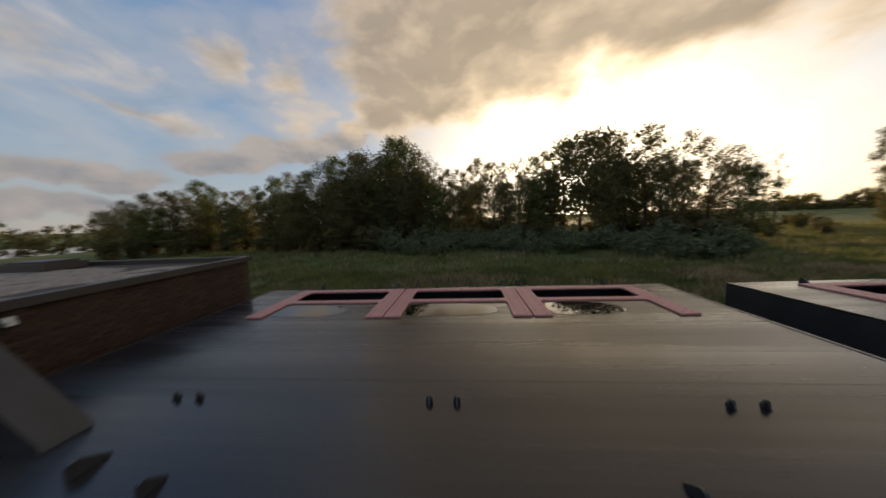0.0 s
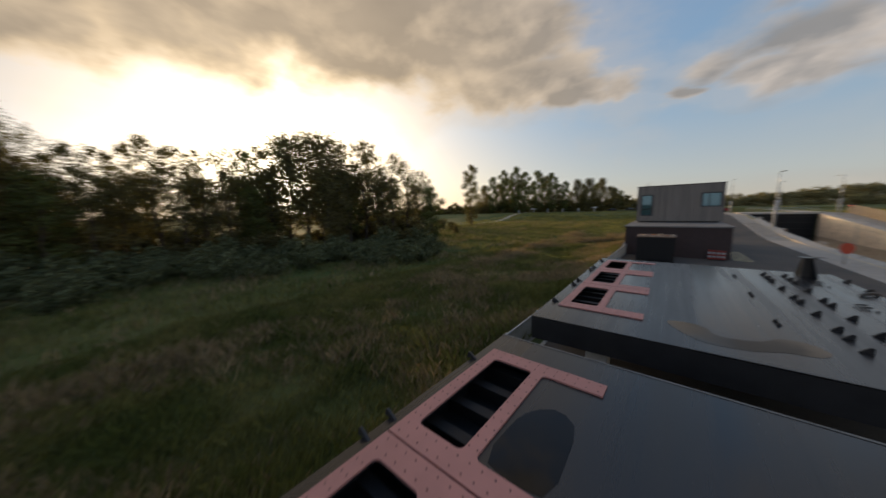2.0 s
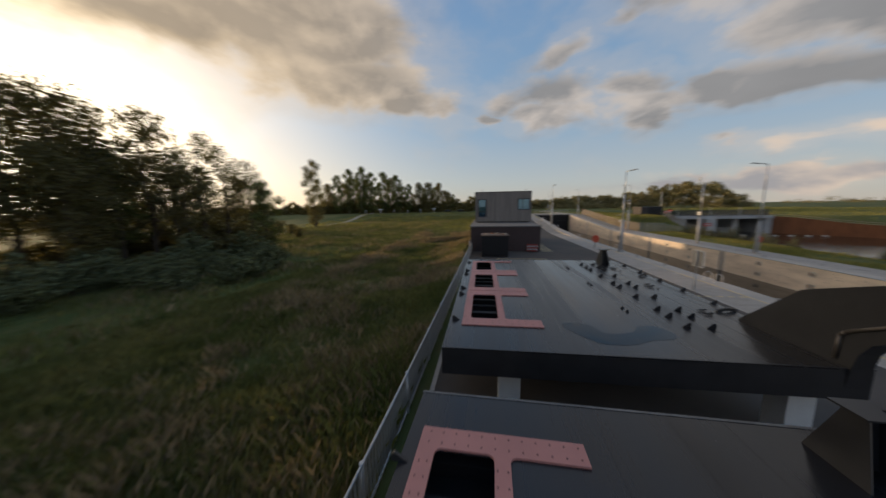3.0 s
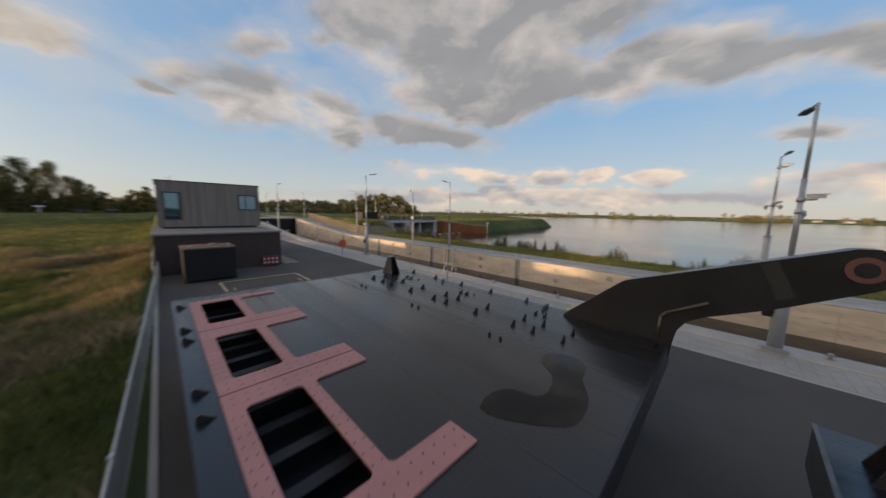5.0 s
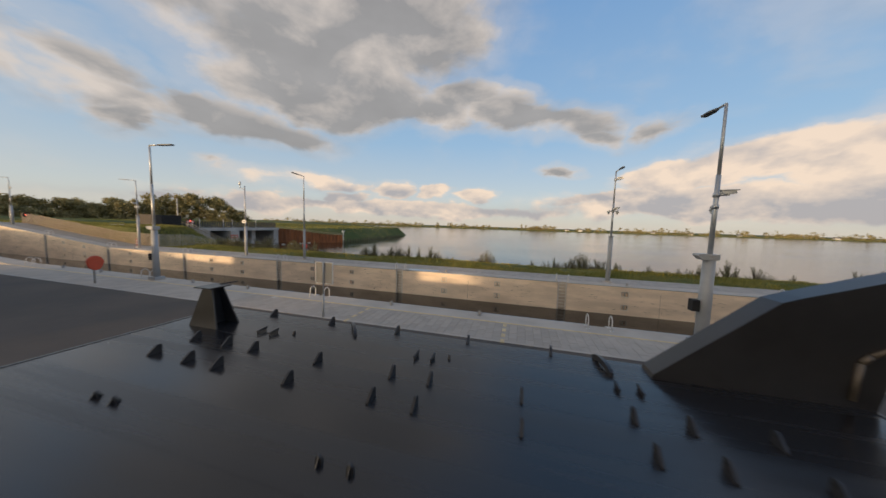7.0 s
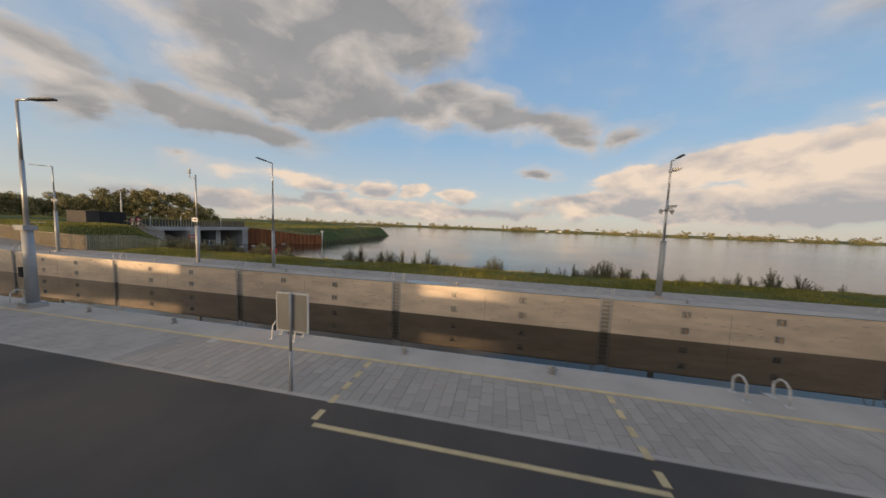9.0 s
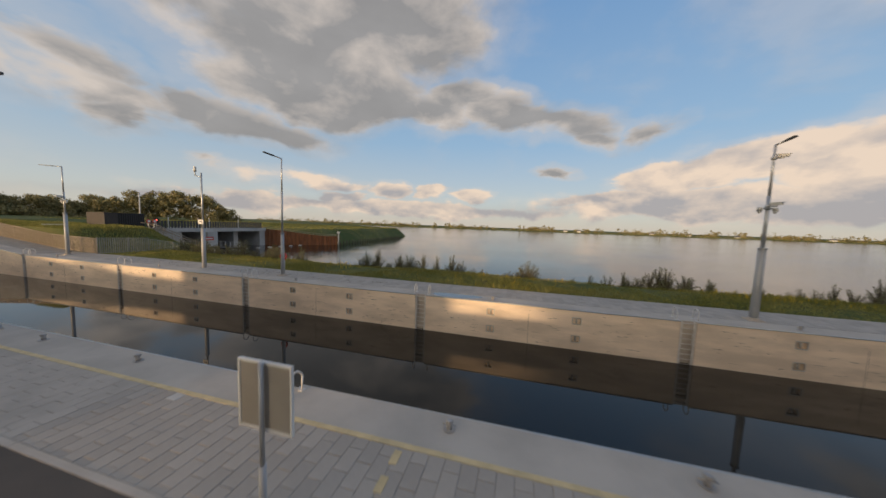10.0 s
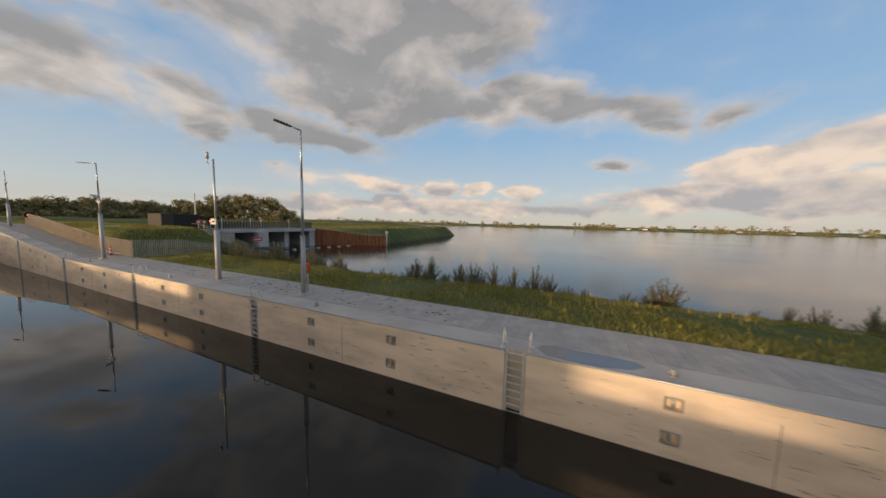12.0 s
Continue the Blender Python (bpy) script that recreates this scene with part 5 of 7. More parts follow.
# ---- lamps, signs and small things on the quays ----
def lamp_post(x, y, z, h, arm, label, sleeve=3.2, cams=(), double=False, base=0.17, rise=0.1):
    """A grey pole on a thicker sleeve, with an angled arm and a flat lamp head. arm: horizontal reach (dx, dy)."""
    t = thing("street_lamp", label, "street lamp", "lamp posts")
    bm = bmesh.new()
    box(bm, x - 0.3, x + 0.3, y - 0.3, y + 0.3, z - 0.02, z + 0.05)
    tube(bm, (x, y, z + 0.05), (x, y, z + 0.12), 0.24, sides=14)
    part("foot_plate", bm, COPE, t, "concrete foot")
    bm = bmesh.new()
    tube(bm, (x, y, z + 0.1), (x, y, z + sleeve), base, base * 0.88, sides=14)
    part("sleeve", bm, LAMP_GREY, t, "thick grey lower sleeve")
    bm = bmesh.new()
    tube(bm, (x, y, z + sleeve), (x, y, z + sleeve + 0.06), base * 1.1, base * 1.1, sides=14)
    part("collar", bm, LAMP_GREY, t)
    bm = bmesh.new()
    tube(bm, (x, y, z + sleeve), (x, y, z + h * 0.72), 0.075, 0.07, sides=12)
    tube(bm, (x, y, z + h * 0.72), (x, y, z + h), 0.055, 0.045, sides=12)
    part("pole", bm, GALV, t)
    dx, dy = arm
    reach = math.hypot(dx, dy)
    u = Vector((dx / reach, dy / reach, 0)) if reach else Vector((1, 0, 0))
    for s in ((1, -1) if double else (1,)):
        a, b = Vector((x, y, z + h)), Vector((x, y, z + h + rise * 0.35)) + u * reach * 0.35 * s
        bm = bmesh.new()
        tube(bm, a, b, 0.045, 0.04, sides=10)
        arm_ob = part("arm", bm, GALV, t)
        q = pose(*b, 0, 0, math.degrees(math.atan2(u.y * s, u.x * s))) @ pose(0, 0, 0, 0, -math.degrees(math.atan2(rise, reach)), 0)
        bm = bmesh.new()
        out = [(0, -0.05), (0.2, -0.13), (reach * 0.65, -0.12), (reach * 0.7, -0.08), (reach * 0.7, 0.08), (reach * 0.65, 0.12), (0.2, 0.13), (0, 0.05)]
        in_xy(bm, out, -0.025, 0.025)
        bmesh.ops.transform(bm, matrix=q, verts=bm.verts)
        part("lamp_head", bm, HEAD, arm_ob, "flat dark lamp head")
    for cz, ang, kind in cams:
        c = math.radians(ang)
        d = Vector((math.cos(c), math.sin(c), 0))
        p = Vector((x, y, z + cz))
        bm = bmesh.new()
        tube(bm, p, p + d * 0.28, 0.03, sides=8)
        tube(bm, p - Vector((0, 0, 0.07)), p + Vector((0, 0, 0.07)), 0.1, sides=12)
        mount = part("camera_mount", bm, GALV, t)
        bm = bmesh.new()
        m = Matrix.Translation(p + d * 0.3) @ Matrix.Rotation(c, 4, "Z")
        if kind == "box":
            box(bm, -0.2, 0.2, -0.06, 0.06, 0.04, 0.16, m)
            box(bm, -0.22, 0.27, -0.075, 0.075, 0.16, 0.178, m)
            tube(bm, m @ Vector((0, 0, -0.02)), m @ Vector((0, 0, 0.05)), 0.04, sides=8)
        elif kind == "dome":
            tube(bm, m @ Vector((0, 0, 0.05)), m @ Vector((0, 0, -0.12)), 0.09, 0.11, sides=12)
            tube(bm, m @ Vector((0, 0, -0.12)), m @ Vector((0, 0, -0.24)), 0.1, 0.04, sides=12)
        else:
            box(bm, -0.05, 0.3, -0.24, 0.24, -0.02, 0.1, m)
        part("camera", bm, CREAM if kind != "flood" else HEAD, mount, "pale camera housing" if kind != "flood" else "floodlight")
    if base >= 0.18:
        bm = bmesh.new()
        box(bm, x - 0.32, x + 0.32, y - 0.26, y + 0.26, z + 0.05, z + 0.2)
        part("plinth", bm, LAMP_GREY, t, "square steel plinth", bevel=0.03)
        bm = bmesh.new()
        box(bm, x + 0.2, x + 0.42, y - 0.14, y + 0.14, z + 1.25, z + 1.65)
        part("switch_box", bm, CONTAINER, t, "small black switch box", bevel=0.02)
        bm = bmesh.new()
        in_xz(bm, [(x - 0.2, z + sleeve - 0.12), (x + 0.28, z + sleeve - 0.12), (x + 0.42, z + sleeve + 0.02), (x + 0.4, z + sleeve + 0.08), (x - 0.2, z + sleeve + 0.08)], y - 0.19, y + 0.19)
        part("hood", bm, LAMP_GREY, t, "grey hood over the sleeve", bevel=0.02)
    return t


lamp_post(4.4, -6.1, 0.0, 8.3, (0.2, -0.8), "tall grey lamp post with cameras at the lock edge", sleeve=3.2, cams=((5.3, 170, "box"), (4.9, 250, "dome")), base=0.2, rise=-0.1)
lamp_post(32.9, -6.5, 0.0, 8.3, (-1.6, -0.2), "tall grey lamp post with a flat head at the lock edge", sleeve=3.3, base=0.18, rise=0.02)
lamp_post(64.5, -6.6, 0.75, 8.3, (-2.4, 0.0), "tall grey lamp post with cameras on the ramp", sleeve=4.2, cams=((5.6, 160, "box"), (4.6, 200, "dome")))
lamp_post(4.1, -18.48, 0.0, 8.4, (-0.35, 0.55), "grey camera post with a floodlight beside the grass bank", sleeve=3.5, cams=((5.45, 180, "dome"), (5.45, 0, "dome"), (5.55, 120, "box"), (7.8, 170, "box")), base=0.17, rise=0.25)
lamp_post(32.3, -18.55, 0.0, 8.5, (0.4, 1.1), "slim grey lamp post beside the grass bank", sleeve=3.1, base=0.13, rise=0.2)
lamp_post(57.6, -18.6, 0.0, 8.4, (1.9, 0.5), "grey lamp post with cameras before the timber fence", sleeve=4.0, cams=((5.2, 180, "dome"), (5.2, 0, "dome"), (5.5, 90, "box")), base=0.15)
lamp_post(86.3, -18.7, 2.0, 7.2, (2.0, 0.4), "grey lamp post with a camera at the top of the ramp", sleeve=3.0, cams=((5.6, 180, "box"),))
lamp_post(100.0, -6.0, 2.2, 8.0, (-2.4, 0.0), "far grey lamp post beyond the lock head", sleeve=3.0)
lamp_post(125.0, -19.0, 2.2, 8.0, (-2.4, 0.0), "far grey lamp post beyond the lock head", sleeve=3.0)

# slim camera mast with a small sign
mast = thing("camera_mast", "slim grey mast with a camera arm and small white sign", "mast")
bm = bmesh.new()
tube(bm, (40.1, -18.6, 0), (40.1, -18.6, 3.2), 0.15, 0.14, sides=12)
part("sleeve", bm, LAMP_GREY, mast)
bm = bmesh.new()
tube(bm, (40.1, -18.6, 3.2), (40.1, -18.6, 7.6), 0.07, 0.06, sides=10)
part("pole", bm, GALV, mast)
bm = bmesh.new()
path_tube(bm, [(40.1, -18.6, 7.25), (40.75, -18.6, 7.4), (40.75, -18.6, 7.75)], 0.035, 8)
arm_ob = part("arm", bm, GALV, mast)
bm = bmesh.new()
tube(bm, (40.75, -18.6, 7.7), (40.75, -18.6, 8.1), 0.1, 0.09, sides=10)
part("camera", bm, CREAM, arm_ob, "pale cylindrical camera")
bm = bmesh.new()
box(bm, 39.85, 40.4, -18.48, -18.45, 3.55, 3.9)
sign = part("sign_plate", bm, WHITE, mast, "small white sign plate")
bm = bmesh.new()
box(bm, 39.95, 40.25, -18.448, -18.444, 3.68, 3.76)
part("sign_mark", bm, CONTAINER, sign, "dark bar on the sign")
# the sign on the near pavement, seen from behind
sgn = thing("road_sign", "grey back of a white-rimmed square sign on a pole", "road sign")
bm = bmesh.new()
tube(bm, (18.47, -4.05, 0.0), (18.47, -4.05, 1.0), 0.05, sides=12)
part("sleeve", bm, LAMP_GREY, sgn, "thicker grey-green lower tube")
bm = bmesh.new()
tube(bm, (18.47, -4.05, 1.0), (18.47, -4.05, 2.4), 0.034, sides=12)
part("pole", bm, LAMP_GREY, sgn)
bm = bmesh.new()
box(bm, 18.04, 18.9, -4.125, -4.11, 1.46, 2.37)
part("panel", bm, surface("sign_back_grey", (0.33, 0.31, 0.28), 0.55, metal=0.3, var=0.08), sgn, "bare grey back of the panel", bevel=0.004)
bm = bmesh.new()
for b in ((18.02, 18.05, 1.44, 2.39), (18.89, 18.92, 1.44, 2.39), (18.05, 18.89, 1.44, 1.475), (18.05, 18.89, 2.355, 2.39)):
    box(bm, b[0], b[1], -4.14, -4.095, b[2], b[3])
part("rim", bm, WHITE, sgn, "white folded rim")
sgn.matrix_basis = Matrix.Translation((18.6, -4.12, 0)) @ Matrix.Diagonal((0.93, 0.93, 0.97, 1)) @ Matrix.Translation((-18.47, 4.05, 0))

# lifebuoy stand
buoy = thing("lifebuoy_stand", "red rounded lifebuoy case on a short grey post", "lifebuoy stand")
bm = bmesh.new()
tube(bm, (34.6, -4.55, 0), (34.6, -4.55, 1.5), 0.05, sides=10)
part("post", bm, GALV, buoy)
bm = bmesh.new()
ring = [(0.36 * math.cos(2 * math.pi * k / 20) * (1.0 if math.sin(2 * math.pi * k / 20) > 0 else 0.9), 1.2 + 0.42 * math.sin(2 * math.pi * k / 20)) for k in range(20)]
in_yz(bm, ring, -0.09, 0.09)
bmesh.ops.transform(bm, matrix=Matrix.Translation((34.5, -4.55, 0)), verts=bm.verts)
part("case", bm, ORANGE, buoy, "orange-red rounded case", bevel=0.04)


def torus(bm, c, r, w, sides=18, ring=8):
    """A ring in the xz plane."""
    rows = []
    for i in range(sides):
        a = 2 * math.pi * i / sides
        rows.append([bm.verts.new((c[0] + (r + w * math.cos(b)) * math.cos(a), c[1] + w * math.sin(b), c[2] + (r + w * math.cos(b)) * math.sin(a))) for b in [2 * math.pi * k / ring for k in range(ring)]])
    for i in range(sides):
        for k in range(ring):
            bm.faces.new((rows[i][k], rows[i][(k + 1) % ring], rows[(i + 1) % sides][(k + 1) % ring], rows[(i + 1) % sides][k])).smooth = True


b2 = thing("lifebuoy", "red lifebuoy hung on a post beside a lamp post", "lifebuoy")
bm = bmesh.new()
torus(bm, (32.7, -19.05, 1.35), 0.24, 0.07)
part("ring", bm, RED, b2)
bm = bmesh.new()
tube(bm, (32.7, -19.15, 0), (32.7, -19.15, 1.2), 0.03, sides=8)
part("post", bm, GALV, b2)

# mooring bollards
def bollard(x, y, z):
    t = thing("mooring_bollard", "small grey steel mooring bollard on the coping", "bollard", "mooring bollards")
    bm = bmesh.new()
    tube(bm, (x, y, z), (x, y, z + 0.02), 0.12, sides=14)
    tube(bm, (x, y, z + 0.02), (x, y, z + 0.14), 0.055, 0.05, sides=12)
    part("post", bm, BOLLARD, t)
    bm = bmesh.new()
    tube(bm, (x, y, z + 0.14), (x, y, z + 0.18), 0.07, 0.08, sides=12)
    tube(bm, (x, y, z + 0.18), (x, y, z + 0.2), 0.08, 0.045, sides=12)
    part("cap", bm, BOLLARD, t)
    bm = bmesh.new()
    tube(bm, (x - 0.14, y, z + 0.1), (x + 0.14, y, z + 0.1), 0.018, sides=8)
    part("cross_bar", bm, BOLLARD, t)


for base in LADDERS:
    for d in (4.85, 9.2):
        if 0 < base + d < 60:
            bollard(base + d, -6.7, 0.0)
            if d > 5:
                bollard(base + d, -17.4, 0.0)

# signal lights
for x, y, z, label in ((87.0, -20.3, 2.3, "red ship signal on a short pole at the ramp"), (74.5, -35.4, 2.0, "red signal light beside the sluice")):
    s = thing("signal_light", label, "signal light")
    bm = bmesh.new()
    tube(bm, (x, y, z - 0.3), (x, y, z + 1.3), 0.05, sides=8)
    part("pole", bm, GALV, s)
    bm = bmesh.new()
    tube(bm, (x - 0.06, y, z + 1.3), (x, y, z + 1.3), 0.42, sides=18)
    part("board", bm, CONTAINER, s, "round black backing board")
    bm = bmesh.new()
    tube(bm, (x - 0.12, y, z + 1.3), (x - 0.062, y, z + 1.3), 0.16, sides=14)
    part("lens", bm, glow("red_signal", (1.0, 0.16, 0.1), 2.0), s, "lit red lens")


# ---- fences ----
def bar_fence(label, pts, h, spacing, material, bar, group):
    f = thing("fence", label, "fence", group)
    shared = None
    for (ax, ay, az), (bx, by, bz) in zip(pts, pts[1:]):
        length = math.hypot(bx - ax, by - ay)
        ux, uy = (bx - ax) / length, (by - ay) / length
        for zz in (0.12, h - 0.03):
            bm = bmesh.new()
            tube(bm, (ax, ay, az + zz), (bx, by, bz + zz), 0.03, sides=6)
            part("rail", bm, material, f)
        k = 0
        while k * spacing < length:
            t = k * spacing / length
            p = (ax + ux * k * spacing, ay + uy * k * spacing, az + (bz - az) * t)
            if shared is None:
                bm = bmesh.new()
                box(bm, -bar[0], bar[0], -bar[1], bar[1], 0.05, h)
                shared = finish(bm, "bar", material)
            ob = new("bar", shared)
            ob.location = p
            ob.rotation_euler = (0, 0, math.atan2(uy, ux))
            ob.parent = f
            k += 1
        k = 0
        while k * 2.5 <= length:
            p = (ax + ux * k * 2.5, ay + uy * k * 2.5, az + (bz - az) * k * 2.5 / length)
            bm = bmesh.new()
            tube(bm, (p[0], p[1], p[2] - 0.3), (p[0], p[1], p[2] + h + 0.03), 0.04, sides=8)
            part("post", bm, material, f)
            k += 1
    return f


bar_fence("grey galvanised bar fence along the meadow edge", [(-5.4, 10.1, -0.05), (33.0, 9.22, 0.0)], 1.05, 0.13, GALV, (0.012, 0.02), "yard fence")
bar_fence("grey galvanised bar fence beyond the lock house", [(33.0, 9.5, 0.0), (60.0, 9.5, 0.3)], 1.05, 0.2, GALV, (0.012, 0.02), "yard fence")
bar_fence("tan steel mesh fence rising beside the ramp", [(56.8, -20.2, 0.0), (64.0, -20.2, 0.15), (71.0, -20.2, 0.8), (83.0, -20.2, 1.95), (88.0, -20.2, 2.3)], 1.6, 0.12, MESH_TAN, (0.02, 0.012), "steel fences")
bar_fence("grey-green slatted steel fence across the grass bank", [(56.8, -20.25, 0.0), (57.1, -24.6, -0.15)], 1.65, 0.17, SLAT_GREY, (0.045, 0.012), "steel fences")
bar_fence("grey-green slatted steel fence running low towards the water", [(57.1, -24.6, -0.15), (57.5, -29.0, -1.0)], 1.5, 0.17, SLAT_GREY, (0.03, 0.012), "steel fences")

# handrails and steps down the bank beside the sluice
stair = thing("stair", "concrete bank stair with pale handrails beside the sluice", "stair")
for s in (-0.6, 0.6):
    bm = bmesh.new()
    path_tube(bm, [(68.0 + s, -31.6, 3.0), (68.0 + s, -32.4, 2.9), (68.0 + s, -39.2, -0.6)], 0.045, 6)
    path_tube(bm, [(68.0 + s, -32.4, 2.45), (68.0 + s, -39.2, -1.05)], 0.035, 6)
    part("handrail", bm, WOOD_FENCE, stair, "pale handrail")
    for k in range(7):
        q = k / 6
        bm = bmesh.new()
        tube(bm, (68.0 + s, -32.4 - 6.8 * q, 1.6 - 3.5 * q), (68.0 + s, -32.4 - 6.8 * q, 2.9 - 3.5 * q), 0.04, sides=6)
        part("rail_post", bm, WOOD_FENCE, stair)
for k in range(18):
    bm = bmesh.new()
    box(bm, 67.45, 68.55, -32.8 - 0.37 * k, -32.4 - 0.37 * k, 1.3 - 0.19 * k, 1.95 - 0.19 * k)
    part("tread", bm, COPE, stair)
stair.matrix_basis = Matrix.Translation((0, 1.4, 0))
dock = thing("landing_stage", "small dark landing stage with rails below the sluice", "landing stage")
bm = bmesh.new()
box(bm, 63.5, 69.5, -41.5, -39.3, -1.35, -1.15)
part("deck", bm, CONTAINER, dock)
for k in range(6):
    bm = bmesh.new()
    tube(bm, (63.8 + 1.1 * k, -41.3, -3.0), (63.8 + 1.1 * k, -41.3, -0.2), 0.05, sides=6)
    part("rail_post", bm, GALV, dock)
bm = bmesh.new()
tube(bm, (63.8, -41.3, -0.25), (69.3, -41.3, -0.25), 0.035, sides=6)
part("rail", bm, GALV, dock)
for y in (-31.0, -30.3):
    w2 = thing("warning_sign", "small white sign with a red edge at the stair head", "sign", "stair head signs")
    bm = bmesh.new()
    tube(bm, (67.2, y, 2.1), (67.2, y, 3.2), 0.035, sides=6)
    part("pole", bm, GALV, w2)
    bm = bmesh.new()
    tube(bm, (67.13, y, 3.25), (67.17, y, 3.25), 0.26, sides=16)
    disc = part("disc", bm, RED, w2, "red rim")
    bm = bmesh.new()
    tube(bm, (67.1, y, 3.25), (67.129, y, 3.25), 0.17, sides=16)
    part("face", bm, WHITE, disc, "white face")
nos = thing("road_sign", "small red and white sign board near the sluice", "road sign")
bm = bmesh.new()
tube(bm, (67.0, -38.4, -1.4), (67.0, -38.4, 0.75), 0.04, sides=6)
part("pole", bm, GALV, nos)
bm = bmesh.new()
box(bm, 66.9, 66.95, -39.1, -37.6, 0.15, 0.75)
board = part("board", bm, RED, nos)
bm = bmesh.new()
box(bm, 66.88, 66.898, -38.9, -37.8, 0.36, 0.54)
part("bar_mark", bm, WHITE, board, "white bar")


# ---- trees, shrubs and grass ----
def leaves(rng, centres, radius, per, size, squash=0.8, out=None):
    """Small leaf quads scattered in soft clumps round the given centres, mostly facing out of the clump."""
    c = np.repeat(np.asarray(centres), per, axis=0)
    k = len(c)
    r = np.repeat(np.asarray(radius), per)
    p = rng.normal(size=(k, 3))
    p /= np.linalg.norm(p, axis=1)[:, None]
    face = (p if out is None else np.asarray(out)) + rng.normal(size=(k, 3)) * 0.45 + np.array((0, 0, 0.25))
    p *= (rng.random(k) ** 0.45 * r)[:, None]
    p[:, 2] *= squash
    p += c
    u = np.cross(face, rng.normal(size=(k, 3)))
    u /= np.linalg.norm(u, axis=1)[:, None] + 1e-9
    v = np.cross(face, u)
    v /= np.linalg.norm(v, axis=1)[:, None] + 1e-9
    s = size * (0.6 + 0.8 * rng.random(k))[:, None]
    verts = np.stack([p - u * s, p - v * s * 0.55, p + u * s, p + v * s * 0.55], 1).reshape(-1, 3)
    return verts, np.arange(k * 4).reshape(-1, 4)


def tree(h, spread, seed, material, label, low=0.2, lobes=11, count=4500, leaf=0.16, gap=0.3, category="tree"):
    """A tapered trunk with limbs and twigs; the crown is built of billowing lobes of small leaves with gaps."""
    rng, rnd = np.random.default_rng(seed), random.Random(seed)
    t = thing("tree", label, category, "trees of the wood")
    bm = bmesh.new()
    pts = [Vector((0, 0, -0.3))]
    for i in range(1, 8):
        pts.append(Vector((rnd.uniform(-0.015, 0.015) * h * i / 3, rnd.uniform(-0.015, 0.015) * h * i / 3, h * 0.88 * i / 7)))
    r0 = h * 0.011 + 0.05

    def on_trunk(f):
        q = min(max(f, 0.0), 0.999) * 7
        return pts[int(q)].lerp(pts[int(q) + 1], q - int(q))

    for i, (a, b) in enumerate(zip(pts, pts[1:])):
        tube(bm, a, b, r0 * (1 - i / 7.5), r0 * (1 - (i + 1) / 7.5), sides=7, caps=False)
    cs, rs = [], []
    for k in range(lobes):
        f = low + (0.94 - low) * (k + 0.5) / lobes
        s = (f - low) / (1 - low)
        body = math.sin(math.pi * (0.22 + 0.62 * s)) ** 0.8
        r = spread * rnd.uniform(0.34, 0.5) * (0.6 + 0.5 * body)
        out = max(0.0, spread * body - r * 0.75) * rnd.uniform(0.5, 1.0)
        ang = k * 2.4 + rnd.uniform(-0.7, 0.7)
        c = on_trunk(f) + Vector((math.cos(ang) * out, math.sin(ang) * out, 0))
        c.z = min(h * f, h - r * 0.85)
        cs.append(tuple(c))
        rs.append(r)
        base = on_trunk(max(low * 0.5, f - 0.1 - 0.4 * out / h))
        mid = base.lerp(c, 0.55) + Vector((0, 0, -0.05 * out))
        tube(bm, base, mid, r0 * 0.4 * (1.15 - f), r0 * 0.2 * (1.15 - f), sides=5, caps=False)
        tube(bm, mid, c, r0 * 0.2 * (1.15 - f), 0.02, sides=5, caps=False)
        for _ in range(5):
            d = Vector((rnd.gauss(0, 1), rnd.gauss(0, 1), abs(rnd.gauss(0, 1)))).normalized() * r * rnd.uniform(0.6, 1.0)
            tube(bm, mid.lerp(c, rnd.uniform(0.4, 1.0)), c + d, 0.022, 0.006, sides=3, caps=False)
    top = pts[-1] + Vector((0, 0, h * 0.06))
    cs.append((top.x, top.y, h - spread * 0.28))
    rs.append(spread * 0.33)
    part("trunk", bm, BARK, t)
    cs, rs = np.array(cs), np.array(rs)
    pick = rng.choice(len(rs), size=count * 2, p=rs ** 2 / (rs ** 2).sum())
    d = rng.normal(size=(count * 2, 3))
    d /= np.linalg.norm(d, axis=1)[:, None]
    d[:, 2] *= 0.8
    p = cs[pick] + d * (rs[pick] * rng.random(count * 2) ** 0.4 * (1 + 0.12 * rng.normal(size=count * 2)))[:, None]
    q = p * (14.0 / h)
    tuft = np.sin(q[:, 0] * 3.1 + seed) * np.sin(q[:, 1] * 2.9 + 1.3 * seed) * np.sin(q[:, 2] * 3.7) + 0.5 * np.sin(q[:, 0] * 7.3) * np.sin(q[:, 1] * 6.7 + 2) * np.sin(q[:, 2] * 8.1)
    ok = ((tuft + 0.25 * rng.normal(size=count * 2)) > gap - 0.5) & (p[:, 2] < h)
    p, d = p[ok][:count], d[ok][:count]
    v, f = leaves(rng, p, np.full(len(p), leaf * 1.2), 1, leaf, 0.8, d)
    crown = new("crown", mesh_of("crown", v, f, material))
    crown.parent = t
    return t


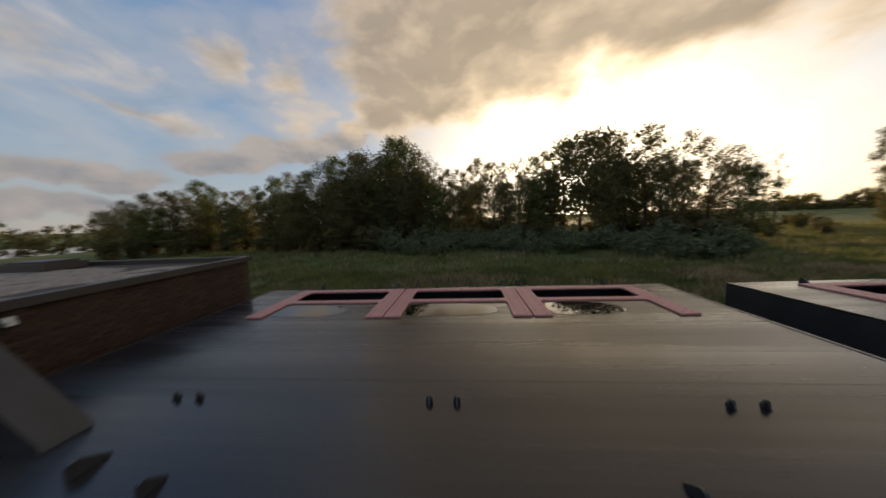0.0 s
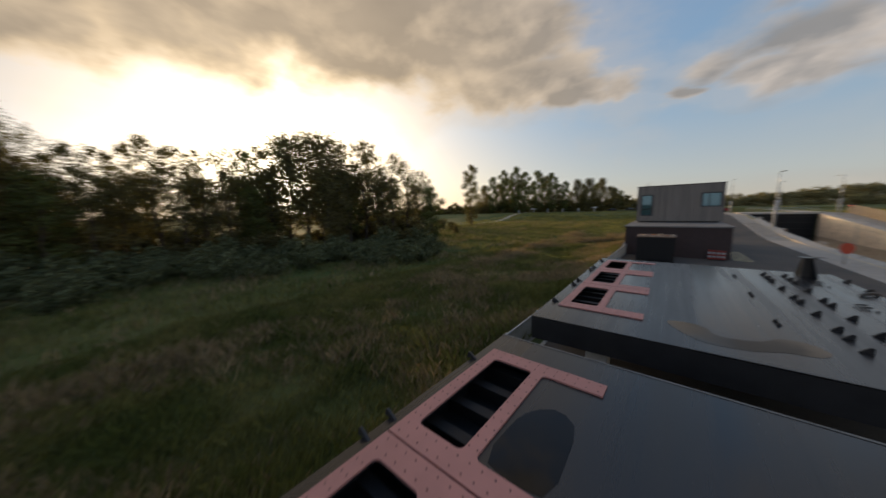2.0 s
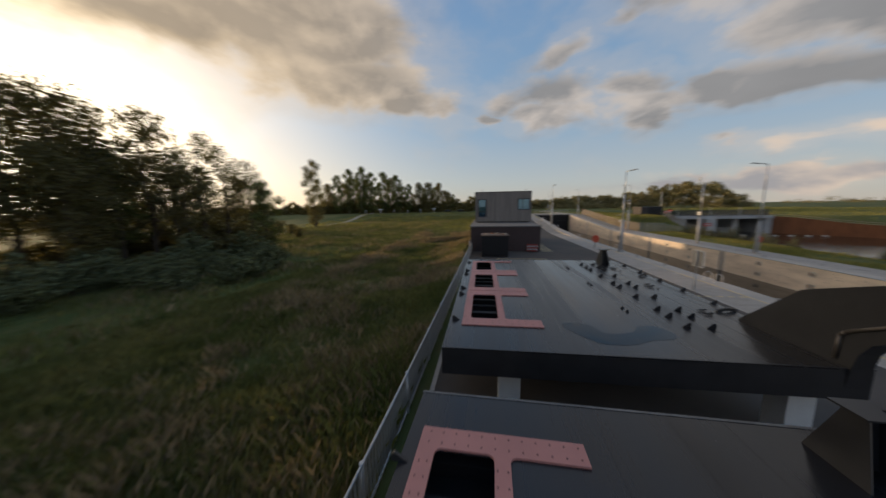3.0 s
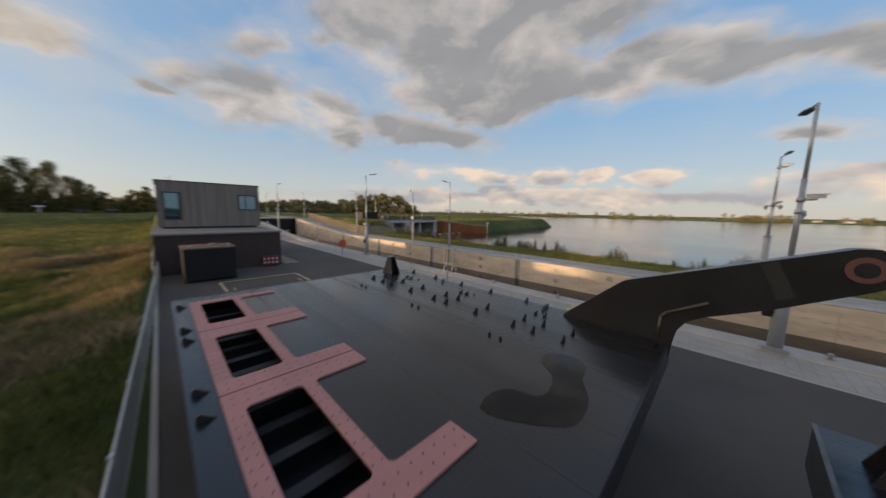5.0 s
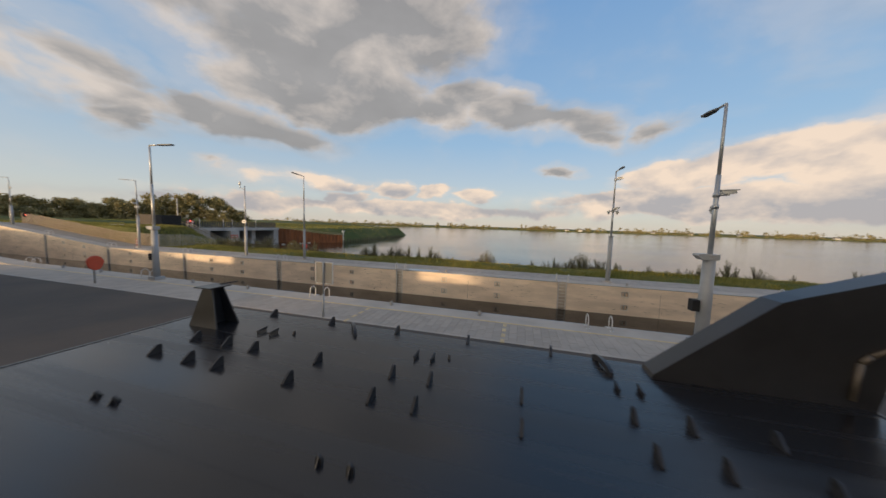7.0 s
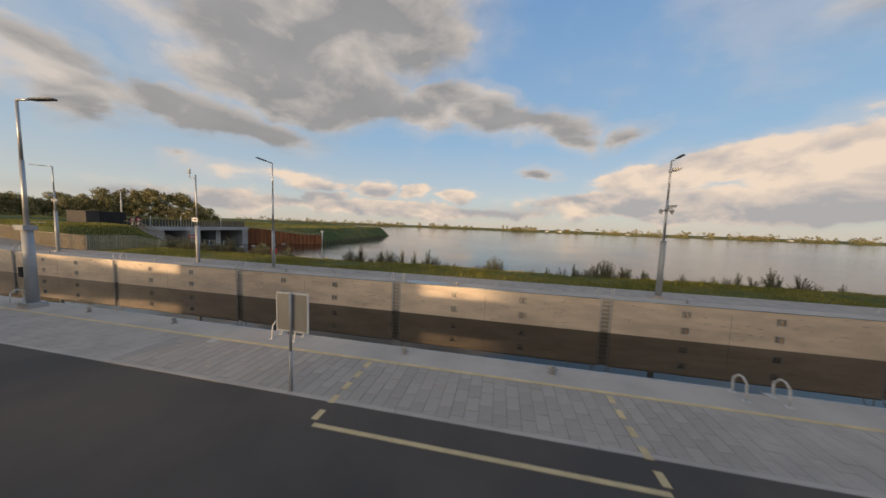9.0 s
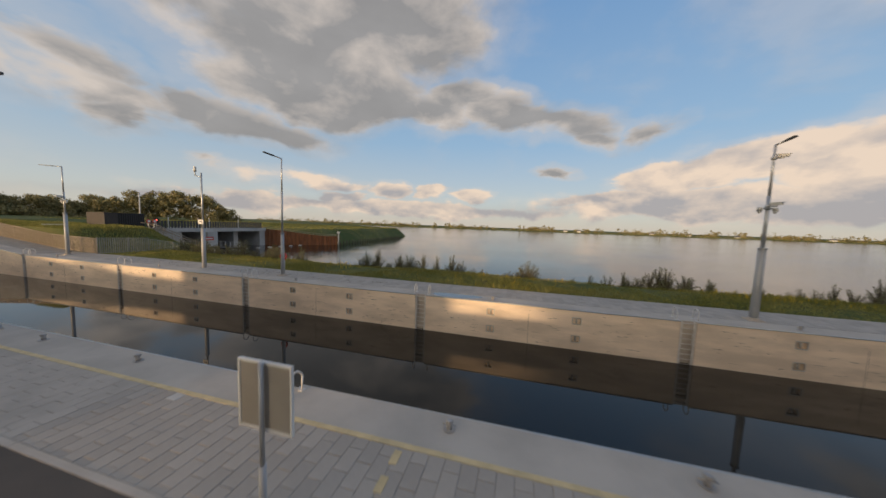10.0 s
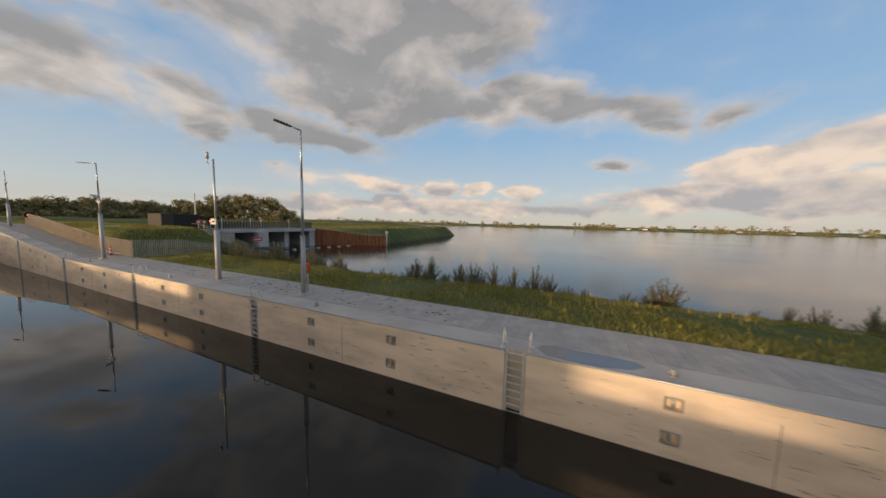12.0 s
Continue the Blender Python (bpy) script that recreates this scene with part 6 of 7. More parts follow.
def shrub(h, spread, seed, material, label, stems=9, per=110, leaf=0.085, upright=0.5, name="shrub"):
    rng, rnd = np.random.default_rng(seed), random.Random(seed)
    t = thing(name, label, "shrub", "shrubs")
    bm = bmesh.new()
    centres, radius = [], []
    for k in range(stems):
        ang, out = rnd.uniform(0, 6.28), rnd.uniform(0.2, 1.0) * spread
        tip = Vector((math.cos(ang) * out, math.sin(ang) * out, h * rnd.uniform(0.7, 1.0) * (1 - (0.55 if upright > 0.4 else 0.2) * out / spread)))
        mid = Vector((tip.x * 0.4, tip.y * 0.4, tip.z * (0.5 + 0.1 * upright)))
        tube(bm, (tip.x * 0.1, tip.y * 0.1, -0.3), mid, 0.012 * h + 0.006, 0.008 * h + 0.004, sides=5, caps=False)
        tube(bm, mid, tip, 0.008 * h + 0.004, 0.004, sides=5, caps=False)
        steps = 3 if upright < 0.4 else 6 if upright < 0.55 else 9
        for i in range(steps):
            q = 0.08 + 0.9 * (i + 0.6) / steps
            c = Vector((tip.x * 0.1, tip.y * 0.1, 0)).lerp(mid, q / 0.55) if q < 0.55 else mid.lerp(tip, (q - 0.55) / 0.45)
            centres.append(tuple(c))
            radius.append(h * (0.2 - 0.14 * upright) * rnd.uniform(0.7, 1.3) * (1.35 - 0.85 * q))
    part("branchwork", bm, BARK, t)
    v, f = leaves(rng, centres, radius, per, leaf)
    f_ob = new("foliage", mesh_of("foliage", v, f, material))
    f_ob.parent = t
    return t


def put_copy(ob, x, y, z, turn, s, sz=None):
    k = ob.scale
    return copy_thing(ob, Matrix.Translation((x, y, z)) @ Matrix.Rotation(turn, 4, "Z") @ Matrix.Diagonal((s / k.x, s / k.y, (sz or s) / k.z, 1)))


def set_first(ob, x, y, z, turn, s, sz=None):
    ob.matrix_basis = Matrix.Translation((x, y, z)) @ Matrix.Rotation(turn, 4, "Z") @ Matrix.Diagonal((s, s, sz or s, 1))


class Kinds:
    """Tree kinds of height 1 unit = their own height; the first copy is the kind itself."""

    def __init__(self, kinds):
        self.kinds, self.used = kinds, set()

    def put(self, i, x, y, z, h, rnd, wide=1.0):
        ob, own = self.kinds[i % len(self.kinds)]
        s = h / own
        m = (ob, x, y, z, rnd.uniform(0, 6.28), s * wide, s)
        if i % len(self.kinds) not in self.used:
            self.used.add(i % len(self.kinds))
            set_first(*m)
        else:
            put_copy(*m)


wood = Kinds([(tree(14, 3.3, 11, LEAF_DARK, "tall dark-leaved tree against the evening light", 0.16, 17, 8000, 0.115, 0.25), 14),
              (tree(14, 2.4, 12, LEAF_DARK, "slender dark tree with a loose crown", 0.2, 15, 5200, 0.11, 0.35), 14),
              (tree(14, 4.4, 13, LEAF_DARK, "broad dark tree with a rounded crown", 0.28, 19, 9500, 0.125, 0.2), 14),
              (tree(13, 2.2, 14, LEAF_DARK, "open birch-like tree with light gaps", 0.3, 16, 3600, 0.1, 0.45), 13),
              (tree(13, 2.8, 15, LEAF_GREEN, "green alder with an uneven crown", 0.16, 16, 6500, 0.115, 0.3), 13),
              (tree(13, 2.9, 16, LEAF_DARK, "gappy tree with thin upper branches", 0.3, 17, 4200, 0.1, 0.45), 13)])
# bearing and elevation of the tree tops as seen from the camera's start
TOPS_SEEN = [(-52, 3.5), (-49.5, 4.6), (-46, 5.0), (-44, 6.6), (-40, 4.8), (-36, 5.8), (-33, 8), (-29, 8.5), (-25, 10.6), (-22, 11.6), (-18.5, 12.2), (-15, 12), (-13, 14.8), (-10.5, 15), (-8, 12.4), (-5, 10.6), (-2, 8.8), (1, 8.6), (5, 10.6), (8, 9.6), (12, 10.2), (16, 10.4), (20, 11.8), (23, 13.4), (26, 13.4), (29, 12), (32, 12), (34.5, 12.6), (37, 11.4), (40, 9.8), (43, 8.6), (45.5, 6.2)]


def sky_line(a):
    for (a0, e0), (a1, e1) in zip(TOPS_SEEN, TOPS_SEEN[1:]):
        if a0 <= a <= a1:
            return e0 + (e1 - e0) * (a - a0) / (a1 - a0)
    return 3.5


rnd = random.Random(21)
# near the camera's start; trees are placed and sized to fit its skyline
EYE_START = (0.2, 3.0, 4.3)
n_tree = 0
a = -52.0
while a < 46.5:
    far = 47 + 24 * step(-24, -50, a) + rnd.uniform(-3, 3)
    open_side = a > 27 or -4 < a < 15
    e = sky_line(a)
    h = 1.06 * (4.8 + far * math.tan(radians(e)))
    x, y = EYE_START[0] + far * math.sin(radians(a)), EYE_START[1] + far * math.cos(radians(a))
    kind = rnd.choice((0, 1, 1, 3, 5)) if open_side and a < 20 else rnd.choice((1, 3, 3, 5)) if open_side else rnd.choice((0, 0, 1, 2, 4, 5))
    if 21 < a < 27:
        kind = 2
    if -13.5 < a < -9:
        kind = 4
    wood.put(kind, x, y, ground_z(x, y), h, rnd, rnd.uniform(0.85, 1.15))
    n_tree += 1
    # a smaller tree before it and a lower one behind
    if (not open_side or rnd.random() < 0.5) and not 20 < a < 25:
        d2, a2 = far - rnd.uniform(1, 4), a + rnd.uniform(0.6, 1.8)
        x, y = EYE_START[0] + d2 * math.sin(radians(a2)), EYE_START[1] + d2 * math.cos(radians(a2))
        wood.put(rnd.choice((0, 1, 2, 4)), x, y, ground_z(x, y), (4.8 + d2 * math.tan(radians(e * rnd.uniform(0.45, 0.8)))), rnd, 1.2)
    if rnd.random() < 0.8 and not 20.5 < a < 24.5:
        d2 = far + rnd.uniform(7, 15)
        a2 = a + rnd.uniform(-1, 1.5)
        x, y = EYE_START[0] + d2 * math.sin(radians(a2)), EYE_START[1] + d2 * math.cos(radians(a2))
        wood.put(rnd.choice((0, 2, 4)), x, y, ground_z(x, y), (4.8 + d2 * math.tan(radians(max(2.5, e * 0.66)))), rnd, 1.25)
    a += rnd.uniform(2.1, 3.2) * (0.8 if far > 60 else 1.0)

# the wood's dark undergrowth and the paler willow scrub before it
under = Kinds([(shrub(5, 3.0, 31, LEAF_DARK, "dense dark undergrowth at the wood's edge", 18, 60, 0.16, 0.1, "undergrowth"), 5),
               (shrub(5, 3.2, 32, LEAF_DARK, "dense dark undergrowth at the wood's edge", 18, 60, 0.16, 0.1, "undergrowth"), 5)])
willow = Kinds([(shrub(3.4, 1.9, 33, LEAF_SCRUB, "grey-green willow scrub before the wood", 22, 26, 0.095, 0.45, "willow_shrub"), 3.4),
                (shrub(3.4, 2.2, 34, LEAF_SCRUB, "grey-green willow scrub before the wood", 22, 26, 0.095, 0.5, "willow_shrub"), 3.4)])
# undergrowth and scrub are set out by bearing from the same camera spot
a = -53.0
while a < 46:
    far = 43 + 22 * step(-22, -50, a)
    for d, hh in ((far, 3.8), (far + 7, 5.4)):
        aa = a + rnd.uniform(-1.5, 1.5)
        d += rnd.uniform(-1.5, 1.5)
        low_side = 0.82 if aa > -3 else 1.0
        x, y = EYE_START[0] + d * math.sin(radians(aa)), EYE_START[1] + d * math.cos(radians(aa))
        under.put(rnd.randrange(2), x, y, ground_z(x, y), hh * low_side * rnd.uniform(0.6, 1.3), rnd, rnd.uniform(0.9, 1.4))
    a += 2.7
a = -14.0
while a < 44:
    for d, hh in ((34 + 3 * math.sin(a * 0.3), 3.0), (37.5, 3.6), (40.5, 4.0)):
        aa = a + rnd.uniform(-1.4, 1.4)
        x, y = EYE_START[0] + d * math.sin(radians(aa)), EYE_START[1] + d * math.cos(radians(aa))
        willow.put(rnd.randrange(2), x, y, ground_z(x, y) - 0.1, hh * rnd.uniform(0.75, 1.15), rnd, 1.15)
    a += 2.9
for x, y, h in ((52, 44, 2.6), (58, 50, 3), (62, 56, 3.2), (66, 59, 3.6), (70, 64, 3), (47, 47, 3), (75, 70, 3), (42, 42, 3)):
    under.put(rnd.randrange(2), x, y, ground_z(x, y), h, rnd, 0.9)

# the single tree and the woods on the dike
lone = tree(19, 3.4, 41, LEAF_DARK, "slim lone tree in the open meadow", 0.06, 22, 9000, 0.15, 0.35)
set_first(lone, 81, 58.5, ground_z(81, 58.5), 0.4, 1.08)
thin = tree(17, 2.6, 42, LEAF_DARK, "nearly bare tree with thin twigs", 0.45, 10, 160, 0.12, 0.3)
set_first(thin, 66, 64, ground_z(66, 64), 0.0, 1.0)
put_copy(thin, 70, 70, ground_z(70, 70), 2.0, 0.9)
dike_wood = Kinds([(tree(24, 5.0, 43, LEAF_GREEN, "tall poplar in the wood behind the dike", 0.06, 20, 9000, 0.23, 0.25), 24), (tree(24, 7.0, 44, LEAF_DARK, "tall rounded tree in the wood behind the dike", 0.06, 20, 10000, 0.25, 0.2), 24)])
# bearing and elevation of the wood's tops, to fit the camera's view
DIKE_TOPS_SEEN = [(58, 3.0), (61.3, 6.0), (63, 7.4), (66.2, 8.1), (68.6, 6.4), (71.8, 7.7), (74.4, 4.7), (77.8, 5.2), (81.4, 5.0), (83.4, 2.8), (86, 1.2)]
a = 60.0
while a < 84:
    for (a0, e0), (a1, e1) in zip(DIKE_TOPS_SEEN, DIKE_TOPS_SEEN[1:]):
        if a0 <= a < a1:
            e = e0 + (e1 - e0) * (a - a0) / (a1 - a0)
    for d, k in ((190, 1.0), (204, rnd.uniform(0.6, 0.85))):
        d += rnd.uniform(-6, 6)
        x, y = 1 + d * math.sin(radians(a)), 7.5 + d * math.cos(radians(a))
        dike_wood.put(rnd.randrange(2), x, y, ground_z(x, y), 3 + k * d * math.tan(radians(e)), rnd, rnd.uniform(0.75, 1.0))
        a += rnd.uniform(0.7, 1.3)


def far_wood(name, label, spots, material, per=150, leaf=0.5):
    """A far belt of trees as one mesh of leaf clumps over hidden stems."""
    rng = np.random.default_rng(len(spots))
    cs, rs = [], []
    for x, y, z, h, r in spots:
        for _ in range(9):
            up = rng.uniform(0.12, 1.0) ** 0.8
            out = r * math.sqrt(max(0.05, 1 - up * up)) * 0.9
            ang = rng.uniform(0, 6.28)
            q = r * rng.uniform(0.3, 0.5)
            cs.append((x + math.cos(ang) * out, y + math.sin(ang) * out, z + max(0.3, h * up - q * 0.7)))
            rs.append(q)
    v, f = leaves(rng, cs, rs, per // 9, leaf, 0.8)
    return tagged(new(name, mesh_of(name, v, f, material)), label, "woodland", kind="stuff")


spots = []
a = 46.0
while a < 92:
    for d in (200, 215, 232):
        h = 8 + 3 * math.sin(a * 1.3) + rnd.uniform(-1, 2)
        spots.append((1 + d * math.sin(radians(a)), 7 + d * math.cos(radians(a)), 1.6, h * (1.0 if a > 60 else 0.75), 4.5))
    a += 0.9
far_wood("woodland", "dark low woodland behind the dike road", spots, LEAF_DARK, 300, 0.55)
spots = []
a = -75.0
while a < -48:
    for d in (110, 150):
        spots.append((d * math.sin(radians(a)), 3 + d * math.cos(radians(a)), -0.6, 3.5 + 2.5 * abs(math.sin(a * 0.9)) + (d - 110) * 0.08, 3.5))
    a += 1.3
far_wood("woodland", "low scrub round the meadow pond", spots, LEAF_DARK, 240, 0.4)
spots = []
a = 84.0
while a < 129:
    e = 1.35 + 0.7 * step(98, 110, a) + 1.6 * step(115, 121, a) * step(128.5, 125, a) + 0.25 * math.sin(a * 1.7)
    for d in (250, 270):
        h = 3 + d * math.tan(radians(e)) + rnd.uniform(-1.5, 1.0)
        spots.append((8 + d * math.sin(radians(a)), 7 + d * math.cos(radians(a)), 0.5, h, rnd.uniform(5, 8)))
    a += 0.62
far_wood("woodland", "rounded green wood beyond the ramp", spots, LEAF_OLIVE, 900, 0.5)
spots = []
for k in range(330):
    x = -1500 + 2300 * rnd.random()
    y = -640 - 160 * rnd.random()
    spots.append((x, y, -1.5, rnd.choice((6, 8, 10, 12, 14)) * rnd.uniform(0.75, 1.2), rnd.uniform(5, 11)))
for k in range(16):
    spots.append((-10 - 52 * rnd.random(), -650, -1.5, rnd.uniform(8, 12), 7))
for k in range(14):
    spots.append((-430 - 60 * rnd.random(), -650, -1.5, rnd.uniform(8, 11), 7))
far_wood("woodland", "thin line of trees and bushes on the far shore", spots, LEAF_OLIVE, 120, 1.0)
spots = [(-1500 + 4.0 * k, -624 - 14 * rnd.random(), -2.0, rnd.uniform(1.8, 3.4), 4.0) for k in range(580)]
far_wood("reed_belt", "tan and green reeds along the far shore", spots, GRASS_BANK, 54, 0.8)
for k, (x, y) in enumerate(((-90, -690), (-120, -700), (-260, -690), (-330, -700), (-420, -710), (-500, -690), (-560, -700))):
    t = thing("farmhouse", "tiny pale farmhouse on the far shore", "house", "farmhouses")
    bm = bmesh.new()
    box(bm, x - 4, x + 4, y - 3, y + 3, -1.5, 1.6)
    part("wall", bm, CREAM, t)
    bm = bmesh.new()
    in_yz(bm, [(y - 3.4, 1.6), (y + 3.4, 1.6), (y, 4.2)], x - 4.3, x + 4.3)
    part("roof", bm, ROOFING, t, "dull pitched roof")


# ---- grass ----
def blades(rng, x, y, z, h, width, lean=0.35):
    k = len(x)
    ang = rng.random(k) * 6.283
    dx, dy = np.cos(ang), np.sin(ang)
    tilt = rng.random(k) * lean * h
    tx, ty = rng.random(k) * 6.283, None
    bx, by = np.cos(tx) * tilt, np.sin(tx) * tilt
    w = width * (0.7 + 0.6 * rng.random(k))
    base_l = np.stack([x - dx * w, y - dy * w, z], 1)
    base_r = np.stack([x + dx * w, y + dy * w, z], 1)
    mid = np.stack([x + bx * 0.4 + dx * w * 0.8, y + by * 0.4 + dy * w * 0.8, z + h * 0.6], 1)
    tip = np.stack([x + bx, y + by, z + h * (1 - 0.2 * (tilt / (h + 1e-6)))], 1)
    v = np.stack([base_l, base_r, mid, tip], 1).reshape(-1, 3)
    return v, np.arange(4 * k).reshape(-1, 4)


def lawn(name, label, n, area, height, width, material, seed, keep=None, sink=0.05, lean=0.5):
    rng = np.random.default_rng(seed)
    x0, x1, y0, y1 = area
    u = rng.random(n)
    x, y = x0 + (x1 - x0) * rng.random(n), y0 + (y1 - y0) * u
    m = np.array([noise.noise((a * 0.22, b * 0.22, seed)) + 0.5 * noise.noise((a * 0.9, b * 0.9, seed + 5)) for a, b in zip(x, y)])
    ok = (m + rng.normal(size=n) * 0.15 > (keep if keep is not None else -9))
    x, y, m = x[ok], y[ok], m[ok]
    z = np.array([ground_z(a, b) for a, b in zip(x, y)]) - sink
    h = height * (0.5 + 0.6 * rng.random(len(x))) * (1 + 0.9 * m)
    v, f = blades(rng, x, y, z, np.maximum(h, 0.08), width, lean)
    return tagged(new(name, mesh_of(name, v, f, material)), label, "grass", kind="stuff")


lawn("meadow_grass", "tall rough green meadow grass", 230000, (-14, 40, 9.9, 24), 0.5, 0.007, GRASS, 51)
lawn("meadow_grass", "straw-coloured seeding grass beside the fence", 80000, (-12, 60, 9.9, 21), 0.62, 0.0042, DRY_GRASS, 52, keep=0.0)
lawn("meadow_grass", "green grass across the open meadow", 110000, (-45, 85, 22, 62), 0.5, 0.035, GRASS, 53)
lawn("meadow_grass", "straw-coloured grass patches in the meadow", 30000, (-30, 110, 20, 60), 0.6, 0.03, DRY_GRASS, 54, keep=0.12)
lawn("meadow_grass", "low grass towards the dike", 70000, (40, 140, 9.9, 60), 0.4, 0.045, GRASS, 55)
# the paler blades paint low sunlight onto this part of the meadow
lawn("meadow_grass", "yellowish grass before the dike, sunlight put into its colour", 40000, (64, 165, 9.9, 75), 0.4, 0.06, GRASS_BANK, 59, keep=-0.05)
lawn("bank_grass", "rough green grass on the dike by the sluice", 70000, (57.2, 100, -37.5, -20.6), 0.3, 0.03, GRASS_BANK, 58)
# pale patches carry the field's sunlight in the grass colour
lawn("field_grass", "pale grass on the polder field, sunlit patches put into colour", 45000, (64, 190, -150, -62), 0.35, 0.09, GRASS_BANK, 60, keep=-0.1)
lawn("bank_grass", "fresh green grass on the lake bank", 150000, (-45, 60, -29.5, -20.45), 0.24, 0.011, GRASS_BANK, 56)
lawn("bank_flowers", "yellow wild flowers in the bank grass", 6000, (-10, 48, -26, -20.8), 0.32, 0.018, FLOWER, 57, keep=0.42, lean=0.2)
bank = Kinds([(shrub(1.5, 0.5, 61, LEAF_WILLOW, "young upright willow shoots on the lake bank", 20, 9, 0.021, 0.8), 1.5),
              (shrub(1.5, 0.85, 62, LEAF_WILLOW, "small leafy bush on the lake bank", 26, 9, 0.022, 0.62), 1.5),
              (shrub(1.5, 0.62, 63, LEAF_WILLOW, "small grey-green bush on the lake bank", 24, 9, 0.021, 0.7), 1.5)])
x = -42.0
while x < 56:
    dense = noise.noise((x * 0.16, 3.0, 0.0)) > -0.12
    x += rnd.uniform(0.25, 0.7) if dense else rnd.uniform(0.5, 1.8)
    y = -27.4 + rnd.uniform(-1.0, 0.8)
    tall = rnd.choice((1.3, 1.7, 2.1, 2.6)) if dense else rnd.choice((0.7, 1.0, 1.6))
    bank.put(rnd.randrange(3), x, y, ground_z(x, y) - 0.1, tall * rnd.uniform(0.85, 1.15), rnd, rnd.uniform(0.75, 1.1))


# ---- dike road: path, posts, parked cars ----
bm = bmesh.new()
prev = None
for k in range(30):
    t = k / 29 * 1.25 - 0.25
    x, y = 78 + 110 * t, 58 + 22 * t
    row = [bm.verts.new((x + d * 0.25, y - d, max(ground_z(x, y), ground_z(x, y - d)) + 0.06)) for d in (-1.1, 1.1)]
    if prev:
        bm.faces.new((prev[0], prev[1], row[1], row[0]))
    prev = row
solid("path", bm, COPE, "pale gravel path climbing the dike", "path")
for k, (x, y) in enumerate(((165, 78), (168, 70), (170, 62), (172, 54), (173, 46), (174, 38))):
    t = thing("road_post", "pale post beside the dike road", "post", "dike road posts")
    bm = bmesh.new()
    tube(bm, (x, y, 1.2), (x, y, 4.0), 0.18, sides=8)
    part("post", bm, CREAM, t)
    if k in (1, 5):
        bm = bmesh.new()
        box(bm, x - 0.1, x + 0.1, y - 1.2, y + 1.2, 3.9, 4.4)
        part("board", bm, WHITE, t)


def car(x, y, z, turn, paint, label):
    c = thing("car", label, "car", "parked cars", place=Matrix.Translation((x, y, z)) @ Matrix.Rotation(turn, 4, "Z"))
    bm = bmesh.new()
    in_xz(bm, [(-2.1, 0.35), (2.1, 0.35), (2.15, 0.75), (1.2, 0.95), (0.6, 1.4), (-1.1, 1.42), (-1.8, 1.0), (-2.15, 0.9)], -0.85, 0.85)
    part("body", bm, paint, c, bevel=0.06)
    bm = bmesh.new()
    in_xz(bm, [(1.0, 0.96), (0.58, 1.34), (-1.05, 1.36), (-1.6, 1.0)], -0.87, 0.87)
    part("window", bm, GLASS, c, "dark side windows")
    for u in (-1.35, 1.35):
        for s in (-0.88, 0.7):
            bm = bmesh.new()
            tube(bm, (u, s, 0.33), (u, s + 0.18, 0.33), 0.33, sides=14)
            part("wheel", bm, CONTAINER, c)


car(178, 30, 2.0, 1.7, surface("dark_car_paint", (0.05, 0.05, 0.06), 0.3), "dark car parked on the dike road")
car(177, 22, 2.0, 1.7, surface("black_car_paint", (0.02, 0.02, 0.025), 0.3), "black car parked on the dike road")
car(104, -4, 2.3, 1.6, surface("red_car_paint", (0.4, 0.02, 0.02), 0.3), "red car on the road beyond the lock")

# ---- pavers ----
COURSE, LENGTH = 0.295, 0.5


def paver_mesh(material):
    bm = bmesh.new()
    box(bm, 0.004, COURSE - 0.004, 0.004, LENGTH - 0.004, -0.03, 0.0)
    up = [e for e in bm.edges if all(v.co.z > -0.001 for v in e.verts)]
    bmesh.ops.bevel(bm, geom=up, offset=0.008, segments=1, affect="EDGES")
    return finish(bm, "paver", material)


shared, pale = paver_mesh(PAVER), paver_mesh(PAVER_PALE)
rnd = random.Random(71)
loose = bmesh.new()


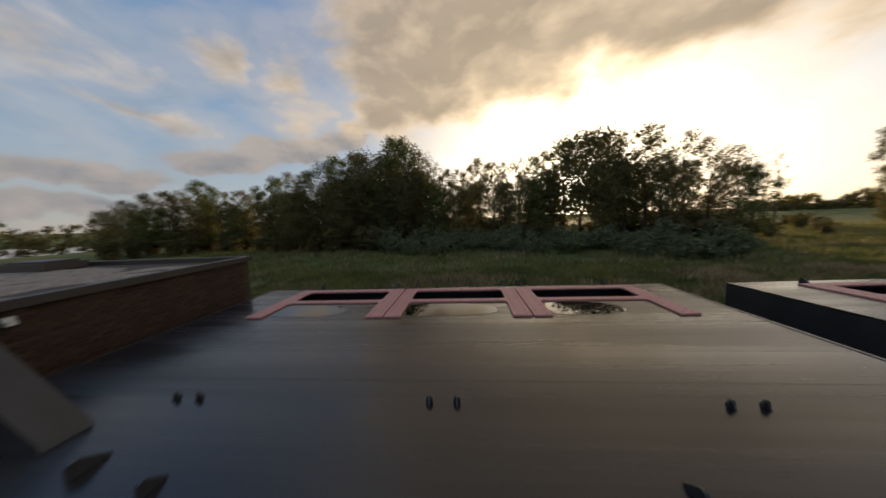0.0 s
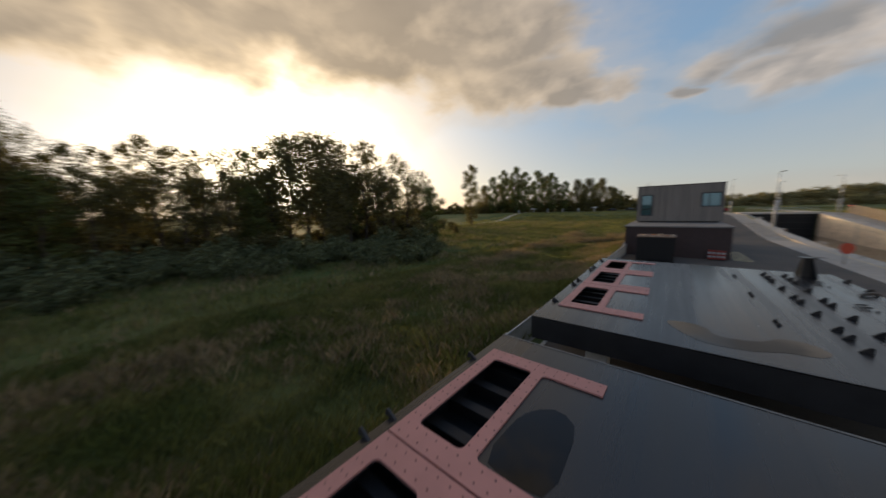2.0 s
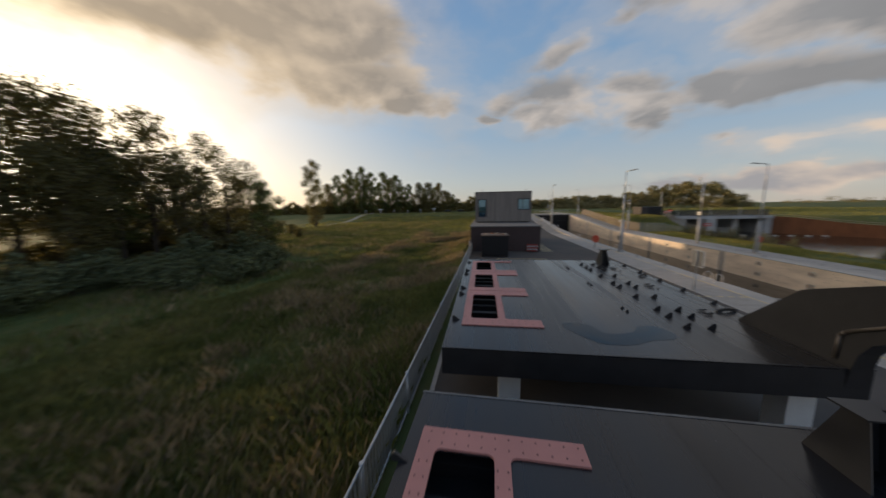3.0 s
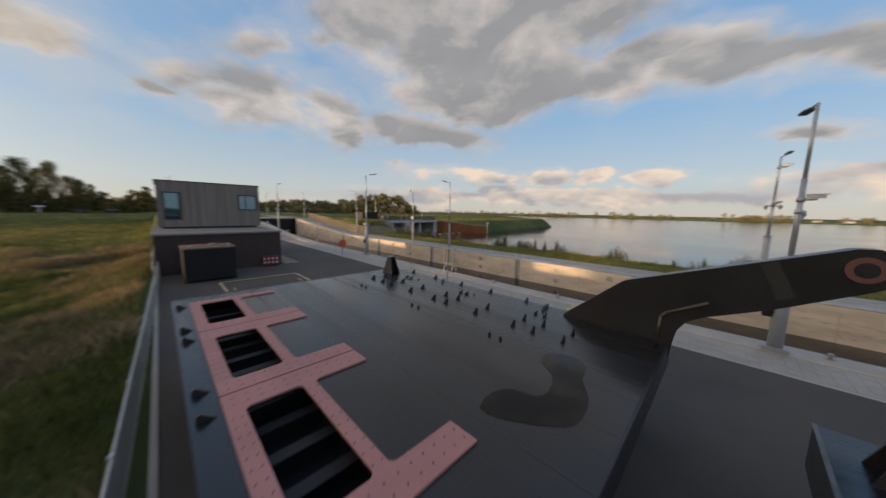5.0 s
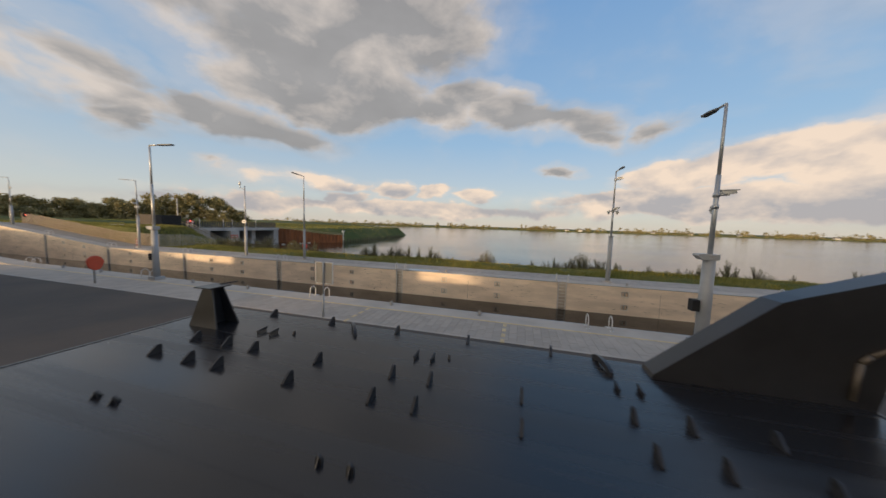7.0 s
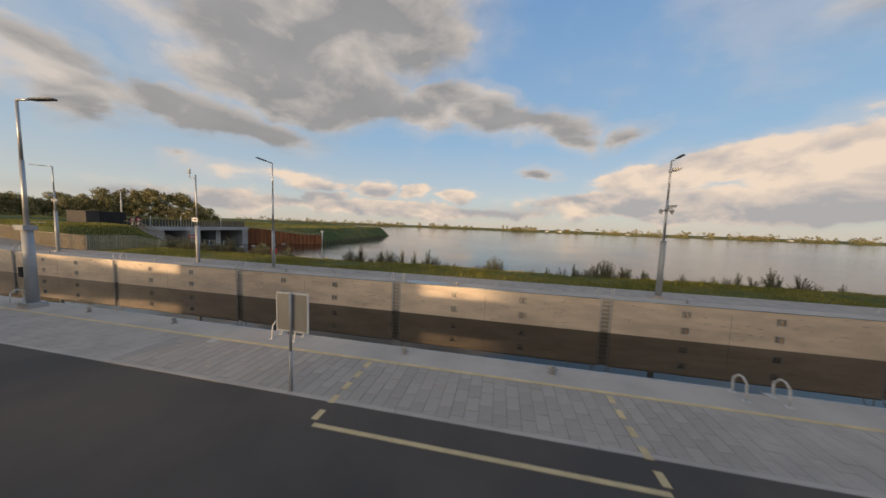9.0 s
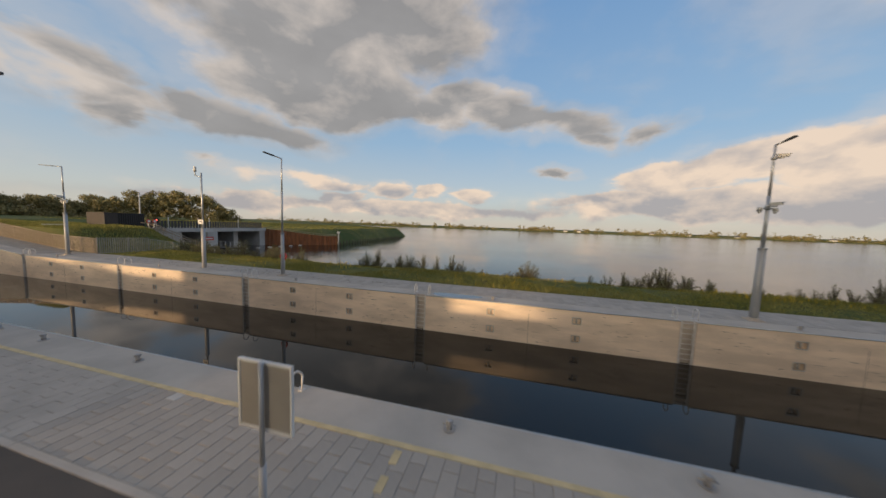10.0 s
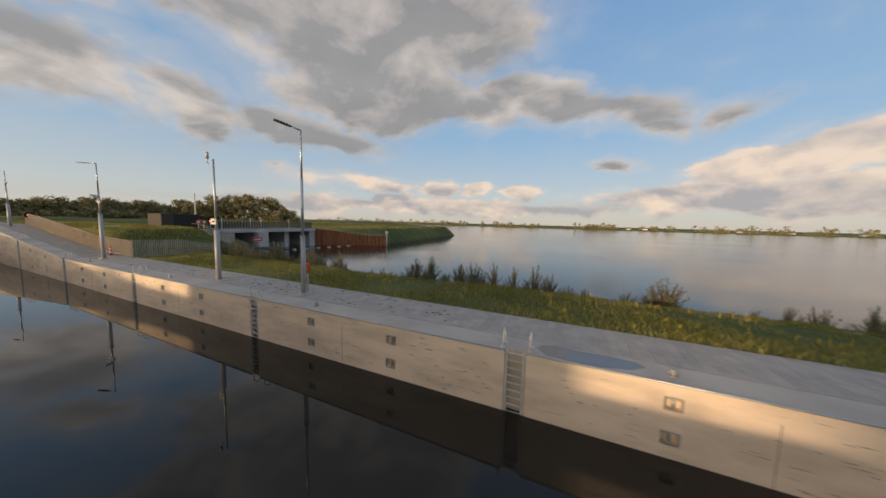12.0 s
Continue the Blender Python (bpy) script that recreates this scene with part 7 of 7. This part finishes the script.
def lay(x, y, top, length, parent):
    if parent is not None:
        ob = new("paver", pale if rnd.random() < 0.02 else shared)
        ob.location = (x, y, top + rnd.uniform(-0.003, 0.003))
        ob.scale = (1, length / LENGTH, 1)
        ob.parent = parent
    else:
        box(loose, x + 0.004, x + COURSE - 0.004, y + 0.004, y + length - 0.004, top - 0.03, top + rnd.uniform(-0.003, 0.003))


i = 0
x = -30.0
while x < 70:
    y = -5.98 - (LENGTH / 2 if i % 2 else 0)
    while y < -4.11:
        a, b = max(y, -5.98), min(y + LENGTH, -4.11)
        if b - a > 0.06:
            z = max(near_top(x), near_top(x + COURSE))
            lay(x, a, z, b - a, near_pave if 9.0 < x < 24.0 else None)
        y += LENGTH
    i += 1
    x += COURSE
part("pavers", loose, PAVER, near_pave, "rest of the grey pavers", kind="stuff")
loose = bmesh.new()
i = 0
x = -30.0
while x < 60:
    y = -20.5 - (LENGTH / 2 if i % 2 else 0)
    while y < -18.06:
        a, b = max(y, -20.5), min(y + LENGTH, -18.06)
        if b - a > 0.06:
            lay(x, a, 0.0, b - a, None)
        y += LENGTH
    i += 1
    x += COURSE
part("pavers", loose, surface("far_paver", (0.42, 0.375, 0.325), 0.8, var=0.14, scale=1.5, fine=70, bump=0.2, dist=0.003, island=True, rand=0.08, spec=0.3), far_pave, "grey pavers of the far walk", kind="stuff")

# ---- bricks of the shed's wall beside the gate ----
bm = bmesh.new()
box(bm, 0.0, 0.012, 0.005, 0.215, 0.005, 0.0575)
bmesh.ops.bevel(bm, geom=[e for e in bm.edges if all(v.co.x > 0.011 for v in e.verts)], offset=0.003, segments=1, affect="EDGES")
whole = finish(bm, "brick", CLAY_BRICK)
rest = bmesh.new()
for row in range(44):
    y = -2.0 + (0.11 if row % 2 else 0.0)
    while y < 9.32:
        z = 0.02 + 0.0625 * row
        if 4.2 < y < 7.6 and row > 24:
            ob = new("brick", whole)
            ob.location = (-5.809 + rnd.uniform(-0.002, 0.002), y, z)
            ob.parent = shed_wall
        else:
            d = rnd.uniform(-0.002, 0.002)
            box(rest, -5.809, -5.797 + d, y + 0.005, y + 0.215, z + 0.005, z + 0.0575)
        y += 0.22
part("brick_rows", rest, CLAY_BRICK_ROWS, shed_wall, "rest of the dark bricks", kind="stuff")
